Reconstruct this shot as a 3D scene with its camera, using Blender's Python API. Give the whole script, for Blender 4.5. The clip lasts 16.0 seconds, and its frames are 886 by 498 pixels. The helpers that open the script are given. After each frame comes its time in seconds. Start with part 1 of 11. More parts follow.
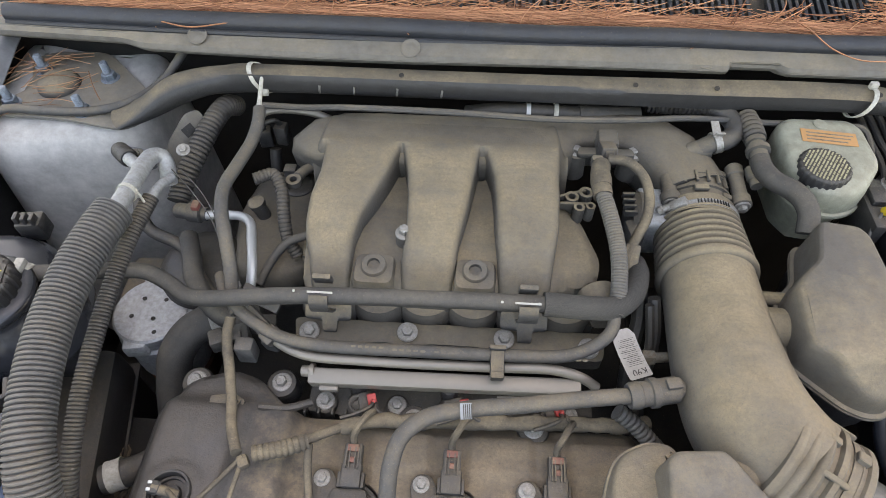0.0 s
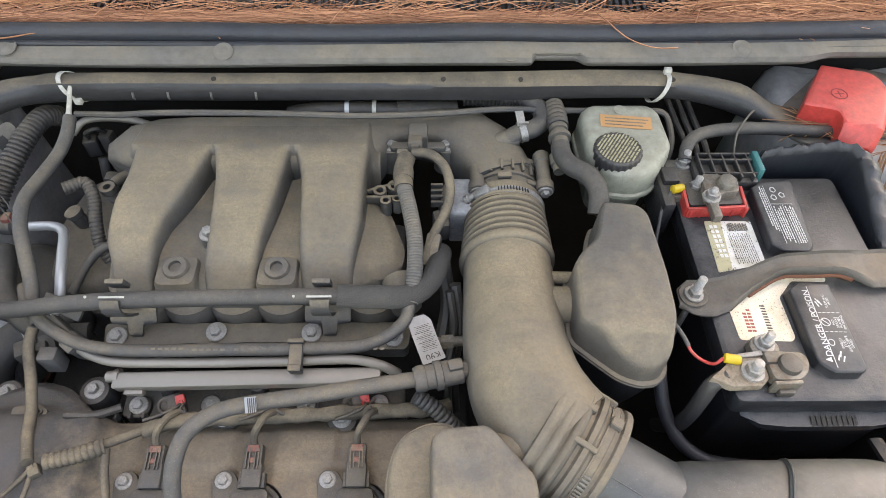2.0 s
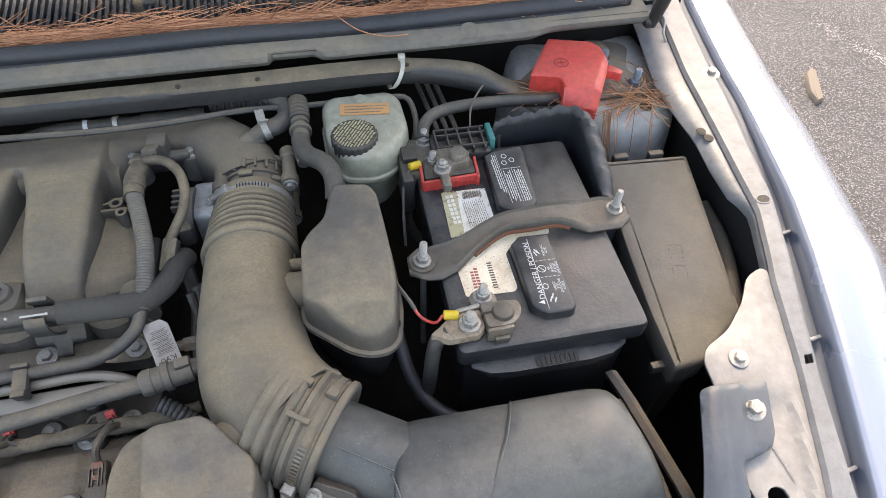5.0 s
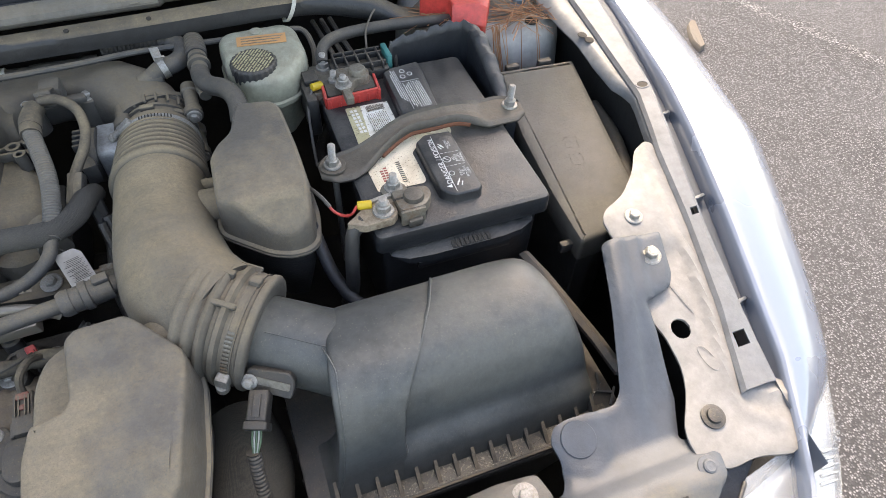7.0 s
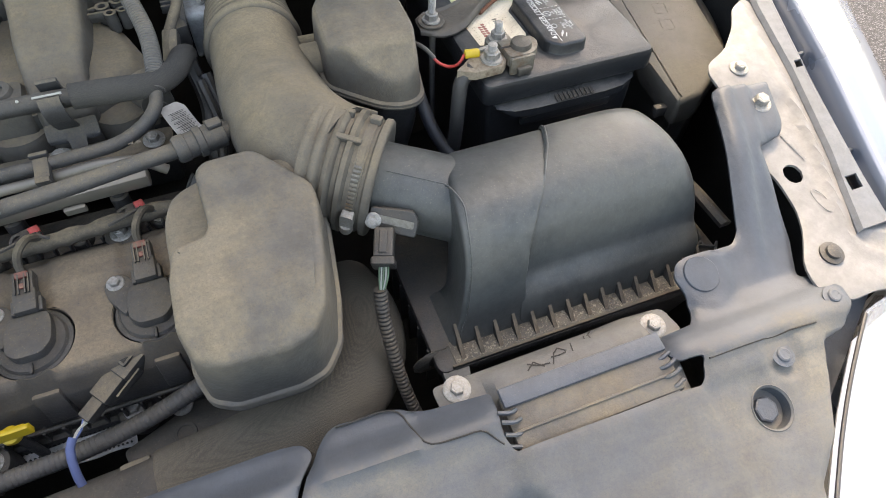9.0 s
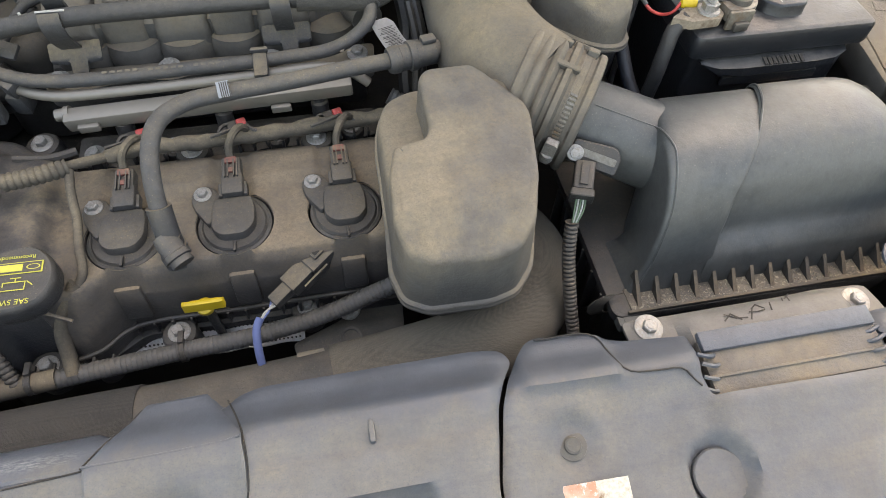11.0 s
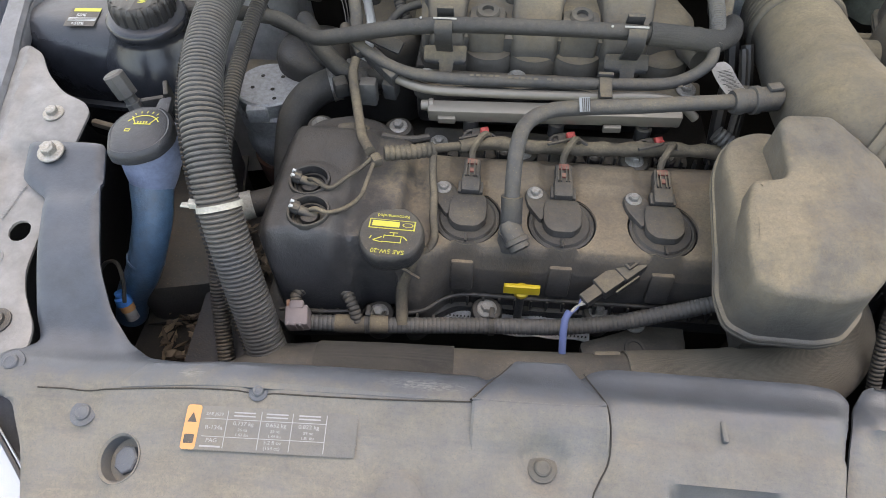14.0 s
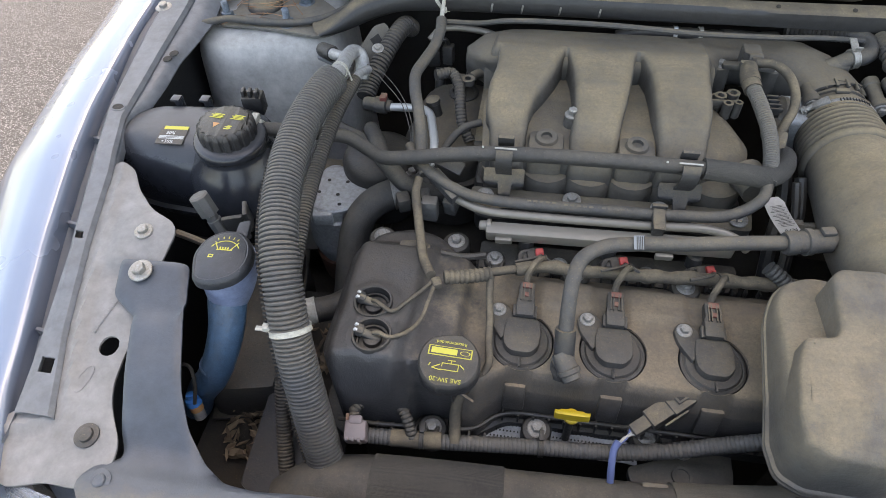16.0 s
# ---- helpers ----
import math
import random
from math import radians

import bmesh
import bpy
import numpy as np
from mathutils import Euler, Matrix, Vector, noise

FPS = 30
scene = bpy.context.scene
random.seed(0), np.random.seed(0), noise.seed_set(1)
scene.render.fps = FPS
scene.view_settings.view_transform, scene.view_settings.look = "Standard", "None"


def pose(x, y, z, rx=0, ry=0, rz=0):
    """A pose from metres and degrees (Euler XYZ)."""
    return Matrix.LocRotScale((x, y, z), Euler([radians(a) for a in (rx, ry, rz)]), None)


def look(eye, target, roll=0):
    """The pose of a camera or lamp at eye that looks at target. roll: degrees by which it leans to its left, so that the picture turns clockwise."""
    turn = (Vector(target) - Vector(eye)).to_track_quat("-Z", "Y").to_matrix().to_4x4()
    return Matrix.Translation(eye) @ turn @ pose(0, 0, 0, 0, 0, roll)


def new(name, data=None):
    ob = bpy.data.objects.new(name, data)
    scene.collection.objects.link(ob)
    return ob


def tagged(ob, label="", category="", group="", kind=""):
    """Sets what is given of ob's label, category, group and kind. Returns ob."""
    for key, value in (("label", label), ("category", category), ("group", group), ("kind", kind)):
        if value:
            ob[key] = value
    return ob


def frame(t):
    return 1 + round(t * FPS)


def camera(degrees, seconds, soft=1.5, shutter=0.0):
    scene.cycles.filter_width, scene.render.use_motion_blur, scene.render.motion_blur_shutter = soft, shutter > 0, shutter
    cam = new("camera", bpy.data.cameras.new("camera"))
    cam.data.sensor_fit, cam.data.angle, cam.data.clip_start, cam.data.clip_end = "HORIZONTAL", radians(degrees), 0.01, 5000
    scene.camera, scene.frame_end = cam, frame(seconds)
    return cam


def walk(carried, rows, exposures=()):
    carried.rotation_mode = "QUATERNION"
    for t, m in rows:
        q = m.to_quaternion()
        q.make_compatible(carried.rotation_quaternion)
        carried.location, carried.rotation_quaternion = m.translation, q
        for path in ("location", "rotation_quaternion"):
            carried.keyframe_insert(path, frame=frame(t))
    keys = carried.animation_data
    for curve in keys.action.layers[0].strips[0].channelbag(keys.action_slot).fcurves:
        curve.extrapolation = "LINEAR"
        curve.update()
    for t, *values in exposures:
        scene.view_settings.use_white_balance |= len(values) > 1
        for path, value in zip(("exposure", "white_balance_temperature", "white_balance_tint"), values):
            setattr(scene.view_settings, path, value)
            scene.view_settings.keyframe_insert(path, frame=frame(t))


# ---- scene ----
cam = camera(70.1, 16.0, 0.65)
PATH = [
    (0, (0.033, 0.058, 1.462), (-0.048, 1.258, -0.136), -0.1),
    (0.5, (0.093, 0.05, 1.464), (0.029, 1.257, -0.13), 0.3),
    (1, (0.139, 0.048, 1.467), (0.115, 1.255, -0.128), 0.0),
    (1.5, (0.181, 0.047, 1.467), (0.187, 1.254, -0.128), 0.6),
    (2, (0.225, 0.045, 1.472), (0.258, 1.251, -0.123), 1.1),
    (2.5, (0.265, 0.04, 1.47), (0.332, 1.254, -0.118), 1.7),
    (3, (0.311, 0.037, 1.475), (0.416, 1.251, -0.112), 1.7),
    (3.5, (0.351, 0.032, 1.48), (0.503, 1.245, -0.103), 2.1),
    (4, (0.382, 0.022, 1.484), (0.588, 1.231, -0.096), 2.7),
    (4.2, (0.4, 0.015, 1.481), (0.618, 1.229, -0.093), 2.6),
    (6.3, (0.451, -0.101, 1.423), (0.89, 1.132, -0.09), 2.0),
    (6.5, (0.445, -0.114, 1.42), (0.905, 1.107, -0.096), 2.1),
    (7, (0.429, -0.149, 1.398), (0.925, 1.049, -0.125), 2.5),
    (7.5, (0.403, -0.178, 1.371), (0.91, 1.006, -0.159), 2.2),
    (8, (0.366, -0.194, 1.356), (0.874, 0.968, -0.19), 2.3),
    (8.5, (0.323, -0.195, 1.336), (0.817, 0.941, -0.234), 2.2),
    (9, (0.281, -0.192, 1.315), (0.75, 0.91, -0.287), 2.2),
    (9.2, (0.268, -0.191, 1.307), (0.725, 0.899, -0.306), 2.5),
    (11.3, (0.123, -0.214, 1.275), (0.366, 0.932, -0.346), 3.2),
    (11.5, (0.109, -0.219, 1.277), (0.335, 0.936, -0.34), 3.3),
    (12, (0.075, -0.228, 1.28), (0.25, 0.954, -0.324), 3.2),
    (12.5, (0.044, -0.236, 1.283), (0.146, 0.967, -0.312), 2.1),
    (13, (0.012, -0.245, 1.29), (0.035, 0.976, -0.294), 0.9),
    (13.5, (-0.023, -0.252, 1.296), (-0.073, 0.978, -0.28), 0.1),
    (14, (-0.06, -0.258, 1.305), (-0.19, 0.979, -0.26), -0.7),
    (14.5, (-0.088, -0.257, 1.321), (-0.276, 0.987, -0.234), -1.3),
    (15, (-0.101, -0.246, 1.345), (-0.316, 1.008, -0.198), -1.5),
    (15.5, (-0.1, -0.224, 1.377), (-0.335, 1.047, -0.149), -1.9),
    (16, (-0.089, -0.201, 1.402), (-0.345, 1.097, -0.097), -2.4),
]
walk(cam, [(t, look(eye, target, roll)) for t, eye, target, roll in PATH], [(0.0, 2.95, 9700, 15), (2.0, 2.98, 9550, 15), (3.5, 2.78, 8900, 14), (7.0, 2.56, 8400, 12), (9.0, 2.58, 8750, 11), (12.5, 2.88, 9750, 13), (16.0, 2.66, 8800, 13)])

# ---- daylight: hazy sun from behind the raised hood ----
SUN = Vector((0.19, 0.565, 0.80)).normalized()
world = bpy.data.worlds.new("sky")
scene.world = world
world.use_nodes = True
wn = world.node_tree.nodes
sky = wn.new("ShaderNodeTexSky")
sky.sky_type, sky.sun_disc = "NISHITA", False
sky.sun_elevation = math.asin(SUN.z)
sky.sun_rotation = math.atan2(SUN.x, SUN.y)
sky.air_density, sky.dust_density = 1.0, 3.0
world.node_tree.links.new(sky.outputs[0], wn["Background"].inputs[0])
wn["Background"].inputs[1].default_value = 0.15
sun = new("sun", bpy.data.lights.new("sun", "SUN"))
sun.data.energy, sun.data.angle, sun.data.color = 0.75, radians(8.0), (1.0, 0.975, 0.94)
sun.matrix_world = look((0, 0, 5), Vector((0, 0, 5)) - SUN)

# ---- materials ----
def ramp(nt, fac, lo, hi, a=0.0, b=1.0):
    n = nt.nodes.new("ShaderNodeMapRange")
    n.inputs[1].default_value, n.inputs[2].default_value = lo, hi
    n.inputs[3].default_value, n.inputs[4].default_value = a, b
    nt.links.new(fac, n.inputs[0])
    return n.outputs[0]


def noise_out(nt, scale, detail=4.0, rough=0.6, vec=None):
    n = nt.nodes.new("ShaderNodeTexNoise")
    n.inputs["Scale"].default_value, n.inputs["Detail"].default_value, n.inputs["Roughness"].default_value = scale, detail, rough
    if vec is not None:
        nt.links.new(vec, n.inputs["Vector"])
    return n.outputs[0]


def mathn(nt, op, a, b=0.0):
    n = nt.nodes.new("ShaderNodeMath")
    n.operation, n.use_clamp = op, op in ("MULTIPLY", "ADD")
    for i, v in enumerate((a, b)):
        if isinstance(v, (int, float)):
            n.inputs[i].default_value = v
        else:
            nt.links.new(v, n.inputs[i])
    return n.outputs[0]


def mixc(nt, fac, a, b):
    n = nt.nodes.new("ShaderNodeMix")
    n.data_type = "RGBA"
    for sock, v in ((n.inputs[0], fac), (n.inputs[6], a), (n.inputs[7], b)):
        if isinstance(v, (int, float)):
            sock.default_value = v
        elif isinstance(v, tuple):
            sock.default_value = (*v, 1)
        else:
            nt.links.new(v, sock)
    return n.outputs[2]


def material(name):
    m = bpy.data.materials.new(name)
    m.use_nodes = True
    nt = m.node_tree
    p = nt.nodes["Principled BSDF"]
    geo = nt.nodes.new("ShaderNodeNewGeometry")
    return m, nt, p, geo


DUST = (0.350, 0.269, 0.166)


def dusty(name, base, rough=0.5, dust=0.5, metal=0.0, colour=DUST, grain=260.0, bump=0.55, patch=9.0, contrast=1.0, upr=(0.0, 0.85, 0.07), wiped=None, scuffs=(), rub=0.16, grit=0.40):
    """A surface with road dust settled on what faces up, rubbed off in patches; wiped: axis, two places and what is left of the dust past the second; scuffs: rows of x, y and half sizes of pale scuffed spots; rub: strength of the streaks; grit: that of the pale specks."""
    m, nt, p, geo = material(name)
    pos = geo.outputs["Position"]
    big = noise_out(nt, patch, 6, 0.66, pos)
    fine = noise_out(nt, grain, 3, 0.75, pos)
    mid = noise_out(nt, patch * 7, 5, 0.7, pos)
    speck = noise_out(nt, 620.0, 2, 0.5, pos)
    pit = noise_out(nt, 900.0, 2, 0.6, pos)
    sep = nt.nodes.new("ShaderNodeSeparateXYZ")
    nt.links.new(geo.outputs["Normal"], sep.inputs[0])
    up = ramp(nt, sep.outputs[2], upr[0], upr[1], upr[2], 1.0)
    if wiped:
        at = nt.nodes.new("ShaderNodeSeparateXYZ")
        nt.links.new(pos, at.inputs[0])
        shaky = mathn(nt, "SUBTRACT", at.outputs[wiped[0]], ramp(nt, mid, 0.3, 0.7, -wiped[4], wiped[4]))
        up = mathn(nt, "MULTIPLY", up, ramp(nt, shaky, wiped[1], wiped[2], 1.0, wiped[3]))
    cover = ramp(nt, big, 0.50 - 0.14 / contrast, 0.50 + 0.12 / contrast, dust * (1 - 0.55 * contrast), min(1.0, dust * 1.4))
    cover = mathn(nt, "MULTIPLY", cover, up)
    cover = mathn(nt, "MULTIPLY", cover, ramp(nt, mid, 0.3, 0.65, 0.60 + 0.24 * max(0.0, dust - 0.55) / 0.35, 1.04))
    cover = mathn(nt, "MULTIPLY", cover, ramp(nt, fine, 0.3, 0.7, 0.64, 1.0))
    cover = mathn(nt, "ADD", cover, mathn(nt, "MULTIPLY", ramp(nt, speck, 0.66, 0.72, 0.0, grit if dust < 0.7 else min(grit, 0.15)), up))
    cover = mathn(nt, "MULTIPLY", cover, ramp(nt, pit, 0.27, 0.46, 0.55, 1.0))
    lean = nt.nodes.new("ShaderNodeMapping")
    lean.inputs["Rotation"].default_value, lean.inputs["Scale"].default_value = (0.3, 0.2, 0.7), (9.0, 70.0, 40.0)
    nt.links.new(pos, lean.inputs["Vector"])
    streak = noise_out(nt, 1.0, 5, 0.75, lean.outputs[0])
    cover = mathn(nt, "MULTIPLY", cover, ramp(nt, streak, 0.36, 0.52, 1.0 - rub, 1.0))
    tone = mixc(nt, ramp(nt, mid, 0.35, 0.68, 0.0, 0.75), colour, tuple(c * 0.74 for c in colour))
    under = mixc(nt, ramp(nt, mid, 0.3, 0.7), base, tuple(c * 0.62 for c in base))
    col = mixc(nt, cover, under, tone)
    for cx, cy, hx, hy in scuffs:
        spot = nt.nodes.new("ShaderNodeMapping")
        spot.inputs["Location"].default_value, spot.inputs["Scale"].default_value = (-cx / hx, -cy / hy, 0.0), (1 / hx, 1 / hy, 0.0)
        nt.links.new(pos, spot.inputs["Vector"])
        far = nt.nodes.new("ShaderNodeVectorMath")
        far.operation = "LENGTH"
        nt.links.new(spot.outputs[0], far.inputs[0])
        scrape = nt.nodes.new("ShaderNodeMapping")
        scrape.inputs["Scale"].default_value = (160.0, 700.0, 160.0)
        nt.links.new(pos, scrape.inputs["Vector"])
        k = mathn(nt, "MULTIPLY", ramp(nt, far.outputs["Value"], 1.0, 0.3), ramp(nt, noise_out(nt, 1.0, 5, 0.8, scrape.outputs[0]), 0.44, 0.66))
        col = mixc(nt, mathn(nt, "MULTIPLY", k, 0.6), col, (0.27, 0.26, 0.235))
    nt.links.new(col, p.inputs["Base Color"])
    nt.links.new(ramp(nt, cover, 0.0, 0.6, rough, 0.92), p.inputs["Roughness"])
    if metal:
        nt.links.new(ramp(nt, cover, 0.0, 0.7, metal, 0.0), p.inputs["Metallic"])
    b = nt.nodes.new("ShaderNodeBump")
    b.inputs["Strength"].default_value, b.inputs["Distance"].default_value = bump, 0.002
    nt.links.new(mathn(nt, "ADD", mathn(nt, "MULTIPLY", fine, 0.6), mathn(nt, "MULTIPLY", mid, 0.4)), b.inputs["Height"])
    nt.links.new(b.outputs[0], p.inputs["Normal"])
    return m


def plain(name, base, rough=0.5, metal=0.0, var=0.25, scale=60.0, coat=0.0, bump=0.05):
    m, nt, p, geo = material(name)
    pos = geo.outputs["Position"]
    a, f = noise_out(nt, scale * 0.2, 4, 0.6, pos), noise_out(nt, scale * 4, 3, 0.6, pos)
    k = mathn(nt, "MULTIPLY", ramp(nt, a, 0.3, 0.7, 1 - var, 1.0), ramp(nt, f, 0.3, 0.7, 1 - var * 0.5, 1.0))
    nt.links.new(mixc(nt, k, tuple(c * 0.45 for c in base), base), p.inputs["Base Color"])
    nt.links.new(ramp(nt, a, 0.3, 0.7, rough * 0.85, min(1, rough * 1.2)), p.inputs["Roughness"])
    p.inputs["Metallic"].default_value = metal
    p.inputs["Coat Weight"].default_value = coat
    b = nt.nodes.new("ShaderNodeBump")
    b.inputs["Strength"].default_value, b.inputs["Distance"].default_value = bump, 0.001
    nt.links.new(f, b.inputs["Height"])
    nt.links.new(b.outputs[0], p.inputs["Normal"])
    return m


def shade_varied(name, dark, light, rough=0.8):
    """Colour differing from strand to strand."""
    m, nt, p, geo = material(name)
    nt.links.new(mixc(nt, geo.outputs["Random Per Island"], dark, light), p.inputs["Base Color"])
    p.inputs["Roughness"].default_value = rough
    return m


def asphalt_mat():
    m, nt, p, geo = material("asphalt")
    pos = geo.outputs["Position"]
    v = nt.nodes.new("ShaderNodeTexVoronoi")
    v.inputs["Scale"].default_value = 165.0
    nt.links.new(pos, v.inputs["Vector"])
    chip = nt.nodes.new("ShaderNodeSeparateColor")
    nt.links.new(v.outputs["Color"], chip.inputs[0])
    big = noise_out(nt, 1.6, 5, 0.6, pos)
    mid = noise_out(nt, 30, 4, 0.7, pos)
    stone = mixc(nt, ramp(nt, chip.outputs[0], 0.1, 0.95), (0.034, 0.034, 0.037), (0.200, 0.197, 0.208))
    tar = mixc(nt, ramp(nt, v.outputs["Distance"], 0.28, 0.55), stone, (0.022, 0.022, 0.024))
    col = mixc(nt, ramp(nt, mid, 0.40, 0.7, 0.0, 0.3), tar, (0.075, 0.075, 0.079))
    col = mixc(nt, ramp(nt, big, 0.35, 0.7, 0.0, 0.25), col, (0.094, 0.096, 0.103))
    nt.links.new(col, p.inputs["Base Color"])
    p.inputs["Roughness"].default_value = 0.9
    b = nt.nodes.new("ShaderNodeBump")
    b.inputs["Strength"].default_value, b.inputs["Distance"].default_value = 0.6, 0.004
    b.invert = True
    nt.links.new(mathn(nt, "ADD", v.outputs["Distance"], mathn(nt, "MULTIPLY", mid, 0.4)), b.inputs["Height"])
    nt.links.new(b.outputs[0], p.inputs["Normal"])
    return m


def rusty(name, base, rust, amount, rough=0.55, metal=0.4):
    m, nt, p, geo = material(name)
    pos = geo.outputs["Position"]
    a, f = noise_out(nt, 35, 6, 0.7, pos), noise_out(nt, 300, 3, 0.6, pos)
    k = ramp(nt, a, 0.62 - 0.25 * amount, 0.72 - 0.15 * amount)
    nt.links.new(mixc(nt, k, mixc(nt, ramp(nt, f, 0.3, 0.7), base, tuple(c * 0.65 for c in base)), rust), p.inputs["Base Color"])
    nt.links.new(ramp(nt, k, 0, 1, rough, 0.9), p.inputs["Roughness"])
    nt.links.new(ramp(nt, k, 0, 1, metal, 0.0), p.inputs["Metallic"])
    b = nt.nodes.new("ShaderNodeBump")
    b.inputs["Strength"].default_value, b.inputs["Distance"].default_value = 0.2, 0.001
    nt.links.new(mathn(nt, "ADD", f, a), b.inputs["Height"])
    nt.links.new(b.outputs[0], p.inputs["Normal"])
    return m


def speckled(name, base, spots, stain, amount=0.5, coarse=170.0, wash=30.0):
    """Paper or paint with dark dirt specks at two sizes and soft stains."""
    m, nt, p, geo = material(name)
    pos = geo.outputs["Position"]
    a, b, w = noise_out(nt, coarse, 3, 0.7, pos), noise_out(nt, coarse * 3.2, 2, 0.6, pos), noise_out(nt, wash, 4, 0.6, pos)
    col = mixc(nt, mathn(nt, "MULTIPLY", ramp(nt, w, 0.42, 0.66), 0.75), base, stain)
    k = mathn(nt, "MULTIPLY", ramp(nt, a, 0.68 - 0.2 * amount, 0.74 - 0.18 * amount), ramp(nt, w, 0.34, 0.55, 0.25, 1.0))
    col = mixc(nt, k, col, spots)
    col = mixc(nt, mathn(nt, "MULTIPLY", ramp(nt, b, 0.64, 0.70), 0.7 * amount + 0.2), col, spots)
    nt.links.new(col, p.inputs["Base Color"])
    nt.links.new(ramp(nt, a, 0.3, 0.7, 0.55, 0.85), p.inputs["Roughness"])
    h = nt.nodes.new("ShaderNodeBump")
    h.inputs["Strength"].default_value, h.inputs["Distance"].default_value = 0.25, 0.0008
    nt.links.new(a, h.inputs["Height"])
    nt.links.new(h.outputs[0], p.inputs["Normal"])
    return m


def woven(name, base, dust):
    m, nt, p, geo = material(name)
    pos = geo.outputs["Position"]
    ck = nt.nodes.new("ShaderNodeTexVoronoi")
    ck.inputs["Scale"].default_value, ck.inputs["Randomness"].default_value = 900.0, 0.45
    nt.links.new(pos, ck.inputs["Vector"])
    big = noise_out(nt, 8, 4, 0.6, pos)
    k = mathn(nt, "MULTIPLY", ramp(nt, ck.outputs["Distance"], 0.2, 0.6), ramp(nt, big, 0.3, 0.7, 0.35, 1.0))
    nt.links.new(mixc(nt, k, dust, base), p.inputs["Base Color"])
    p.inputs["Roughness"].default_value = 0.95
    b = nt.nodes.new("ShaderNodeBump")
    b.inputs["Strength"].default_value, b.inputs["Distance"].default_value = 0.5, 0.002
    b.invert = True
    nt.links.new(ck.outputs["Distance"], b.inputs["Height"])
    nt.links.new(b.outputs[0], p.inputs["Normal"])
    return m


MANIFOLD = dusty("dusty_grey_plastic", (0.078, 0.076, 0.072), 0.45, 0.80, patch=6, colour=(0.357, 0.271, 0.162), contrast=1.0, upr=(0.0, 0.92, 0.05), wiped=(1, 0.625, 0.660, 0.66, 0.012))
SLEEVE = dusty("pale_ribbed_sleeve", (0.105, 0.103, 0.098), 0.5, 0.4, patch=14)
DUCT = dusty("dusty_tan_rubber", (0.085, 0.080, 0.072), 0.6, 0.92, patch=5, colour=(0.371, 0.283, 0.167))
RESON = dusty("dusty_resonator", (0.078, 0.076, 0.072), 0.45, 0.84, patch=8, upr=(-0.20, 0.68, 0.10), colour=(0.300, 0.235, 0.152), contrast=1.25)
AIRBOX = dusty("charcoal_plastic", (0.068, 0.072, 0.070), 0.36, 0.30, patch=11, colour=(0.245, 0.230, 0.186), contrast=1.6, bump=0.22, upr=(0.10, 0.92, 0.20), grit=0.65)
COVER = dusty("valve_cover_plastic", (0.046, 0.047, 0.050), 0.34, 0.84, patch=6, colour=(0.321, 0.239, 0.150), contrast=1.1, upr=(0.10, 0.85, 0.10), wiped=(0, -0.13, -0.20, 0.24, 0.05))
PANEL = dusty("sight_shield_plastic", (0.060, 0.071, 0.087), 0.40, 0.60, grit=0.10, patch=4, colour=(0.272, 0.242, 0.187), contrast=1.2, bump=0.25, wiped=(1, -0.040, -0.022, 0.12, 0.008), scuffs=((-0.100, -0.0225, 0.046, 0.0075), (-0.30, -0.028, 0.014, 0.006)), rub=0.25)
ARM = dusty("shield_arm_plastic", (0.075, 0.087, 0.105), 0.42, 0.30, patch=6, colour=(0.240, 0.225, 0.200))
BLACKP = dusty("black_plastic", (0.030, 0.031, 0.033), 0.42, 0.22, patch=14)
REARC = dusty("rear_cover_plastic", (0.050, 0.049, 0.047), 0.42, 0.62, patch=8, colour=(0.300, 0.231, 0.150))
DEGAS = dusty("black_tank_plastic", (0.028, 0.031, 0.038), 0.24, 0.24, patch=8, colour=(0.200, 0.185, 0.165), upr=(0.55, 1.0, 0.04), bump=0.2)
HOSE = dusty("grey_rubber_hose", (0.055, 0.057, 0.060), 0.55, 0.42, patch=16)
CAPG = dusty("dark_grey_cap", (0.030, 0.034, 0.040), 0.42, 0.16, patch=16, colour=(0.160, 0.155, 0.150))
HOSED = dusty("dusty_rubber_hose", (0.042, 0.041, 0.040), 0.60, 0.46, patch=14, colour=(0.255, 0.212, 0.155), upr=(0.1, 0.9, 0.08))
BRACE = dusty("dusty_black_brace", (0.030, 0.031, 0.033), 0.45, 0.66, patch=10, upr=(0.58, 0.88, 0.03))
LEDGE = dusty("dusty_dark_ledge", (0.045, 0.043, 0.040), 0.6, 0.70, patch=12, colour=(0.228, 0.174, 0.114))
LOOM = dusty("grey_split_loom", (0.080, 0.082, 0.084), 0.5, 0.24, patch=12)
LOOMD = dusty("dark_split_loom", (0.040, 0.040, 0.042), 0.5, 0.35, patch=14)
TAPE = dusty("taped_harness", (0.060, 0.052, 0.043), 0.75, 0.6, patch=30, bump=0.4)
RUBBER = dusty("black_weatherstrip", (0.022, 0.027, 0.036), 0.45, 0.10, patch=7)
BODY = dusty("dusty_painted_steel", (0.146, 0.153, 0.163), 0.36, 0.30, patch=8, colour=(0.188, 0.184, 0.170), contrast=1.1, bump=0.25)
BRACKET = dusty("dusty_primer_steel", (0.235, 0.226, 0.215), 0.36, 0.24, patch=6, colour=(0.230, 0.212, 0.185), contrast=0.7, bump=0.2)
TOWER = dusty("silver_painted_steel", (0.50, 0.485, 0.455), 0.52, 0.26, patch=5, colour=(0.360, 0.330, 0.285), contrast=0.6, bump=0.25)
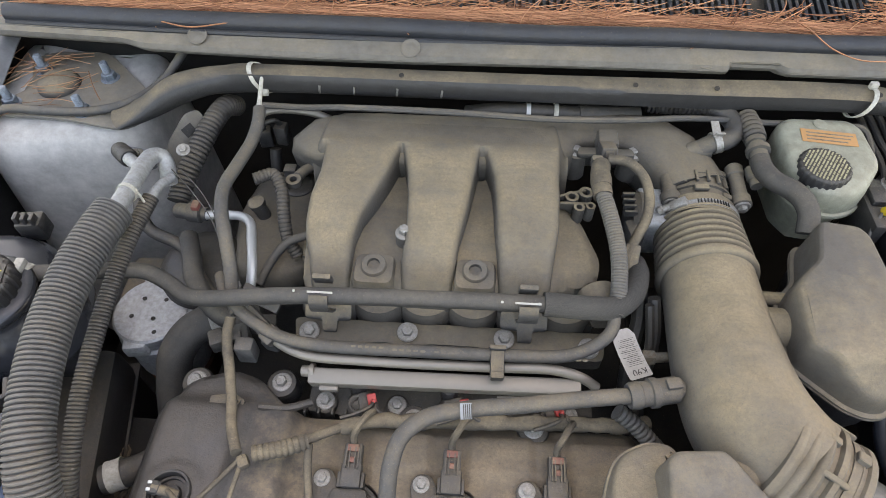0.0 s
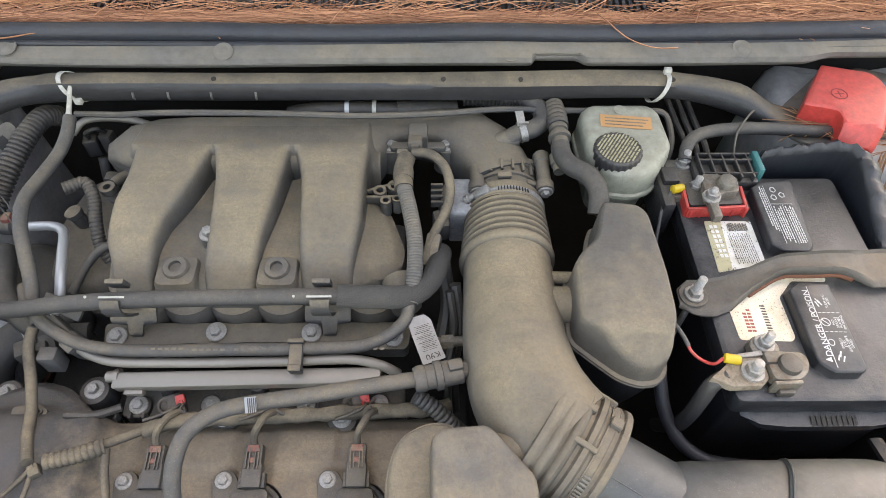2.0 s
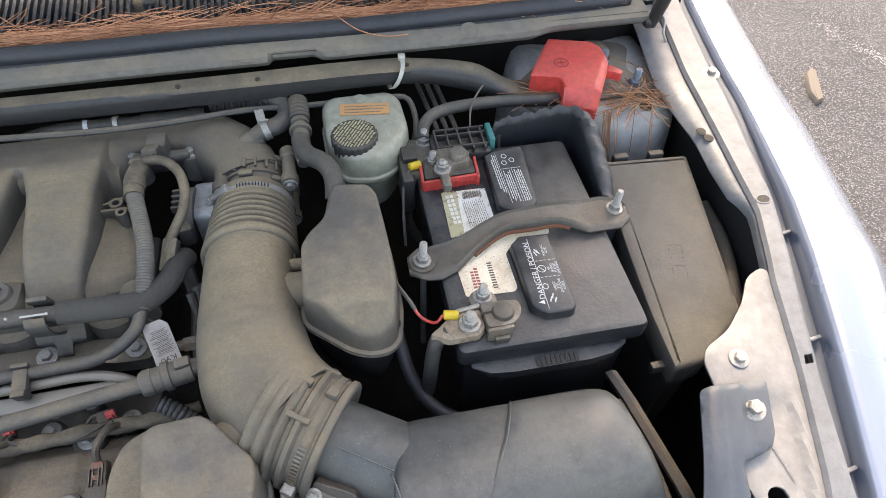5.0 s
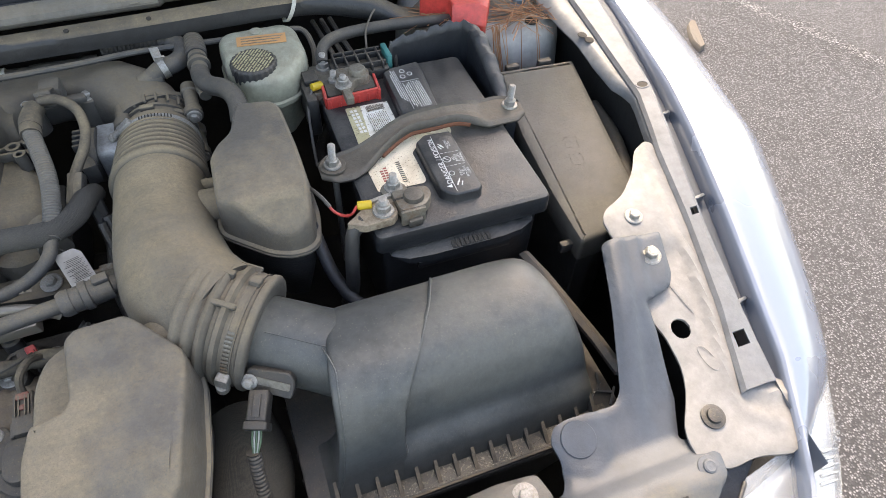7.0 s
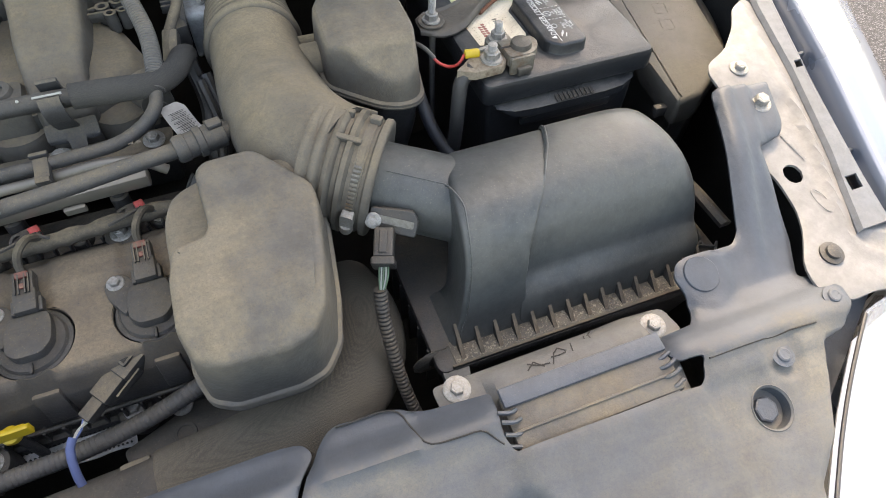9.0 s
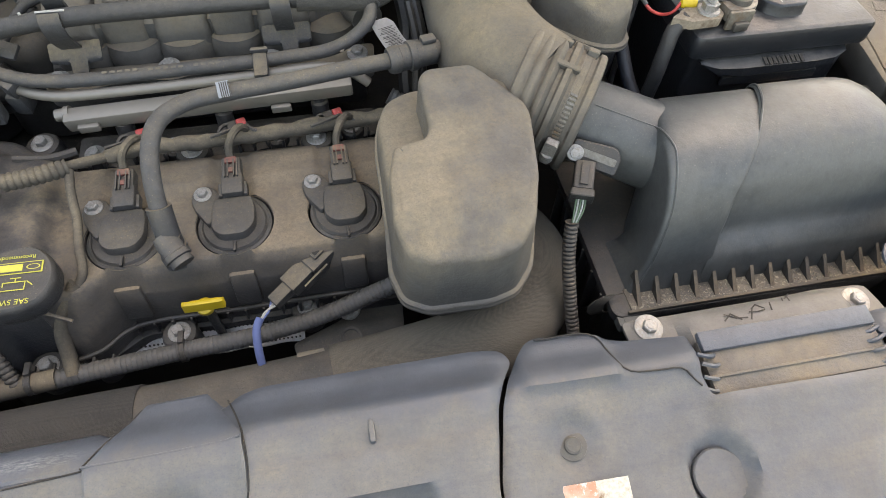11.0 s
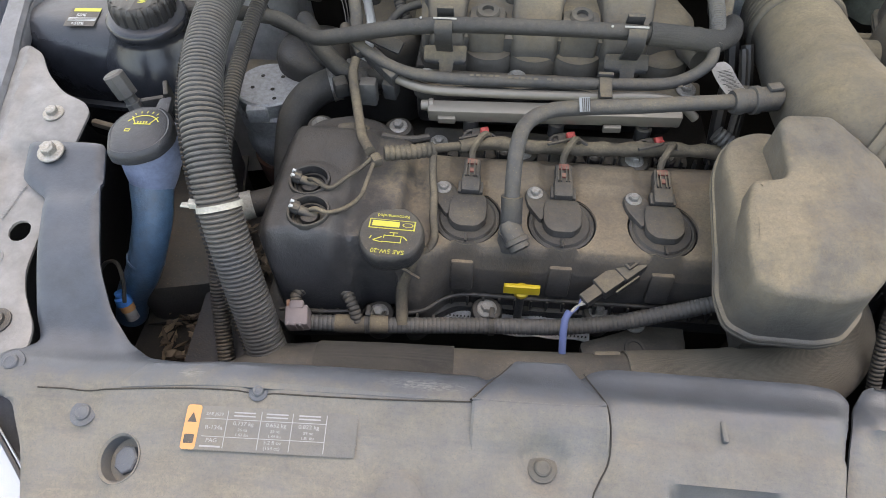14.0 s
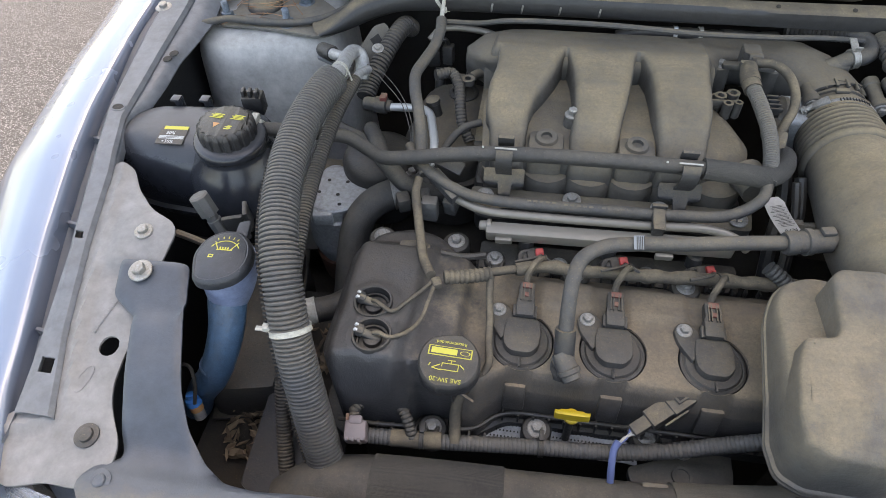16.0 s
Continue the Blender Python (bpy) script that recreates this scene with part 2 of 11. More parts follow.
COWL = dusty("dusty_cowl_steel", (0.15, 0.143, 0.13), 0.55, 0.80, patch=9, colour=(0.295, 0.239, 0.166), bump=0.3)
BAR = dusty("dusty_black_steel_tube", (0.045, 0.046, 0.048), 0.5, 0.66, patch=10, upr=(0.25, 0.8, 0.06))
# near-black with a little dirt: paints the shade of deep gaps and holes
DARK = dusty("grime_and_gap_shade", (0.016, 0.016, 0.016), 0.80, 0.10, patch=12)
ALU = dusty("cast_aluminium", (0.46, 0.47, 0.47), 0.5, 0.22, metal=0.6, patch=24, bump=0.3)
STEEL = dusty("zinc_steel", (0.42, 0.41, 0.385), 0.4, 0.34, metal=0.75, patch=60)
PIPE = plain("dull_metal_pipe", (0.235, 0.21, 0.175), 0.40, 0.35, 0.18, 30)
COILM = dusty("grey_coil_plastic", (0.050, 0.049, 0.049), 0.45, 0.36, patch=20)
# colour of the unseen hood lining, kept pale to reflect light downward
HOODIN = plain("pale_hood_bounce", (0.50, 0.52, 0.55), 0.45, 0.1, 0.08, 6)
BLUEZ = dusty("blue_zinc_stud", (0.19, 0.24, 0.29), 0.4, 0.2, metal=0.5, patch=60)
PAINT = plain("silver_car_paint", (0.205, 0.240, 0.305), 0.26, 0.4, 0.05, 20, 0.8, 0.01)
GUTTER = plain("blue_grey_gutter_paint", (0.13, 0.142, 0.16), 0.4, 0.1, 0.2, 30)
BATT = dusty("battery_case", (0.020, 0.0215, 0.024), 0.30, 0.30, patch=26, colour=(0.220, 0.205, 0.175), contrast=1.5, upr=(0.4, 0.95, 0.02), bump=0.35)
FUSE = dusty("dusty_fuse_box", (0.060, 0.057, 0.052), 0.42, 0.66, patch=5, colour=(0.190, 0.174, 0.138), contrast=1.3)
WRAP = dusty("black_foil_liner", (0.020, 0.023, 0.028), 0.32, 0.24, patch=22, colour=(0.200, 0.185, 0.160), bump=0.5)
FOIL = plain("scuffed_foil", (0.43, 0.395, 0.345), 0.42, 0.12, 0.6, 60)
MODP = dusty("grey_module_plate", (0.115, 0.112, 0.108), 0.45, 0.5, patch=7, colour=(0.27, 0.245, 0.20), grit=0.1)
GRIT = speckled("gritty_plastic_ledge", (0.085, 0.074, 0.058), (0.33, 0.28, 0.20), (0.17, 0.138, 0.098), 0.6, 330.0, 40.0)
PINKP = plain("pinkish_grey_plastic", (0.25, 0.20, 0.19), 0.5, 0, 0.3, 60)
INK = plain("worn_white_ink", (0.31, 0.315, 0.31), 0.6, 0, 0.2, 120)
SILVERP = plain("bright_metal_pipe", (0.52, 0.52, 0.50), 0.34, 0.5, 0.15, 40)
WHITE = plain("white_ink", (0.58, 0.58, 0.56), 0.6, 0, 0.12, 120)
LABELW = speckled("scuffed_white_label", (0.70, 0.69, 0.64), (0.10, 0.085, 0.06), (0.50, 0.46, 0.34), 0.45)
# real stains on paper whose bright base stands for sun by the strap
LABELS = speckled("rust_stained_sunlit_label", (0.80, 0.70, 0.53), (0.13, 0.07, 0.04), (0.60, 0.48, 0.33), 0.42, 420.0, 34.0)
STRAPM = dusty("dirty_strap_steel", (0.085, 0.078, 0.068), 0.42, 0.45, metal=0.3, patch=16, colour=(0.259, 0.204, 0.142))
REDD = dusty("dusty_red_plastic", (0.24, 0.060, 0.050), 0.6, 0.66, patch=30)
NEEDLED = shade_varied("brown_pine_needles", (0.16, 0.065, 0.03), (0.50, 0.26, 0.13))
PAPER = rusty("stained_label_paper", (0.55, 0.52, 0.43), (0.16, 0.085, 0.035), 0.75, 0.7, 0.0)
YELLOWP = speckled("faded_yellow_paper", (0.44, 0.40, 0.24), (0.10, 0.085, 0.05), (0.36, 0.32, 0.19), 0.45)
YELLOW = plain("yellow_plastic", (0.56, 0.38, 0.022), 0.4, 0, 0.12, 90)
YINK = plain("yellow_ink", (0.62, 0.55, 0.08), 0.6, 0, 0.15, 120)
RED = dusty("red_plastic", (0.64, 0.062, 0.050), 0.36, 0.14, patch=14, colour=(0.517, 0.239, 0.180), bump=0.2)
ORANGE = plain("orange_label", (0.58, 0.29, 0.115), 0.6, 0, 0.2, 80)
BLUE = plain("blue_plastic", (0.03, 0.20, 0.55), 0.4, 0, 0.15, 80)
BLUEW = plain("blue_wire_sleeve", (0.12, 0.16, 0.32), 0.6, 0, 0.25, 60)
TEAL = plain("teal_plastic", (0.03, 0.17, 0.16), 0.45, 0, 0.2, 80)
TAN = dusty("cream_tank_plastic", (0.37, 0.37, 0.285), 0.36, 0.28, patch=9)
NATURAL = dusty("natural_zip_tie", (0.55, 0.53, 0.46), 0.5, 0.25, patch=30)
LEAD = rusty("corroded_lead", (0.22, 0.198, 0.160), (0.13, 0.085, 0.05), 0.55, 0.5, 0.5)
KRAFT = rusty("scuffed_lead_strap", (0.30, 0.24, 0.17), (0.12, 0.08, 0.05), 0.5, 0.8, 0.1)
WEAVE = woven("braided_heat_sleeve", (0.066, 0.059, 0.049), (0.175, 0.150, 0.112))
WEAVED = woven("dark_woven_sleeve", (0.026, 0.026, 0.026), (0.085, 0.077, 0.064))
ASPHALT = asphalt_mat()
NEEDLES = shade_varied("dry_pine_needles", (0.26, 0.095, 0.045), (0.78, 0.37, 0.19))
LEAVES = shade_varied("dry_leaf_litter", (0.05, 0.035, 0.024), (0.20, 0.15, 0.10))
WOOD = plain("weathered_wood", (0.15, 0.125, 0.10), 0.85, 0, 0.4, 80, 0, 0.5)
BLUEFILL = dusty("blue_translucent_filler", (0.060, 0.135, 0.225), 0.35, 0.22, patch=10)
PALEBLUE = dusty("pale_blue_filler", (0.200, 0.250, 0.380), 0.4, 0.16, patch=10)
LENS, lens_nt, lens_p, _ = material("clear_lens")
lens_p.inputs["Base Color"].default_value = (0.92, 0.94, 0.95, 1)
lens_p.inputs["Roughness"].default_value, lens_p.inputs["Transmission Weight"].default_value = 0.08, 0.85
lens_p.inputs["IOR"].default_value = 1.45
CHROME = plain("chrome_reflector", (0.72, 0.73, 0.75), 0.5, 0.6, 0.05, 30)

# ---- mesh helpers ----
WORLD = {}


def part(name, bm, mat, parent=None, label="", sharp=38, flat=False):
    """One mesh object out of a bmesh in world places, under a thing or a part."""
    bmesh.ops.recalc_face_normals(bm, faces=bm.faces[:])
    me = bpy.data.meshes.new(name)
    bm.to_mesh(me)
    bm.free()
    co = np.empty(len(me.vertices) * 3, "f")
    me.vertices.foreach_get("co", co)
    co = co.reshape(-1, 3)
    lo, hi = co.min(0), co.max(0)
    c = Vector(((lo[0] + hi[0]) / 2, (lo[1] + hi[1]) / 2, lo[2]))
    me.transform(Matrix.Translation(-c))
    me.materials.append(mat)
    if not flat:
        me.shade_smooth()
        me.set_sharp_from_angle(angle=radians(sharp))
    ob = new(name, me)
    ob.location = c - (WORLD[parent] if parent else Vector())
    WORLD[ob] = c
    ob.parent = parent
    if label:
        tagged(ob, label)
    return ob


def twin(ob, offset, parent=None):
    """A second object on the same mesh, moved by offset."""
    o = new(ob.name.split(".")[0], ob.data)
    w = WORLD[ob] + Vector(offset)
    o.parent = parent
    o.location = w - (WORLD[parent] if parent else Vector())
    WORLD[o] = w
    return o


def thing(name, at, label, category, group="", kind=""):
    ob = new(name)
    ob.empty_display_size = 0.02
    ob.location = at
    WORLD[ob] = Vector(at)
    return tagged(ob, label, category, group, kind)


def solo(name, bm, mat, label, category, group="", kind="", sharp=38):
    return tagged(part(name, bm, mat, None, "", sharp), label, category, group, kind)


def loft(bm, rings, caps=True, closed=True):
    rows = [[bm.verts.new(p) for p in r] for r in rings]
    n = len(rows[0])
    for a, b in zip(rows, rows[1:]):
        for i in range(n if closed else n - 1):
            j = (i + 1) % n
            bm.faces.new((a[i], a[j], b[j], b[i]))
    if caps and closed:
        bm.faces.new(rows[0][::-1])
        bm.faces.new(rows[-1])
    return bm


def basis(axis, up=(0, 0, 1)):
    a = Vector(axis).normalized()
    u = Vector(up).cross(a)
    if u.length < 1e-4:
        u = Vector((1, 0, 0)).cross(a)
    u.normalize()
    return u, a.cross(u), a


def circle(c, axis, r, n=20, up=(0, 0, 1), ry=None, power=2.0):
    u, v, _ = basis(axis, up)
    c, ry = Vector(c), r if ry is None else ry
    out = []
    for i in range(n):
        t = 2 * math.pi * i / n
        cs, sn = math.cos(t), math.sin(t)
        out.append(c + u * (r * math.copysign(abs(cs) ** (2 / power), cs)) + v * (ry * math.copysign(abs(sn) ** (2 / power), sn)))
    return out


def lathe(bm, c, axis, prof, n=24, up=(0, 0, 1)):
    """Turned shape: prof is rows of (distance along the axis, radius)."""
    c, a = Vector(c), Vector(axis).normalized()
    return loft(bm, [circle(c + a * d, a, max(r, 1e-4), n, up) for d, r in prof])


def spline(pts, step):
    """Evenly spaced points on a smooth curve through pts (each may carry a radius)."""
    P = [np.array(p, float) for p in pts]
    if len(P) == 2:
        dense = [P[0] + (P[1] - P[0]) * k / 20 for k in range(21)]
    else:
        E = [2 * P[0] - P[1]] + P + [2 * P[-1] - P[-2]]
        dense = []
        for i in range(1, len(E) - 2):
            a, b, c, d = E[i - 1:i + 3]
            t = [0.0]
            for s, e in ((a, b), (b, c), (c, d)):
                t.append(t[-1] + max(np.linalg.norm((e - s)[:3]), 1e-6) ** 0.5)
            for k in range(16):
                x = t[1] + (t[2] - t[1]) * k / 16
                A1 = (t[1] - x) / (t[1] - t[0]) * a + (x - t[0]) / (t[1] - t[0]) * b
                A2 = (t[2] - x) / (t[2] - t[1]) * b + (x - t[1]) / (t[2] - t[1]) * c
                A3 = (t[3] - x) / (t[3] - t[2]) * c + (x - t[2]) / (t[3] - t[2]) * d
                B1 = (t[2] - x) / (t[2] - t[0]) * A1 + (x - t[0]) / (t[2] - t[0]) * A2
                B2 = (t[3] - x) / (t[3] - t[1]) * A2 + (x - t[1]) / (t[3] - t[1]) * A3
                dense.append((t[2] - x) / (t[2] - t[1]) * B1 + (x - t[1]) / (t[2] - t[1]) * B2)
        dense.append(P[-1])
    D = np.array(dense)
    seg = np.r_[0, np.cumsum(np.linalg.norm(np.diff(D[:, :3], axis=0), axis=1))]
    n = max(2, int(seg[-1] / step))
    s = np.linspace(0, seg[-1], n + 1)
    return np.stack([np.interp(s, seg, D[:, k]) for k in range(D.shape[1])], 1), s


def tube(bm, pts, r=None, n=14, step=0.008, corr=None, flat=1.0, up=(0, 0, 1)):
    """A hose along pts; rows may carry their own radius; corr: (pitch, depth) of its rings; flat squashes it."""
    if r is not None:
        pts = [(*p[:3], r) for p in pts]
    if corr:
        step = corr[0] / 4
    S, s = spline(pts, step)
    rings = []
    v = None
    for i, p in enumerate(S):
        a = Vector(S[min(i + 1, len(S) - 1)][:3]) - Vector(S[max(i - 1, 0)][:3])
        a.normalize()
        if v is None:
            u, v, _ = basis(a, up)
        v = (v - a * v.dot(a)).normalized()
        u = v.cross(a)
        rr = p[3] - (corr[1] * (0, 0.15, 1, 0.15)[i % 4] if corr else 0)
        c = Vector(p[:3])
        rings.append([c + u * (rr * math.cos(2 * math.pi * k / n)) + v * (rr * flat * math.sin(2 * math.pi * k / n)) for k in range(n)])
    return loft(bm, rings)


def rpoly(pts, r, n=4):
    """A closed outline with its corners rounded by r."""
    out = []
    m = len(pts)
    for i in range(m):
        p, a, b = Vector(pts[i]), Vector(pts[i - 1]), Vector(pts[(i + 1) % m])
        ra = min(r, (a - p).length * 0.45, (b - p).length * 0.45)
        s, e = p + (a - p).normalized() * ra, p + (b - p).normalized() * ra
        for k in range(n + 1):
            t = k / n
            out.append(s * (1 - t) ** 2 + p * 2 * t * (1 - t) + e * t * t)
    return out


def rrect(x0, x1, y0, y1, r, n=4):
    return rpoly([(x0, y0), (x1, y0), (x1, y1), (x0, y1)], r, n)


def plate(bm, outline, z0, z1, bevel=0.0015, zf=None, seg=2):
    """An extruded outline; zf(x, y) lifts it; its upper rim is rounded."""
    top = [bm.verts.new((p[0], p[1], z1)) for p in outline]
    f = bm.faces.new(top)
    f.normal_update()
    if f.normal.z < 0:
        bmesh.ops.reverse_faces(bm, faces=[f])
    ex = bmesh.ops.extrude_face_region(bm, geom=[f])
    low = [v for v in ex["geom"] if isinstance(v, bmesh.types.BMVert)]
    dz = z1 - z0
    rim = list(f.edges) if f.is_valid else []
    faces_up = [g for g in ex["geom"] if isinstance(g, bmesh.types.BMFace)]
    for v in low:
        v.co.z = z1
    for v in top:
        v.co.z = z1 - dz
    if bevel:
        es = [e for g in faces_up for e in g.edges]
        bmesh.ops.bevel(bm, geom=es, offset=bevel, segments=seg, profile=0.5, affect="EDGES")
    if zf:
        for v in bm.verts:
            v.co.z += zf(v.co.x, v.co.y)
    return bm


def box(bm, c, size, bevel=0.002, rot=(0, 0, 0), seg=2, taper=1.0):
    m = Matrix.Translation(c) @ Euler([radians(a) for a in rot]).to_matrix().to_4x4() @ Matrix.Diagonal((*size, 1))
    r = bmesh.ops.create_cube(bm, size=1.0)
    if taper != 1.0:
        for v in r["verts"]:
            if v.co.z > 0:
                v.co.x *= taper
                v.co.y *= taper
    bmesh.ops.transform(bm, matrix=m, verts=r["verts"])
    if bevel:
        es = list({e for v in r["verts"] for e in v.link_edges})
        bmesh.ops.bevel(bm, geom=es, offset=bevel, segments=seg, profile=0.5, affect="EDGES")
    return bm


def solid_rings(bm, outline_at, zs):
    """Stacked outlines: outline_at(k) gives the points, zs the heights or a function of a point."""
    rings = []
    for k, z in enumerate(zs):
        rings.append([Vector((p[0], p[1], z(p[0], p[1]) if callable(z) else z)) for p in outline_at(k)])
    return loft(bm, rings)


def shrink(outline, d):
    """The outline moved inward by d."""
    m = len(outline)
    area = sum(outline[i][0] * outline[(i + 1) % m][1] - outline[(i + 1) % m][0] * outline[i][1] for i in range(m))
    sgn = 1 if area > 0 else -1
    out = []
    for i in range(m):
        a, p, b = (Vector(outline[j % m][:2]) for j in (i - 1, i, i + 1))
        n = Vector((0, 0))
        for s, e in ((a, p), (p, b)):
            t = e - s
            if t.length > 1e-9:
                t.normalize()
                n += Vector((-t.y, t.x)) * sgn
        if n.length > 1e-9:
            n.normalize()
        out.append(p + n * d)
    return out


def surf(bm, fn, nu, nv, thick=0.0):
    """A sheet: fn(u, v) for u, v in 0..1; thick gives it an underside."""
    up = [[bm.verts.new(fn(i / nu, j / nv)) for j in range(nv + 1)] for i in range(nu + 1)]
    for i in range(nu):
        for j in range(nv):
            bm.faces.new((up[i][j], up[i + 1][j], up[i + 1][j + 1], up[i][j + 1]))
    if thick:
        dn = [[bm.verts.new(v.co - Vector((0, 0, thick))) for v in r] for r in up]
        for i in range(nu):
            for j in range(nv):
                bm.faces.new((dn[i][j], dn[i][j + 1], dn[i + 1][j + 1], dn[i + 1][j]))
        for i in range(nu):
            bm.faces.new((up[i][0], dn[i][0], dn[i + 1][0], up[i + 1][0]))
            bm.faces.new((up[i][nv], up[i + 1][nv], dn[i + 1][nv], dn[i][nv]))
        for j in range(nv):
            bm.faces.new((up[0][j], up[0][j + 1], dn[0][j + 1], dn[0][j]))
            bm.faces.new((up[nu][j], dn[nu][j], dn[nu][j + 1], up[nu][j + 1]))
    return bm


def ribbon(bm, pts, w, th):
    """A flat strap of width w along x, bent through (x, y, z) places."""
    rings = []
    for i, p in enumerate(pts):
        a, b = Vector(pts[max(i - 1, 0)]), Vector(pts[min(i + 1, len(pts) - 1)])
        t = (b - a).normalized()
        n = Vector((1, 0, 0)).cross(t).normalized() * th / 2
        h = Vector((w / 2, 0, 0))
        rings.append([Vector(p) - h - n, Vector(p) + h - n, Vector(p) + h + n, Vector(p) - h + n])
    return loft(bm, rings)


def B():
    return bmesh.new()


def sm(a, b, x):
    t = min(1.0, max(0.0, (x - a) / (b - a)))
    return t * t * (3 - 2 * t)


def hexbolt(name, at, axis=(0, 0, 1), r=0.0065, parent=None, mat=None, washer=1.75, tall=0.9, label=""):
    """A flanged hex bolt head on its seat."""
    bm = B()
    lathe(bm, at, axis, [(0, r * washer), (r * 0.2, r * washer), (r * 0.32, r * washer * 0.9), (r * 0.36, r * 0.9)], 22)
    a = Vector(axis).normalized()
    at = Vector(at)
    loft(bm, [circle(at + a * d, a, q, 6) for d, q in ((r * 0.3, r), (r * (0.3 + tall * 0.85), r), (r * (0.3 + tall), r * 0.86))])
    lathe(bm, at + a * r * (0.3 + tall), axis, [(-0.0002, r * 0.6), (r * 0.06, r * 0.55), (r * 0.06, 0.0002)], 12)
    return part(name, bm, mat or STEEL, parent, label, 30)


def stud(name, at, axis=(0, 0, 1), r=0.004, length=0.02, parent=None, mat=None, label=""):
    """A threaded stud with a flanged nut at its foot."""
    bm = B()
    at, a = Vector(at), Vector(axis).normalized()
    lathe(bm, at, a, [(0, r * 2.4), (r * 0.4, r * 2.3), (r * 0.5, r * 1.6)], 20)
    loft(bm, [circle(at + a * d, a, q, 6) for d, q in ((r * 0.4, r * 1.75), (r * 1.9, r * 1.75), (r * 2.1, r * 1.5))])
    prof, d = [(r * 2.0, r)], r * 2.0
    while d < length:
        prof += [(d + r * 0.12, r * 0.86), (d + r * 0.24, r)]
        d += r * 0.24
    prof += [(length + r * 0.3, r * 0.7)]
    lathe(bm, at, a, prof, 12)
    return part(name, bm, mat or STEEL, parent, label, 30)


def band(bm, c, axis, r, w, th=0.0012, n=28):
    """A clamp band round a hose."""
    return lathe(bm, Vector(c) - Vector(axis).normalized() * w / 2, axis, [(0, r - th), (0, r + th), (w * 0.15, r + th), (w * 0.2, r + th * 0.5), (w * 0.8, r + th * 0.5), (w * 0.85, r + th), (w, r + th), (w, r - th)], n)


def lettering(name, text, m, size, mat, parent, extrude=0.00025, align="CENTER"):
    """Raised lettering, lying in the plane of m (x along the line of text, z up out of it)."""
    cu = bpy.data.curves.new(name, "FONT")
    cu.body, cu.size, cu.extrude, cu.align_x, cu.align_y = text, size, extrude, align, "CENTER"
    tmp = bpy.data.objects.new(name, cu)
    me = bpy.data.meshes.new_from_object(tmp)
    bpy.data.objects.remove(tmp)
    me.materials.clear()
    me.materials.append(mat)
    ob = new(name, me)
    ob.parent = parent
    ob.matrix_basis = Matrix.Translation(-(WORLD[parent] if parent else Vector())) @ m
    WORLD[ob] = m.translation.copy()
    return ob


def bar(bm, m, x0, x1, y0, y1, h=0.0003):
    """A flat inked bar in the plane of m."""
    vs = [m @ Vector(p) for p in ((x0, y0, 0), (x1, y0, 0), (x1, y1, 0), (x0, y1, 0), (x0, y0, h), (x1, y0, h), (x1, y1, h), (x0, y1, h))]
    v = [bm.verts.new(p) for p in vs]
    for q in ((3, 2, 1, 0), (4, 5, 6, 7), (0, 1, 5, 4), (1, 2, 6, 5), (2, 3, 7, 6), (3, 0, 4, 7)):
        bm.faces.new([v[i] for i in q])
    return bm


def plane(at, xdir, normal):
    """The pose of a flat label: at, its reading direction and the way it faces."""
    n = Vector(normal).normalized()
    x = Vector(xdir)
    x = (x - n * x.dot(n)).normalized()
    y = n.cross(x)
    return Matrix(((x.x, y.x, n.x, at[0]), (x.y, y.y, n.y, at[1]), (x.z, y.z, n.z, at[2]), (0, 0, 0, 1)))


def panel(bm, outline, zf, thick=0.003, step=0.010, roll=0.004, width=0.008, holes=()):
    """A moulded sheet: outline cut into small squares and shaped by zf, with a rolled rim."""
    f = bm.faces.new([bm.verts.new((p[0], p[1], 0)) for p in outline])
    lo = [min(p[k] for p in outline) for k in (0, 1)]
    hi = [max(p[k] for p in outline) for k in (0, 1)]
    for k in (0, 1):
        q = lo[k] + step * 0.5
        while q < hi[k]:
            bmesh.ops.bisect_plane(bm, geom=bm.verts[:] + bm.edges[:] + bm.faces[:], plane_co=(q if k == 0 else 0, q if k == 1 else 0, 0), plane_no=(1 - k, k, 0))
            q += step
    for cx, cy, r in holes:
        kill = [g for g in bm.faces if (g.calc_center_median().xy - Vector((cx, cy))).length < r]
        bmesh.ops.delete(bm, geom=kill, context="FACES")
        rim = {v for e in bm.edges if len(e.link_faces) == 1 for v in e.verts if (v.co.xy - Vector((cx, cy))).length < r + step * 1.5}
        for v in rim:
            d = (v.co.xy - Vector((cx, cy))).normalized() * r
            v.co.x, v.co.y = cx + d.x, cy + d.y
    P = np.array([(p[0], p[1]) for p in outline])
    Q = np.roll(P, -1, 0)
    D = Q - P
    L = (D ** 2).sum(1) + 1e-12
    ex = bmesh.ops.extrude_face_region(bm, geom=bm.faces[:])
    low = {v for v in ex["geom"] if isinstance(v, bmesh.types.BMVert)}
    for v in bm.verts:
        xy = np.array((v.co.x, v.co.y))
        t = np.clip(((xy - P) * D).sum(1) / L, 0, 1)
        d = float(np.sqrt((((P + D * t[:, None]) - xy) ** 2).sum(1).min()))
        v.co.z = zf(v.co.x, v.co.y) - roll * (1 - sm(0, width, d)) - (thick if v in low else 0)
    return bm

# ---- ground ----
bm = B()
surf(bm, lambda u, v: (-200 + 400 * u, -200 + 400 * v, 0.0), 4, 4)
tagged(part("ground", bm, ASPHALT), "worn grey asphalt car park with pale stone chips", "ground", kind="structure")

# ---- body shell ----
CX = 0.147                                   # the car's middle line
RY = [-0.12, -0.06, 0.02, 0.085, 0.24, 0.364, 0.58, 0.70, 0.85, 1.05]
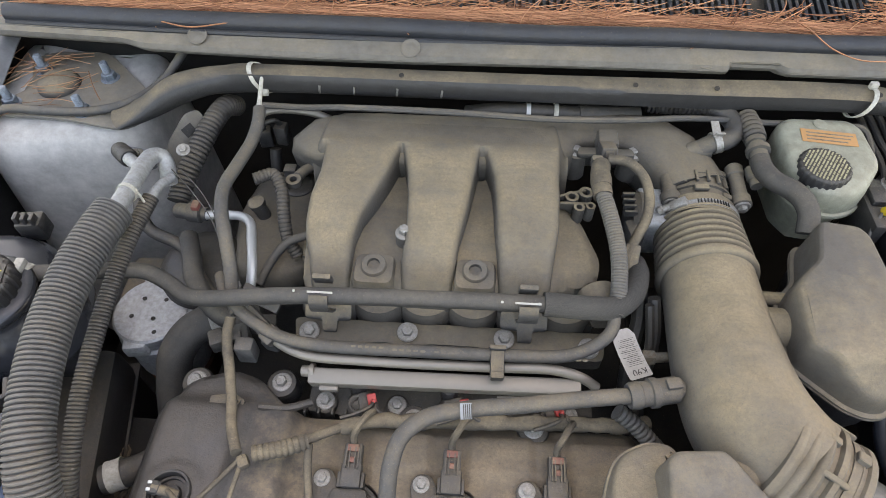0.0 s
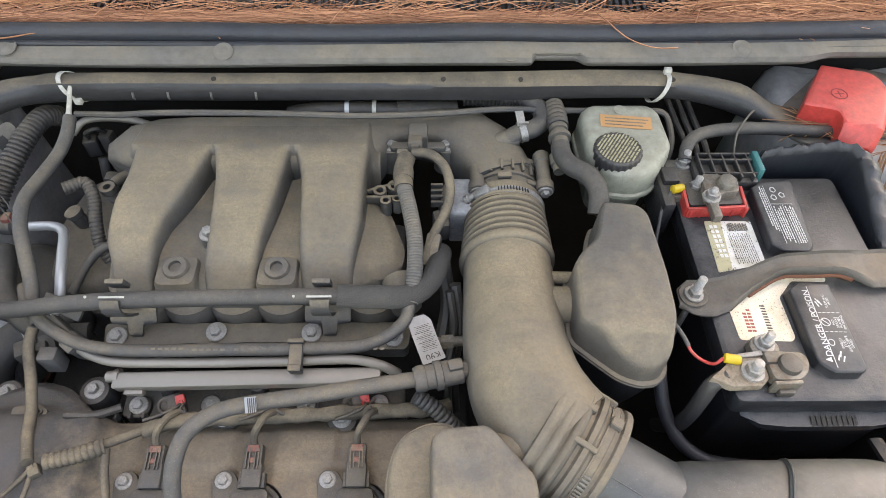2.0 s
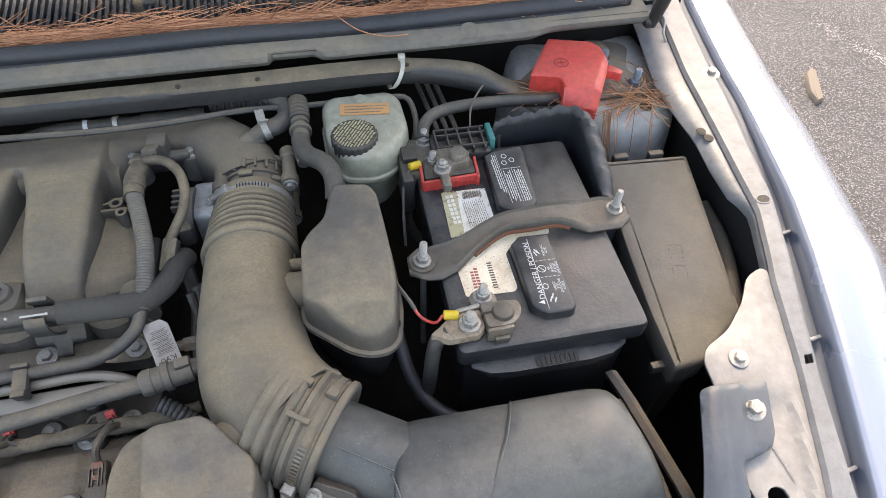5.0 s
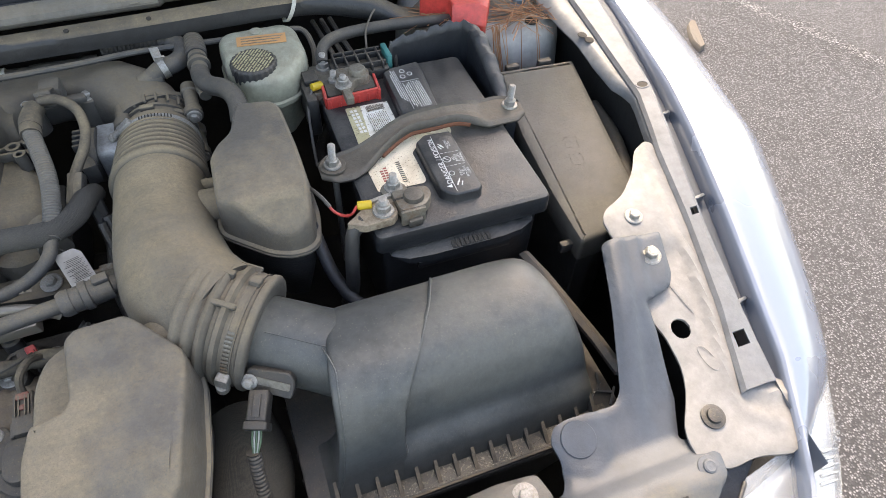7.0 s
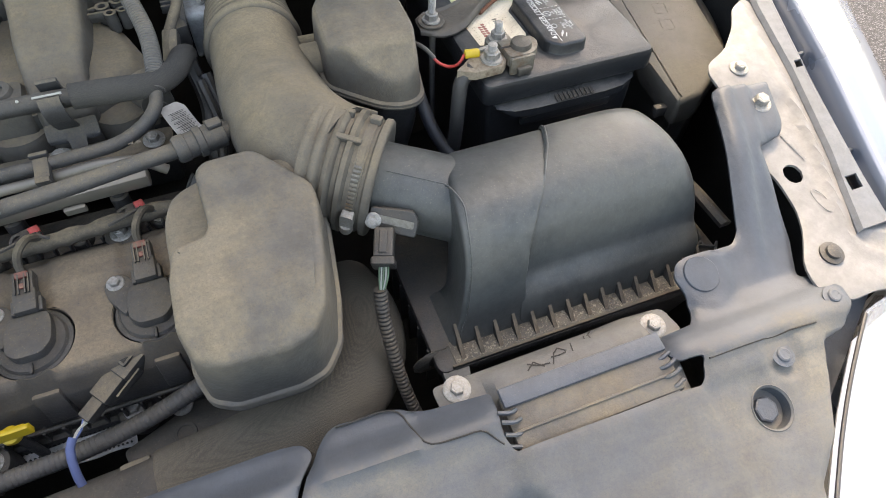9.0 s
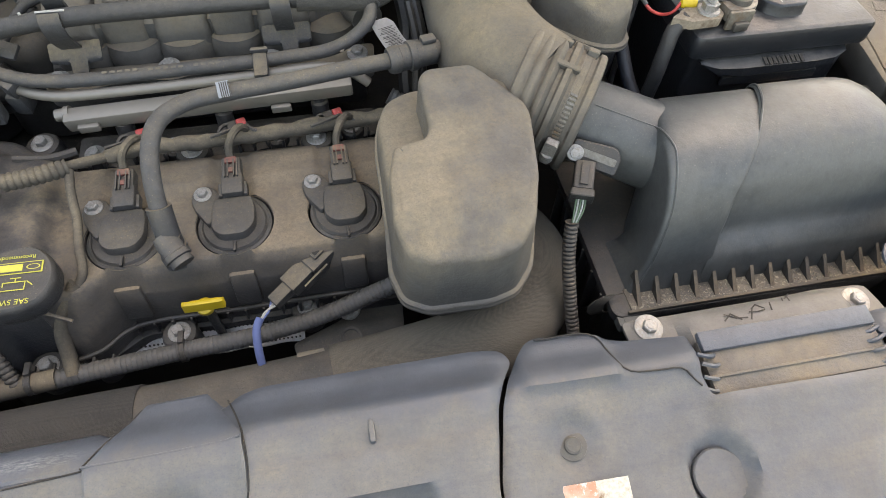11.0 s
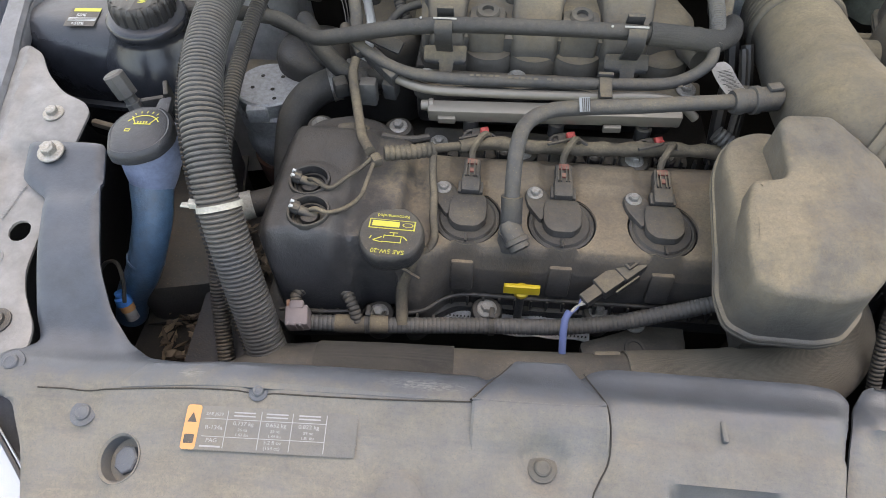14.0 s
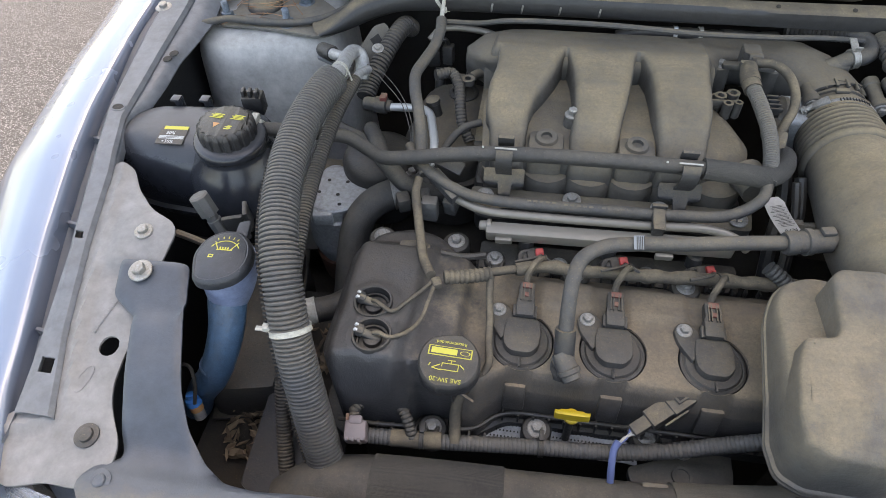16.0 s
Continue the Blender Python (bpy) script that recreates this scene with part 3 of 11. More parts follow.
RZ = [0.775, 0.785, 0.797, 0.809, 0.845, 0.868, 0.890, 0.900, 0.925, 0.965]


def rz(y):
    return float(np.interp(y, RY, RZ))


def x_step(y):
    return float(np.interp(y, [0.03, 0.12, 0.226, 0.336, 0.433, 0.50, 0.68, 0.81, 1.0], [0.852, 0.880, 0.902, 0.922, 0.950, 0.953, 0.963, 0.973, 0.985]))


def x_seam(y):
    return float(np.interp(y, [0.03, 0.11, 0.221, 0.337, 0.451, 0.652, 0.85, 1.0], [0.897, 0.908, 0.925, 0.953, 0.983, 1.008, 1.02, 1.03]))


def x_edge(y):
    return float(np.interp(y, [-0.30, -0.15, -0.078, -0.033, 0.056, 0.178, 0.315, 0.449, 0.635, 0.786, 1.0], [0.66, 0.80, 0.858, 0.881, 0.919, 0.947, 0.977, 1.006, 1.026, 1.033, 1.045]))


def x_crown(y):
    return float(np.interp(y, [-0.30, -0.15, -0.09, -0.06, -0.005, 0.054, 0.12, 0.21, 0.35, 0.58, 0.77, 1.0], [0.76, 0.88, 0.926, 0.947, 0.98, 1.016, 1.046, 1.076, 1.12, 1.142, 1.147, 1.15]))


def mirrored(s):
    return (lambda x: x) if s > 0 else (lambda x: 2 * CX - x)


for s in (1, -1):
    fx = mirrored(s)
    # outer wing, with its turned-down inner flange
    wing = thing("front_fender", (fx(1.05), 0.4, 0.3), "silver painted front fender, clean paint, beside the open engine bay", "fender", "front fenders")

    def skin(u, v, fx=fx):
        y = -0.10 + 1.13 * u
        e, z = x_edge(y), rz(y)
        c = e + (x_crown(y) - e) * max(0.05, sm(-0.085, 0.045, y))
        prof = [(e, z - 0.034), (e, z + 0.001), (e + 0.006, z + 0.005), (e + (c - e) * 0.30, z + 0.003), (e + (c - e) * 0.55, z - 0.007),
                (e + (c - e) * 0.80, z - 0.022), (c, z - 0.046), (c + 0.010, z - 0.082), (c + 0.016, z - 0.14), (c + 0.02, z - 0.26), (c + 0.02, 0.42)]
        k = v * (len(prof) - 1)
        i = min(int(k), len(prof) - 2)
        a, b = prof[i], prof[i + 1]
        return (fx(a[0] + (b[0] - a[0]) * (k - i)), y, a[1] + (b[1] - a[1]) * (k - i))
    bm = B()
    surf(bm, skin, 46, 30)
    part("skin", bm, PAINT, wing, sharp=60)
    # drain gutter between rail and wing
    bm = B()

    def gut(u, v, fx=fx):
        y = -0.06 + 1.08 * u
        a, b = x_seam(y) - 0.002, x_edge(y) + 0.001
        dz = (0.001, -0.020, -0.028, -0.030, -0.028)[int(round(v * 4))] * (1 - 0.72 * sm(0.36, 0.66, y))
        return (fx(a + (b - a) * v), y, rz(y) + dz)
    surf(bm, gut, 30, 4, 0.002)
    part("gutter", bm, GUTTER, wing, "blue-grey painted drain gutter", sharp=60)
    for y in (0.13, 0.27, 0.41, 0.55):
        bm = B()
        box(bm, (fx((x_seam(y) + x_edge(y)) / 2 + 0.004), y, rz(y) - 0.022), (0.016, 0.005, 0.012), 0.0015, (0, 0, 10 * s))
        part("gutter_clip", bm, GUTTER, wing)

    # upper rail: the flat strip with square holes
    rail = thing("upper_rail", (fx(0.93), 0.35, 0.70), "dusty bare-looking steel upper rail with square holes", "body rail", "upper rails", "structure")
    bm = B()
    holes = [(0.239, 0.011, 0.010), (0.082, 0.017, 0.017)]
    ys = sorted({*[0.03 + 0.97 * k / 70 for k in range(71)], *[h[0] - h[2] / 2 for h in holes], *[h[0] + h[2] / 2 for h in holes]})
    cols = []
    for y in ys:
        a, b = min(x_step(y), x_seam(y) - 0.022), x_seam(y)
        cols.append([a, a + 0.004, b - float(np.interp(y, [0.08, 0.24], [0.028, 0.015])), b - float(np.interp(y, [0.08, 0.24], [0.012, 0.005])), b])
    vv = [[bm.verts.new((fx(x), y, rz(y) + (0.001, 0.006, 0.006, 0.006, 0.002)[k])) for k, x in enumerate(c)] for y, c in zip(ys, cols)]
    for i in range(len(ys) - 1):
        mid = (ys[i] + ys[i + 1]) / 2
        for k in range(4):
            if k == 2 and any(abs(mid - h[0]) < h[2] / 2 for h in holes):
                continue
            bm.faces.new((vv[i][k], vv[i + 1][k], vv[i + 1][k + 1], vv[i][k + 1]))
    ex = bmesh.ops.extrude_face_region(bm, geom=bm.faces[:])
    for v in ex["geom"]:
        if isinstance(v, bmesh.types.BMVert):
            v.co.z -= 0.003
    part("rail_strip", bm, BODY, rail, sharp=25)
    # inner flange of the rail toward the tower
    bm = B()

    def flange(u, v, fx=fx):
        y = 0.34 + 0.66 * u
        a = float(np.interp(y, [0.34, 0.36, 0.40, 0.443, 0.47, 0.522, 0.577, 0.618, 0.682, 0.80, 1.0], [0.930, 0.938, 0.948, 0.951, 0.936, 0.933, 0.934, 0.928, 0.922, 0.935, 0.95]))
        b = x_step(y) + 0.001
        a = min(a, b - 0.003)
        return (fx(a + (b - a) * v), y, rz(y) - 0.002 - 0.012 * (1 - v) ** 3)
    surf(bm, flange, 40, 4, 0.002)
    part("inner_flange", bm, BODY, rail)
    for x, y, r, q in ((0.9425, 0.580, 0.0055, 1.0), (0.9475, 0.5665, 0.0055, 1.0)):
        bm = B()
        lathe(bm, (fx(x), y, rz(y) - 0.0022), (0, -0.1, 1), [(0, r * 1.3), (0.0006, r * 1.25), (0.0008, r), (0.0010, 0.0004)], 18)
        part("round_hole", bm, DARK, rail, "dark round hole")
    bm = B()
    loft(bm, [circle((fx(0.966), 0.4475, rz(0.4475) + 0.0055 + h), (0, -0.1, 1), a, 24, ry=a * 0.7) for h, a in ((0, 0.0115), (0.0016, 0.0110), (0.0016, 0.0085), (0.0002, 0.0080))], caps=False)
    part("slot_rim", bm, BODY, rail)
    bm = B()
    loft(bm, [circle((fx(0.966), 0.4475, rz(0.4475) + 0.0058 + h), (0, -0.1, 1), 0.0082, 24, ry=0.0056) for h in (0, 0.0008)])
    part("slot", bm, DARK, rail)
    # ribbed headlamp bracket plate bolted at the front of the rail
    pts = [(0.898, 0.350), (0.878, 0.318), (0.846, 0.288), (0.812, 0.272), (0.801, 0.258), (0.803, 0.215), (0.806, 0.150), (0.800, 0.132), (0.806, 0.112), (0.806, 0.076),
           (0.796, 0.050), (0.772, 0.016), (0.770, -0.012), (0.795, -0.032), (0.834, -0.029), (0.876, -0.040), (0.896, -0.025), (0.904, 0.0), (0.913, 0.026), (0.900, 0.036),
           (0.880, 0.048), (0.872, 0.060), (0.888, 0.122), (0.910, 0.232), (0.926, 0.336), (0.926, 0.356)]
    outline = rpoly([(fx(x), y) for x, y in pts], 0.012, 3)
    def raise_bracket(x, y):
        xr = fx(x)
        ridge = 0.004 * math.exp(-((xr - x_step(max(y, 0.03)) + 0.014) / 0.006) ** 2) * sm(0.05, 0.08, y)
        lift = 0.006 * sm(0.20, 0.215, y) * sm(0.30, 0.26, y) * sm(0.90, 0.86, xr)
        run = ((0.884, 0.200), (0.878, 0.165), (0.871, 0.137), (0.851, 0.066), (0.842, 0.033), (0.850, 0.012), (0.876, -0.008))
        near = min((Vector((xr, y)) - (Vector(a) + (Vector(b) - Vector(a)) * min(1, max(0, (Vector((xr, y)) - Vector(a)).dot(Vector(b) - Vector(a)) / (Vector(b) - Vector(a)).length_squared)))).length for a, b in zip(run, run[1:]))
        lift += 0.0036 * math.exp(-(near / 0.0055) ** 2) - 0.0015 * sm(0.032, 0.028, math.hypot(xr - 0.829, y - 0.190))
        bead = 0.0045 * math.exp(-((y - 0.030 + 0.35 * (xr - 0.862)) / 0.0055) ** 2) * sm(0.850, 0.864, xr)
        return rz(y) + ridge + bead + lift - 0.004 * sm(0.06, 0.02, y) * sm(0.80, 0.86, xr)
    bm = B()
    panel(bm, outline, raise_bracket, 0.003, 0.0062, 0.0015, 0.004, [(fx(0.827), 0.114, 0.0115)])
    brk = tagged(part("headlamp_bracket", bm, BRACKET, None, sharp=30), "dusty beige steel headlamp bracket bolted to the rail", "bracket", "headlamp brackets")
    hexbolt("bolt", (fx(0.840), 0.252, rz(0.252) + 0.006), (0, -0.1, 1), 0.0065, brk)
    bm = B()
    lathe(bm, (fx(0.808), 0.019, 0.797), (0, -0.15, 1), [(0, 0.013), (0.002, 0.013), (0.003, 0.010), (0.003, 0.008), (0.006, 0.0075), (0.007, 0.004)], 20)
    part("plug", bm, BLACKP, brk, "black plastic plug")
    mk = plane((fx(0.838), 0.075, rz(0.075) + 0.0012), (0.25 * s, -1, -0.2), (0, -0.22, 1))
    bm = B()
    loft(bm, [[mk @ Vector((0.016 * k * math.cos(a), 0.0065 * k * math.sin(a), h)) for a in [2 * math.pi * i / 28 for i in range(28)]] for k, h in ((1, 0), (1, 0.0008), (0.93, 0.0008), (0.93, 0.0002))], caps=False)
    part("stamped_oval", bm, BRACKET, brk)
    mk = plane((fx(0.846), 0.145, rz(0.145) + 0.0012), (0.25 * s, -1, -0.2), (0, -0.22, 1))
    bm = B()
    for k in range(9):
        bar(bm, mk, -0.021 + k * 0.0048, -0.0185 + k * 0.0048, -0.0022, 0.0022, 0.0006)
    part("stamped_code", bm, BRACKET, brk)

    # apron wall under the rail, its near-black colour standing for shade
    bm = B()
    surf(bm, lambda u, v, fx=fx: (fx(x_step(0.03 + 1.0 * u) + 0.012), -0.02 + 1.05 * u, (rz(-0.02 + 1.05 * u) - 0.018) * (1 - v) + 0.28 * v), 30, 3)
    tagged(part("apron_wall", bm, DARK), "inner wing apron coloured near-black to stand for shade", "apron", kind="structure")

    # suspension tower
    tw = thing("strut_tower", (fx(0.86), 0.76, 0.5), "silver painted suspension strut tower with dusty top", "strut tower", "strut towers")
    bm = B()
    o = [(fx(x), y) for x, y in ((0.745, 0.674), (0.92, 0.640), (0.965, 0.68), (0.965, 0.88), (0.74, 0.88), (0.722, 0.715))]
    base = rpoly(o, 0.05, 6)
    top_z = 0.868
    rings = []
    for d, z in ((-0.03, 0.40), (-0.012, 0.72), (-0.004, 0.83), (0.002, 0.855), (0.012, 0.865), (0.03, top_z), (0.05, top_z)):
        rings.append([Vector((p[0], p[1], z + (0.04 * (p[1] - 0.70) if z > 0.8 else 0))) for p in shrink(base, d)])
    loft(bm, rings)
    part("tower_body", bm, TOWER, tw, sharp=50)
    bm = B()
    lathe(bm, (fx(0.862), 0.757 if s < 0 else 0.80, 0.874), (0, 0, 1), [(-0.006, 0.05), (0.0, 0.05), (0.002, 0.046), (0.002, 0.03), (0.008, 0.029), (0.014, 0.024), (0.017, 0.012), (0.017, 0.0005)], 30)
    part("top_mount", bm, BAR, tw, "dusty dark strut top mount")
    for x, y in (((0.868, 0.768), (0.900, 0.712)) if s > 0 else ((0.897, 0.787), (0.795, 0.777), (0.804, 0.703), (0.912, 0.714))):
        stud("stud", (fx(x), y, 0.875), (0, 0, 1), 0.0058, 0.028, tw, BLUEZ, "blue zinc-plated stud and nut")

# ---- cowl across the back of the bay ----
CW = thing("cowl_panel", (CX, 0.82, 0.9), "dusty beige steel cowl panel under the windscreen", "cowl", kind="structure")


def cowl_y(x):
    return 0.008 * ((x - CX) / 0.8) ** 2 * 2


bm = B()
prof = [(0.792, 0.917), (0.771, 0.929), (0.767, 0.936), (0.769, 0.942), (0.779, 0.946), (0.790, 0.949), (0.804, 0.950), (0.83, 0.950), (0.85, 0.944), (0.88, 0.944)]


def cowlskin(u, v):
    x = -0.66 + 1.60 * u
    k = v * (len(prof) - 1)
    i = min(int(k + 1e-6), len(prof) - 2)
    y, z = (prof[i][q] + (prof[i + 1][q] - prof[i][q]) * (k - i) for q in (0, 1))
    tuck = sm(0.74, 0.79, x) + sm(-0.42, -0.47, x)
    if v < 0.5:
        y += 0.014 * tuck * (1 - v * 2) ** 0.5
        y += 0.002 * math.sin(x * 9.0) * (1 - v) + 0.011 * sm(0.360, 0.368, x) * sm(0.440, 0.424, x) * sm(0.42, 0.30, v)
    return (x, y + cowl_y(x), z + 0.003 * math.sin(x * 4.1))


surf(bm, cowlskin, 260, 18, 0.002)
part("cowl_flange", bm, COWL, CW)
for x, y, z in ((-0.0588, 0.7790, 0.9464), (0.332, 0.7795, 0.9464), (0.653, 0.784, 0.948), (-0.353, 0.785, 0.9480)):
    bm = B()
    lathe(bm, (x, y + cowl_y(x) * 0.4, z), (0, -0.42, 1), [(-0.001, 0.0140), (0.0004, 0.0139), (0.0007, 0.0132), (0.0001, 0.0122), (-0.0001, 0.0075), (0.0006, 0.0062), (0.0006, 0.0005)], 30)
    part("push_pin", bm, COWL, CW)
bm = B()
tube(bm, [(-0.63, 0.815, 0.955), (-0.40, 0.808, 0.957), (-0.1, 0.806, 0.959), (0.1, 0.805, 0.957), (0.3, 0.807, 0.959), (0.45, 0.806, 0.957), (0.6, 0.809, 0.958), (0.80, 0.819, 0.956), (0.915, 0.828, 0.952)], 0.0128, 14, 0.02)
seal = thing("hood_seal", (CX, 0.80, 0.945), "black rubber hood weatherstrip along the cowl", "weatherstrip")
part("bulb", bm, RUBBER, seal)
bm = B()
tube(bm, [(-0.63, 0.804, 0.947), (-0.40, 0.797, 0.948), (0.1, 0.794, 0.948), (0.6, 0.798, 0.948), (0.80, 0.808, 0.947), (0.915, 0.817, 0.944)], 0.0042, 8, 0.02)
part("base_strip", bm, RUBBER, seal)
bm = B()
surf(bm, lambda u, v: (-0.67 + 1.62 * u, 0.83 + 0.45 * v, 0.945 + 0.018 * v + 0.06 * v * v), 30, 10, 0.003)
part("cowl_tray", bm, DARK, CW)
# louvred grille behind the litter
bm = B()
surf(bm, lambda u, v: (-0.30 + 1.2 * u, 0.862 + 0.293 * v, 0.9445 + 0.0565 * v), 20, 4, 0.004)
part("grille_base", bm, DARK, CW)
bm = B()
for k in range(112):
    x = -0.29 + k * 0.0098
    if k % 24 < 2:
        continue
    box(bm, (x, 0.967, 0.9715), (0.0046, 0.205, 0.007), 0, (10.8, 0, 0))
tagged(part("grille_slats", bm, CAPG, CW, flat=True), kind="stuff")
bm = B()
box(bm, (0.20, 0.985, 0.977), (0.018, 0.17, 0.011), 0.002, (10.8, 0, 0))
part("grille_rib", bm, BLACKP, CW)
# windscreen foot, far edge of what is seen
bm = B()
surf(bm, lambda u, v: (-0.80 + 1.95 * u, 1.10 + 0.5 * v, 1.00 + 0.30 * v), 6, 3, 0.005)
tagged(part("windscreen", bm, GUTTER), "dark sloping windscreen above the cowl", "windscreen", kind="structure")

# ---- firewall, floor and radiator close the bay, shade put into their colour ----
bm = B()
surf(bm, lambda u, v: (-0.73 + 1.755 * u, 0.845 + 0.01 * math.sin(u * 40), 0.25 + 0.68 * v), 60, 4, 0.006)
tagged(part("wall_firewall", bm, DARK), "firewall behind the engine, near-black for the shade there", "firewall", kind="structure")
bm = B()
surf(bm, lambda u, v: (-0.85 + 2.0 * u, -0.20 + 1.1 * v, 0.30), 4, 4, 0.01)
tagged(part("floor", bm, DARK), "grimy undertray below the engine, near-black for the shade there", "undertray", kind="structure")
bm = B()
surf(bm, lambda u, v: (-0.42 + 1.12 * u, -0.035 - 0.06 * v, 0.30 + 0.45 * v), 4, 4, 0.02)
tagged(part("radiator", bm, DARK), "plain radiator panel behind the front shield, near-black to darken the gap", "radiator", kind="structure")

# ---- raised hood, out of view above, shades the bay ----
hood = thing("hood", (CX, 0.95, 0.985), "silver painted hood raised on gas struts", "hood")
bm = B()


def hoodskin(u, v):
    half = 0.885 - 0.16 * v
    return (CX + half * (2 * u - 1), 0.95 - 1.15 * v * math.cos(radians(70)), 0.985 + 1.15 * v * math.sin(radians(70)) + 0.03 * math.sin(math.pi * u))


surf(bm, hoodskin, 12, 10, 0.02)
part("hood_skin", bm, PAINT, hood)
# added pale sheet under the hood, a reflector for the bay
bm = B()
surf(bm, lambda u, v: Vector(hoodskin(0.03 + 0.94 * u, 0.02 + 0.95 * v)) + Vector((0, -0.012, -0.020)), 12, 10, 0.004)
part("inner_panel", bm, HOODIN, hood, "pale inner hood panel, out of view, added to bounce light into the bay")
strut = thing("gas_strut", (0.955, 0.80, 0.92), "black gas strut holding the hood up", "gas strut")
bm = B()
a, b = Vector((0.948, 0.796, 0.925)), Vector((0.99, 0.72, 1.32))
lathe(bm, a, b - a, [(0, 0.006), (0.0, 0.009), (0.02, 0.0095), (0.024, 0.0105), (0.28, 0.0105), (0.285, 0.005), (0.42, 0.0045)], 18)
part("cylinder", bm, BLACKP, strut)
bm = B()
lathe(bm, a - Vector((0.012, 0, -0.004)), (1, 0.1, 0), [(0, 0.006), (0.004, 0.010), (0.014, 0.011), (0.02, 0.006)], 16)
part("ball_socket", bm, BLACKP, strut)
bm = B()
tube(bm, [(0.955, 0.80, 0.945), (0.966, 0.79, 0.935), (0.962, 0.775, 0.92), (0.968, 0.765, 0.905), (0.962, 0.752, 0.893)], 0.0018, 8, 0.004)
solo("wire_spring", bm, STEEL, "bent bright steel wire beside the gas strut", "wire")

# ---- headlamps ----
for s in (1, -1):
    fx = mirrored(s)
    lamp = thing("headlamp", (fx(0.86), -0.15, 0.60), "clear lens headlamp with bright inner reflector", "headlamp", "headlamps")

    def lens(u, v, fx=fx):
        y = 0.045 - 0.375 * u
        a = x_edge(y) + 0.012 if y > -0.04 else float(np.interp(y, [-0.33, -0.145, -0.10, -0.06, -0.04], [0.52, 0.700, 0.746, 0.790, 0.815]))
        b = x_crown(y) + 0.002
        return (fx(a + (b - a) * v), y, rz(y) - 0.012 - 0.10 * max(0.0, -0.06 - y) - 0.036 * v * v - 0.10 * max(0, v - 0.85) ** 1.3)
    bm = B()
    surf(bm, lens, 26, 16, 0.003)
    part("lens", bm, LENS, lamp, "clear plastic lens")
    bm = B()
    surf(bm, lambda u, v, f=lens: Vector(f(u * 0.98, v * 0.97)) - Vector((0, 0, 0.014 + 0.004 * math.sin(v * 9) ** 2)), 14, 30, 0.003)
    part("reflector", bm, CHROME, lamp, "bright metallic reflector")
    bm = B()
    surf(bm, lambda u, v, fx=fx: (fx(0.735 - 0.30 * u + (0.145 - 0.05 * u) * v), 0.000 - 0.26 * u, rz(-0.26 * u) - 0.034 - 0.05 * u), 14, 6, 0.004)
    part("housing", bm, ARM, lamp, "blue-grey plastic housing edge")
    for k in range(7):
        bm = B()
        p = [Vector(lens(0.20 + 0.018 * k, 0.72 + 0.035 * q)) + Vector((0, 0, 0.0012)) for q in range(7)]
        tube(bm, [tuple(x) for x in p], 0.0022, 6, 0.008)
        part("lens_ridge", bm, LENS, lamp)
    bm = B()
    tube(bm, [tuple(Vector(lens(u, 0.0)) + Vector((0, 0, 0.001))) for u in (0.24, 0.30, 0.38, 0.48, 0.6, 0.8, 1.0)], 0.0022, 8, 0.015)
    part("bezel", bm, RUBBER, lamp)
bm = B()
surf(bm, lambda u, v: (-0.75 + 1.8 * u, -0.20 - 0.25 * v, 0.775 - 0.30 * v * v - 0.05 * v - 0.10 * abs(2 * u - 1) ** 3), 20, 8, 0.004)
solo("front_bumper", bm, PAINT, "silver painted front bumper below the shield", "bumper")

# ---- front sight shield ----
def dent(x, y, cx, cy, r, soft, depth):
    return -depth * sm(r + soft, r, math.hypot(x - cx, y - cy))


def inbox(x, y, x0, x1, y0, y1, s):
    return sm(x0 - s, x0, x) * sm(x1 + s, x1, x) * sm(y0 - s, y0, y) * sm(y1 + s, y1, y)


def shield_z(x, y):
    z = float(np.interp(y, [-0.26, -0.15, -0.10, -0.065, -0.042, -0.034, -0.018, 0.0, 0.02, 0.12, 0.22], [0.765, 0.791, 0.803, 0.814, 0.822, 0.8245, 0.8215, 0.8120, 0.809, 0.832, 0.857]))
    drop = float(np.interp(x, [0.22, 0.286, 0.5, 0.69, 0.8], [0.0, 0.009, 0.017, 0.026, 0.029])) * sm(0.17, 0.04, y)
    return z - drop - 0.021 * sm(-0.26, -0.42, x) * sm(0.10, 0.0, y)


def left_z(x, y):
    z = shield_z(x, y)
    z -= 0.001 * sm(-0.0380, -0.0410, y) * sm(-0.06, -0.09, x) * sm(-0.40, -0.36, x)          # step below the sloped rear band
    z += dent(x, y, -0.002, -0.076, 0.013, 0.010, 0.007) + dent(x, y, -0.395, -0.060, 0.016, 0.010, 0.004)
    z += dent(x, y, -0.239, -0.039, 0.006, 0.008, 0.003)
    z -= 0.017 * inbox(x, y, 0.100, 0.172, -0.17, -0.0890, 0.0065)                              # latch recess
    z += 0.006 * inbox(x, y, 0.055, 0.225, -0.20, -0.030, 0.020) - 0.004 * inbox(x, y, 0.06, 0.235, -0.052, -0.032, 0.008)
    z += dent(x, y, -0.113, -0.112, 0.0205, 0.002, -0.0035) + dent(x, y, -0.113, -0.112, 0.026, 0.003, 0.002)
    z -= 0.006 * inbox(x, y, -0.445, -0.36, -0.26, -0.045, 0.012) * sm(-0.05, -0.12, y)
    return z


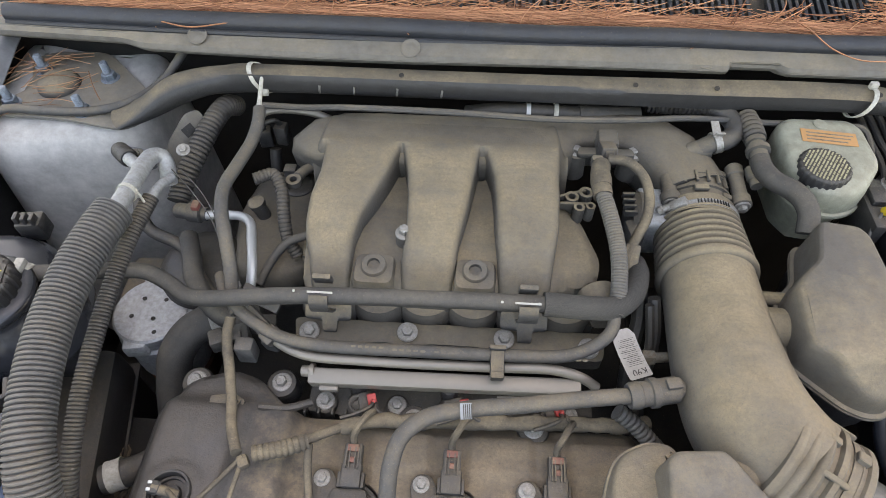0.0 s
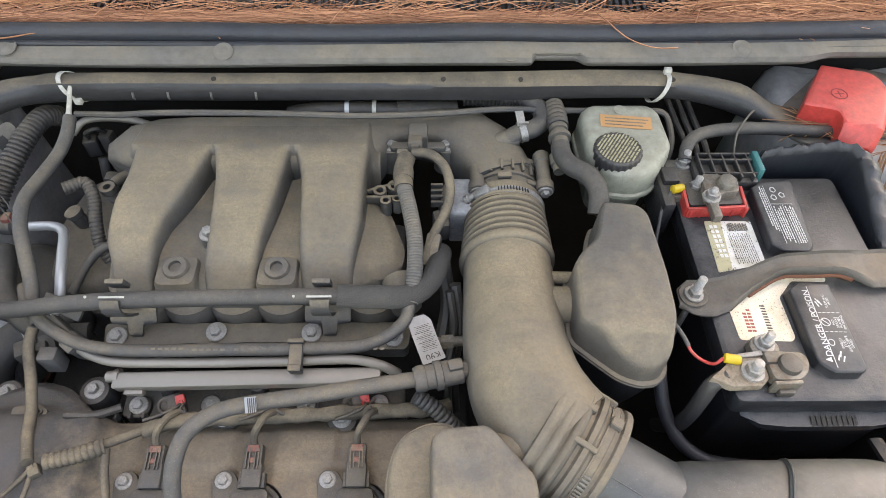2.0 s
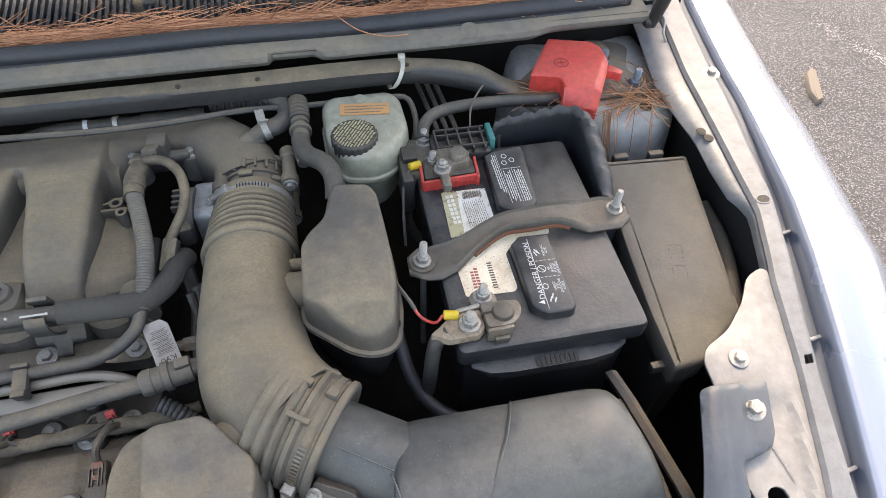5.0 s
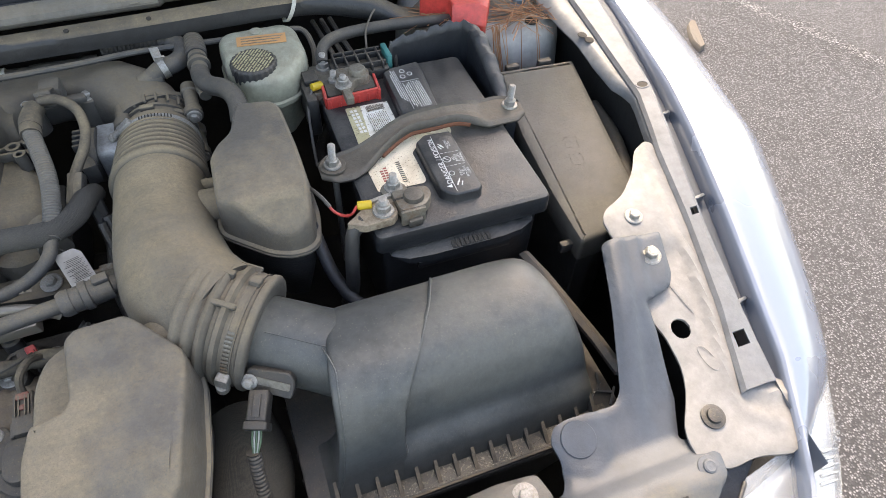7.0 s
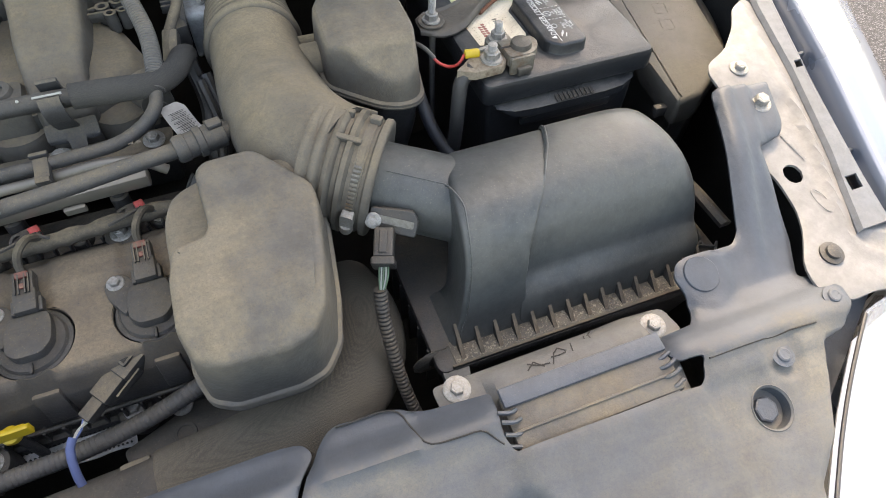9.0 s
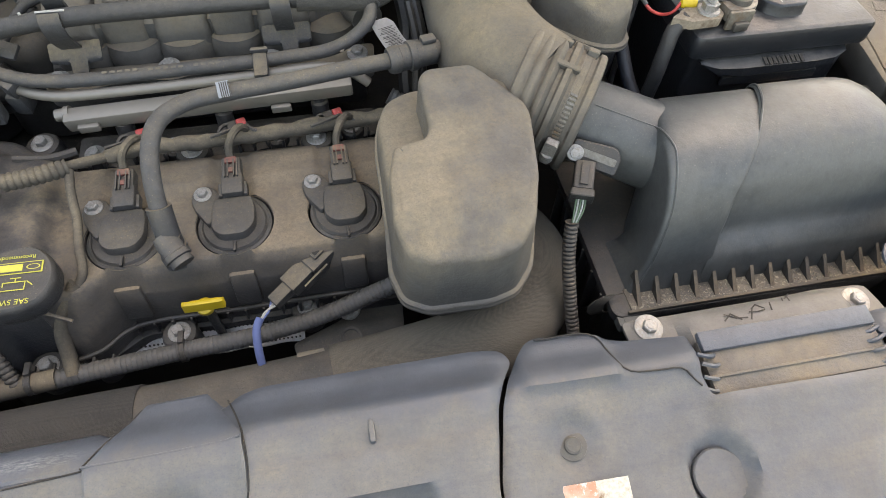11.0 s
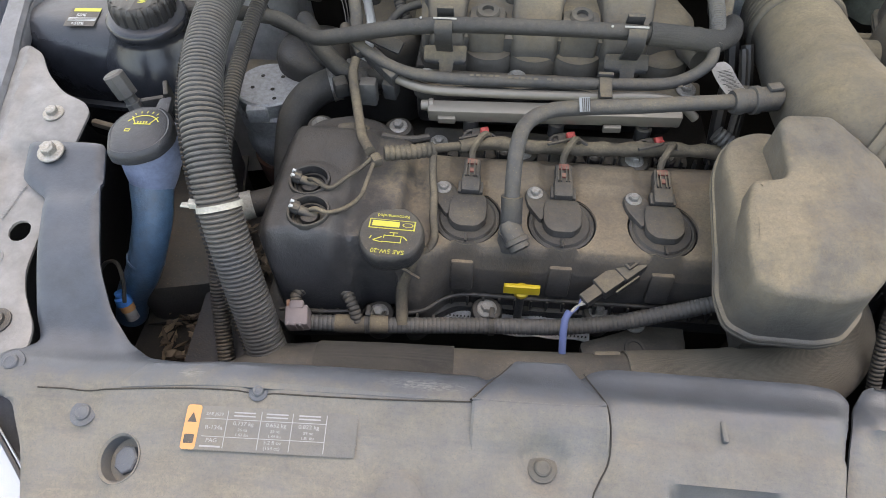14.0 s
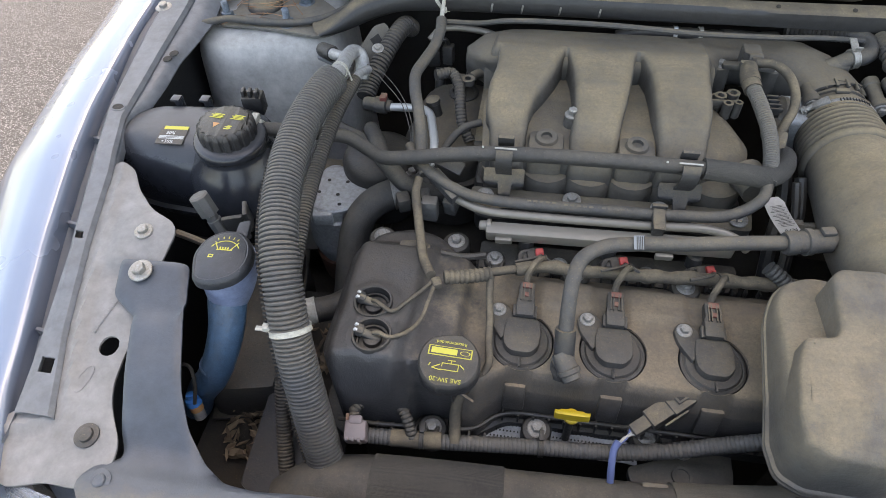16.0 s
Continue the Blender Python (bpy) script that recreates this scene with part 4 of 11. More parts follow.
shield = thing("front_sight_shield", (-0.05, -0.1, 0.74), "dusty dark grey plastic sight shield over the radiator", "sight shield")
outl = rpoly([(-0.30, -0.26), (0.2228, -0.26), (0.2228, -0.092), (0.2348, -0.038), (0.2440, -0.017), (0.2570, 0.003), (0.250, 0.0145), (0.236, 0.016), (0.055, 0.015), (0.038, 0.009), (0.030, 0.000), (0.019, 0.0145), (-0.027, 0.0125), (-0.050, -0.010), (-0.058, -0.004), (-0.20, -0.008), (-0.315, -0.014),
              (-0.352, -0.008), (-0.385, 0.012), (-0.412, 0.040), (-0.430, 0.075), (-0.455, 0.150), (-0.472, 0.2145), (-0.490, 0.216), (-0.557, 0.213), (-0.548, 0.168), (-0.520, 0.150), (-0.513, 0.146),
              (-0.496, 0.080), (-0.484, 0.030), (-0.470, 0.006), (-0.492, -0.004), (-0.500, -0.028), (-0.486, -0.048), (-0.462, -0.055), (-0.446, -0.085), (-0.42, -0.16)], 0.008, 3)
bm = B()
panel(bm, outl, lambda x, y: left_z(x, y) + (0.006 * sm(-0.46, -0.465, x - 0.22 * (y - 0.15)) * sm(0.13, 0.16, y) * -1 if x < -0.4 else 0), step=0.0050, roll=0.003, width=0.005, holes=[(-0.349, -0.0955, 0.0195)])
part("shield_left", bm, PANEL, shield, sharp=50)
bm = B()
panel(bm, rpoly([(-0.061, -0.034), (-0.026, 0.0120), (0.018, 0.0138), (0.046, -0.028), (0.0485, -0.050), (0.0475, -0.066), (0.036, -0.092), (-0.061, -0.092)], 0.002, 2), lambda x, y: left_z(x, y) + 0.0062 * sm(-0.080, -0.045, y) - 0.0012, 0.003, 0.0042, 0.0018, 0.0022)
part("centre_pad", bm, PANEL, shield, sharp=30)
bm = B()
panel(bm, rpoly([(-0.365, -0.0405), (-0.062, -0.0345), (-0.048, -0.0165), (-0.060, -0.0100), (-0.20, -0.0135), (-0.315, -0.0195), (-0.345, -0.0150)], 0.003, 2), lambda x, y: shield_z(x, y) + 0.0012, 0.006, 0.005, 0.0008, 0.0015)
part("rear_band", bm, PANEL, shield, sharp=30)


def right_z(x, y):
    z = shield_z(x, y)
    z -= 0.004 * sm(-0.030, -0.033, y) * sm(0.245, 0.26, x) * sm(0.42, 0.40, x)
    z += 0.005 * inbox(x, y, 0.262, 0.335, -0.026, 0.02, 0.008)
    z += dent(x, y, 0.288, -0.070, 0.014, 0.012, 0.006) + dent(x, y, 0.690, -0.056, 0.016, 0.008, 0.004)
    z += 0.003 * sm(0.036, 0.031, math.hypot(x - 0.665, y - 0.046))
    z += 0.0035 * sm(-0.0400, -0.0365, y + 0.05 * max(0.0, x - 0.68)) * sm(0.585, 0.60, x)      # the arm plate laps over the front piece
    z += dent(x, y, 0.402, -0.108, 0.0235, 0.004, 0.010) + dent(x, y, 0.655, -0.093, 0.027, 0.003, 0.002)
    z -= 0.004 * inbox(x, y, 0.60, 0.73, -0.26, -0.062, 0.006) + 0.005 * inbox(x, y, 0.33, 0.40, -0.26, -0.05, 0.03)
    if x > 0.70 and y > 0.0:                                                                # raised bead along the arm
        k = x - (0.735 + (y - 0.03) * 0.30)
        z += 0.004 * sm(0.014, 0.006, abs(k)) * sm(0.02, 0.06, y) - 0.004 * sm(0.03, 0.035, k) * sm(0.13, 0.16, y)
    return z


outr = rpoly([(0.2262, -0.26), (0.640, -0.26), (0.663, -0.164), (0.701, -0.132), (0.728, -0.085), (0.738, -0.056), (0.767, -0.052), (0.786, -0.036), (0.797, -0.008), (0.790, 0.006), (0.769, 0.014), (0.787, 0.053), (0.796, 0.117), (0.797, 0.148),
              (0.834, 0.157), (0.843, 0.170), (0.856, 0.222), (0.809, 0.2245), (0.778, 0.223), (0.731, 0.076), (0.719, 0.0655), (0.660, 0.0665), (0.645, 0.063), (0.637, 0.051), (0.640, 0.033), (0.636, 0.014), (0.627, 0.002), (0.590, 0.000), (0.583, -0.004),
              (0.582, -0.022), (0.588, -0.031), (0.611, -0.0325), (0.604, -0.050), (0.597, -0.056), (0.567, -0.054), (0.413, -0.053), (0.408, -0.035), (0.413, -0.009), (0.415, 0.004), (0.356, 0.008), (0.330, 0.017), (0.281, 0.0205), (0.271, 0.016), (0.2605, 0.003), (0.2475, -0.018), (0.2385, -0.038), (0.2262, -0.092)], 0.005, 3)
bm = B()
panel(bm, outr, right_z, step=0.0046, roll=0.003, width=0.005, holes=[(0.655, -0.093, 0.0195)])
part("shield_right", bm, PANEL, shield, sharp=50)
def on(zf, x, y, e=0.03):
    """A point of a sheet and its normal there, taken over a span of e."""
    gx, gy = (zf(x + e, y) - zf(x - e, y)) / (2 * e), (zf(x, y + e) - zf(x, y - e)) / (2 * e)
    return Vector((x, y, (zf(x + e, y) + zf(x - e, y) + zf(x, y + e) + zf(x, y - e)) / 4)), Vector((-gx, -gy, 1)).normalized()


for x, y, zf, r in ((0.655, -0.093, right_z, 0.0200), (-0.349, -0.0955, left_z, 0.0195)):
    c, nv = on(zf, x, y, 0.026)
    bm = B()
    lathe(bm, c, nv, [(-0.030, r + 0.001), (-0.0015, r + 0.001), (0.0004, r + 0.0014), (0.0010, r + 0.0006), (-0.001, r - 0.0012), (-0.012, r - 0.0018), (-0.0125, 0.0005)], 40)
    part("well", bm, PANEL, shield)
    bm = B()
    loft(bm, [circle(c + nv * h, nv, q, 7) for h, q in ((-0.0125, r * 0.62), (-0.0085, r * 0.60), (-0.0075, r * 0.52))])
    part("latch_post", bm, ARM, shield, flat=True)
for x, y, r, zf in ((-0.002, -0.076, 0.0062, left_z), (0.288, -0.070, 0.0062, right_z), (0.690, -0.056, 0.0062, right_z), (-0.395, -0.060, 0.0062, left_z), (-0.239, -0.039, 0.0045, left_z),
                    (0.772, -0.024, 0.0062, right_z), (-0.474, -0.024, 0.0062, left_z)):
    bm = B()
    lathe(bm, (x, y, zf(x, y)), (0, -0.18, 1), [(0, r * 1.9), (0.0008, r * 1.85), (0.0012, r * 1.35), (0.0016, r * 1.15), (0.0034, r * 1.05), (0.0042, r * 0.8), (0.0036, r * 0.55), (0.0040, r * 0.2), (0.0040, 0.0003)], 24)
    box(bm, (x + r * 0.8, y, zf(x, y) + 0.0030), (r * 0.5, r * 0.35, 0.002), 0.0004)
    part("push_pin", bm, FUSE if -0.1 < x < 0.4 else ARM, shield, "dusty plastic push pin")
for x in (0.829, -0.524):
    y = 0.197
    hexbolt("bolt", (x, y, shield_z(x, y) - 0.003), (0, -0.2, 1), 0.0080, shield, STEEL, 1.75, 1.0, "zinc-plated flange bolt")
for k in range(4):
    for x, sgn in ((0.410, 1), (0.583, -1)):
        bm = B()
        y = -0.046 + 0.009 * k
        z = right_z(x - 0.01 * sgn, y) - 0.002
        tube(bm, [(x, y, z), (x + 0.010 * sgn, y - 0.003, z - 0.002), (x + 0.019 * sgn, y, z - 0.009)], 0.0020, 6, 0.004)
        part("moulded_finger", bm, PANEL, shield)
bm = B()
c, nv = on(right_z, 0.665, 0.045, 0.012)
lathe(bm, c, nv, [(-0.004, 0.0192), (0.0014, 0.0190), (0.0020, 0.0184), (0.0022, 0.0005)], 36)
part("blank_disc", bm, PANEL, shield)
bm = B()
lathe(bm, (0.402, -0.108, right_z(0.402, -0.108)), (0, -0.24, 1), [(0, 0.0222), (0.0055, 0.0222), (0.0068, 0.0210), (0.0068, 0.0005)], 40)
part("blank_disc", bm, PANEL, shield)
bm = B()
c, nv = on(left_z, -0.113, -0.112, 0.012)
lathe(bm, c - nv * 0.0005, nv, [(0, 0.0196), (0.0010, 0.0194), (0.0016, 0.0184), (0.0016, 0.0005)], 36)
part("blank_disc", bm, PANEL, shield)
# dark beads along seams and steps, coloured as the shade there
for pts in ([(0.613, -0.0385), (0.655, -0.0385), (0.70, -0.0392), (0.736, -0.0412)], [(0.2795, 0.017), (0.330, 0.014), (0.339, -0.009), (0.346, -0.0245), (0.372, -0.0285), (0.392, -0.0300), (0.406, -0.0440)]):
    S, _ = spline([(p[0], p[1], 0.0) for p in pts], 0.006)
    bm = B()
    tube(bm, [(p[0], p[1], right_z(p[0], p[1]) + 0.0004) for p in S], 0.0008, 6, 0.006)
    part("step_shade_line", bm, DARK, shield, "thin dark line for the shade at a moulded seam")
bm = B()
box(bm, (0.138, -0.042, left_z(0.138, -0.042)), (0.005, 0.018, 0.006), 0.002)
part("moulded_nib", bm, PANEL, shield)

# dark lines for the shade at moulded seams and the centre part's edge
for pts in ([(0.033, 0.006), (0.041, -0.012), (0.047, -0.029), (0.0495, -0.050), (0.0475, -0.072), (0.041, -0.085), (0.036, -0.097), (0.038, -0.106), (0.044, -0.114)],
            [(-0.440, -0.044), (-0.350, -0.0415), (-0.228, -0.0408), (-0.142, -0.0388), (-0.080, -0.0358), (-0.062, -0.0345)]):
    S, _ = spline([(p[0], p[1], 0.0) for p in pts], 0.006)
    bm = B()
    tube(bm, [(p[0], p[1], left_z(p[0], p[1]) + 0.0004) for p in S], 0.0007, 6, 0.006)
    part("step_shade_line", bm, DARK, shield, "thin dark line for the shade at a moulded seam")
S, _ = spline([(-0.0615, -0.0335, 0), (-0.020, -0.0335, 0), (0.020, -0.0325, 0), (0.046, -0.031, 0)], 0.006)
bm = B()
tube(bm, [(p[0], p[1], left_z(p[0], p[1]) + 0.0042) for p in S], 0.0010, 6, 0.006)
part("crease_line", bm, PANEL, shield)
bm = B()
tube(bm, [(x, y, left_z(x, y) + 0.0026) for x, y in ((-0.0625, -0.034), (-0.050, -0.0185), (-0.038, -0.003), (-0.029, 0.0085))], 0.0009, 6, 0.005)
part("step_shade_line", bm, DARK, shield)

# refrigerant label on the shield
lab = plane((-0.2235, -0.0690, left_z(-0.2235, -0.069) + 0.0010), (1, 0.035, 0), (0, -0.26, 1))
GREYINK = dusty("label_ground", (0.088, 0.094, 0.102), 0.36, 0.58, patch=5, colour=(0.255, 0.232, 0.19), grit=0.1)
bm = B()
loft(bm, [[lab @ Vector((p.x, p.y, h)) for p in rrect(-0.0705, 0.0715, -0.0178, 0.0172, 0.003)] for h in (0, 0.0004)])
label = tagged(part("refrigerant_label", bm, GREYINK, None), "grey refrigerant charge label with orange warning end stuck to the shield", "label")
bm = B()
loft(bm, [[lab @ Vector((p.x, p.y, h)) for p in rrect(-0.0708, -0.0585, -0.0180, 0.0175, 0.003)] for h in (0.0004, 0.0007)])
part("warning_strip", bm, ORANGE, label, "orange warning strip")
bm = B()
up = lab @ Matrix.Translation((0.0, 0, 0.0005)) @ Matrix.Diagonal((1, 0.88, 1, 1))
for x in (-0.036, -0.008, 0.018, 0.046):
    bar(bm, up, x - 0.0003, x + 0.0003, -0.018, 0.016)
for y in (0.008, -0.008):
    bar(bm, up, -0.055, 0.046, y - 0.0003, y + 0.0003)
part("ruled_lines", bm, INK, label)
for txt, x, y, sz in (("SAE J639", -0.047, 0.0122, 0.0040), ("R-134a", -0.046, 0.0, 0.0052), ("PAG", -0.046, -0.0115, 0.005),
                      ("0.737 kg", -0.022, 0.0045, 0.0050), ("26 oz", -0.022, -0.001, 0.0036), ("1.63 lbs", -0.022, -0.0055, 0.0036),
                      ("0.652 kg", 0.005, 0.0045, 0.0050), ("23 oz", 0.005, -0.001, 0.0036), ("1.44 lbs", 0.005, -0.0055, 0.0036),
                      ("0.822 kg", 0.032, 0.0045, 0.0050), ("29 oz", 0.032, -0.001, 0.0036), ("1.81 lbs", 0.032, -0.0055, 0.0036),
                      ("5.2 fl oz", 0.004, -0.011, 0.0046), ("(153 cc)", 0.004, -0.0160, 0.0042)):
    lettering("lettering", txt, up @ Matrix.Translation((x, y, 0)), sz, INK, label, 0.0001)
bm = B()
for x in (-0.022, 0.005, 0.032):
    for y in (0.0145, 0.0115):
        bar(bm, up, x - 0.009, x + 0.009, y - 0.0006, y + 0.0006)
bar(bm, up, -0.055, -0.038, -0.0175, -0.0160)
tagged(part("unread_print", bm, INK, label), kind="stuff")
bm = B()
bl = lab @ pose(-0.0647, 0, 0.0009) @ Matrix.Diagonal((0.9, 0.88, 1, 1))
for pts in (((-0.0045, 0.004), (0.0045, 0.004), (0.0, 0.013)), ((-0.0045, -0.015), (0.0045, -0.015), (0.0045, -0.007), (-0.0045, -0.007))):
    bm.faces.new([bm.verts.new(bl @ Vector((*p, 0.0001))) for p in pts])
part("warning_pictogram", bm, BLACKP, label)
# torn sticker on the right piece
st = plane((0.297, -0.107, right_z(0.297, -0.107) + 0.0016), (1, 0.0, -0.10), (0, -0.26, 1))
bm = B()
bar(bm, st, -0.026, 0.026, -0.022, 0.009, 0.0004)
stick = tagged(part("torn_sticker", bm, PAPER, None), "torn scuffed white and orange sticker on the shield", "sticker")
bm = B()
bar(bm, st @ Matrix.Translation((0, 0, 0.0004)), -0.026, 0.000, -0.022, 0.009)
part("orange_field", bm, speckled("worn_orange_print", (0.42, 0.20, 0.12), (0.52, 0.49, 0.45), (0.50, 0.38, 0.30), 0.7, 200.0, 70.0), stick)

# ---- control module in its bracket behind the shield ----
mod = thing("module_bracket", (0.49, 0.0, 0.74), "dusty grey bracket with a finned module let into the shield", "bracket")


def bracket_z(x, y):
    return 0.783 + 0.010 * inbox(x, y, 0.425, 0.575, -0.06, 0.018, 0.012) - 0.012 * sm(0.030, 0.045, y)


bm = B()
panel(bm, rpoly([(0.37, 0.034), (0.372, 0.0), (0.40, -0.03), (0.415, -0.07), (0.59, -0.07), (0.60, -0.02), (0.622, 0.004), (0.615, 0.034), (0.575, 0.040), (0.53, 0.036), (0.42, 0.034)], 0.008, 3), bracket_z, step=0.008)
part("bracket_plate", bm, MODP, mod)
bm = B()
box(bm, (0.50, -0.028, 0.792), (0.165, 0.050, 0.012), 0.004, (6, 0, 0))
part("module", bm, RESON, mod)
for k in range(2):
    bm = B()
    box(bm, (0.50, -0.038 + 0.0305 * k, 0.7985 + 0.0028 * k), (0.162, 0.0025 + 0.0155 * k, 0.0018 + 0.005 * k), 0.0008 + 0.001 * k, (6, 0, 0))
    part("module_rib", bm, (RESON, ARM)[k], mod)
for x, y in ((0.391, 0.022), (0.594, 0.016)):
    hexbolt("bolt", (x, y, bracket_z(x, y)), (0, -0.1, 1), 0.0068, mod, STEEL, 1.9, 0.8)
bm = B()
for run in (((-0.026, -0.004), (-0.018, 0.002), (-0.010, -0.005)), ((-0.024, 0.002), (-0.014, -0.003), (-0.004, -0.004)), ((-0.001, -0.006), (0.004, 0.004), (0.010, 0.008), (0.017, 0.003)), ((0.000, 0.001), (0.008, 0.000), (0.015, 0.001)), ((0.022, 0.000), (0.023, 0.007)), ((0.040, 0.006), (0.041, 0.012)), ((0.045, 0.012), (0.052, 0.017)), ((0.046, 0.004), (0.045, 0.011))):
    for p, q in zip(run, run[1:]):
        c, d = Vector((p[0] + q[0], p[1] + q[1])) / 2, Vector((q[0] - p[0], q[1] - p[1]))
        x, y = 0.482 + c.x, 0.016 + c.y
        bar(bm, plane((x, y, bracket_z(x, y) + 0.0003), (d.x, d.y, 0), (0, -0.03, 1)), -d.length / 2 - 0.0004, d.length / 2 + 0.0004, -0.0006, 0.0006, 0.0003)
part("marker_scrawl", bm, DARK, mod, "black marker strokes")

# ---- intake manifold ----
man = thing("intake_manifold", (0.0, 0.56, 0.74), "dusty grey plastic intake manifold with three broad runners", "intake manifold")


def lin(*p):
    return lambda y: float(np.interp(y, [q[0] for q in p], [q[1] for q in p]))


RUNNERS = ((lin((0.45, -0.1265), (0.482, -0.1285), (0.503, -0.1315), (0.527, -0.1305), (0.56, -0.124), (0.597, -0.1145), (0.64, -0.109)), lin((0.45, 0.0245), (0.482, 0.0255), (0.503, 0.0295), (0.527, 0.0325), (0.56, 0.039), (0.597, 0.0425), (0.64, 0.048))),
           (lin((0.45, -0.014), (0.482, -0.013), (0.53, -0.0085), (0.562, -0.0065), (0.598, -0.006), (0.64, -0.0075)), lin((0.45, 0.0315), (0.482, 0.0325), (0.504, 0.0325), (0.53, 0.0345), (0.562, 0.0375), (0.598, 0.0415), (0.64, 0.0480))),
           (lin((0.45, 0.099), (0.484, 0.100), (0.53, 0.1015), (0.564, 0.1015), (0.60, 0.100), (0.64, 0.096)), lin((0.45, 0.031), (0.484, 0.0325), (0.506, 0.035), (0.531, 0.0375), (0.564, 0.0385), (0.60, 0.0405), (0.64, 0.047))))
TOPLINE = spline([(0, 0.742, 0.836), (0, 0.735, 0.857), (0, 0.722, 0.874), (0, 0.704, 0.8870), (0, 0.680, 0.8945), (0, 0.658, 0.8985), (0, 0.645, 0.9015), (0, 0.632, 0.9030), (0, 0.612, 0.9025), (0, 0.585, 0.9002), (0, 0.555, 0.8965), (0, 0.525, 0.8900), (0, 0.497, 0.8800), (0, 0.474, 0.8660), (0, 0.459, 0.8500), (0, 0.451, 0.8320), (0, 0.448, 0.806)], 0.0035)[0][:, 1:]


def crown(x, y):
    """1 on the flat back of a runner or on the plenum, rounding over its edges to 0 in the valleys."""
    best = 0.0
    for cx, w in RUNNERS:
        t = abs(x - cx(y)) / w(y)
        if t < 1:
            k = max(0.0, t - 0.66) / 0.34
            best = max(best, 1 - 0.02 * t * t - 0.17 * (1 - math.sqrt(1 - k * k)))
        elif t < 1.07:
            best = max(best, 0.81 * (1.07 - t) / 0.07)
    ends = sm(-0.178, -0.160, x) * sm(0.156, 0.138, x)
    return max(best, sm(0.634, 0.646, y) * ends)


bm = B()
rows = []
for i, (y, z) in enumerate(TOPLINE):
    a, b = TOPLINE[max(i - 1, 0)], TOPLINE[min(i + 1, len(TOPLINE) - 1)]
    t = Vector((0, b[0] - a[0], b[1] - a[1])).normalized()
    n = Vector((0, -t.z, t.y))
    if n.z < 0 or (abs(n.z) < 0.3 and y < 0.5 and n.y > 0):
        n = -n
    deep = 0.050 * sm(0.660, 0.622, y) + 0.022
    rows.append([bm.verts.new(Vector((x, y, z)) - n * deep * (1 - crown(x, y))) for x in np.linspace(-0.178, 0.156, 210)])
for a, b in zip(rows, rows[1:]):
    for i in range(len(a) - 1):
        bm.faces.new((a[i], a[i + 1], b[i + 1], b[i]))
part("runner_shell", bm, MANIFOLD, man, sharp=70)
bm = B()
prof = [(-0.192, 0.648, 0.852, 0.018), (-0.188, 0.655, 0.853, 0.027), (-0.172, 0.668, 0.855, 0.034), (-0.145, 0.674, 0.849, 0.040), (-0.10, 0.676, 0.848, 0.0415), (0.0, 0.676, 0.848, 0.0415), (0.105, 0.678, 0.848, 0.0415),
        (0.128, 0.686, 0.851, 0.041), (0.146, 0.706, 0.850, 0.034), (0.17, 0.722, 0.848, 0.031), (0.205, 0.726, 0.848, 0.031), (0.240, 0.722, 0.847, 0.034), (0.268, 0.708, 0.846, 0.040), (0.294, 0.684, 0.843, 0.042), (0.312, 0.656, 0.840, 0.040), (0.319, 0.632, 0.839, 0.040)]
rings = []
for i, (x, y, z, r) in enumerate(prof):
    a, b = prof[max(i - 1, 0)], prof[min(i + 1, len(prof) - 1)]
    rings.append(circle((x, y, z), (b[0] - a[0], b[1] - a[1], b[2] - a[2]), r * 1.12, 40, (0, 0, 1), r * (1.045 if -0.15 < x < 0.12 else 1.0), 5.0 if x < 0.12 else 3.2))
loft(bm, rings)
part("plenum", bm, MANIFOLD, man, sharp=60)
bm = B()
panel(bm, rpoly([(-0.160, 0.458), (0.128, 0.459), (0.150, 0.476), (0.185, 0.480), (0.192, 0.515), (0.172, 0.575), (0.140, 0.625), (0.13, 0.68), (-0.165, 0.68), (-0.170, 0.56)], 0.012, 3),
      lambda x, y: 0.858 - 0.20 * max(0, 0.50 - y) - 0.004 * sm(0.135, 0.142, x) + 0.004 * math.exp(-((x - 0.141) / 0.003) ** 2), 0.03, 0.006, 0.010, 0.012, holes=[(-0.061, 0.634, 0.0095), (0.043, 0.634, 0.0095)])
part("valley_web", bm, MANIFOLD, man, sharp=55)
for x, y in ((-0.076, 0.478), (0.042, 0.477)):
    bm = B()
    solid_rings(bm, lambda k: rrect(x - 0.024 + (0.0, 0, 0.002, 0.007)[k], x + 0.024 - (0.0, 0, 0.002, 0.007)[k], y - 0.024 + (0, 0, 0.002, 0.008)[k], y + 0.020 - (0, 0, 0.002, 0.006)[k], 0.010, 4), [0.80, 0.856, 0.8615, 0.863])
    lathe(bm, (x, y, 0.862), (0, -0.12, 1), [(0, 0.0155), (0.004, 0.0150), (0.0065, 0.0135), (0.0068, 0.0075), (0.002, 0.0070), (0.002, 0.0005)], 26)
    part("grommet_boss", bm, RESON, man)
bm = B()
lathe(bm, (-0.044, 0.520, 0.84), (0, 0, 1), [(0, 0.012), (0.028, 0.011), (0.034, 0.0095)], 20)
part("bolt_post", bm, MANIFOLD, man)
hexbolt("bolt", (-0.044, 0.520, 0.874), (0, 0, 1), 0.0068, man, STEEL, 1.6, 1.2)
bm = B()
tube(bm, [(-0.196, 0.620, 0.855), (-0.188, 0.640, 0.850), (-0.165, 0.655, 0.845)], 0.007, 10, 0.006)
lathe(bm, (-0.200, 0.612, 0.850), (0, 0, 1), [(0, 0.010), (0.009, 0.010), (0.009, 0.005), (0, 0.005)], 18)
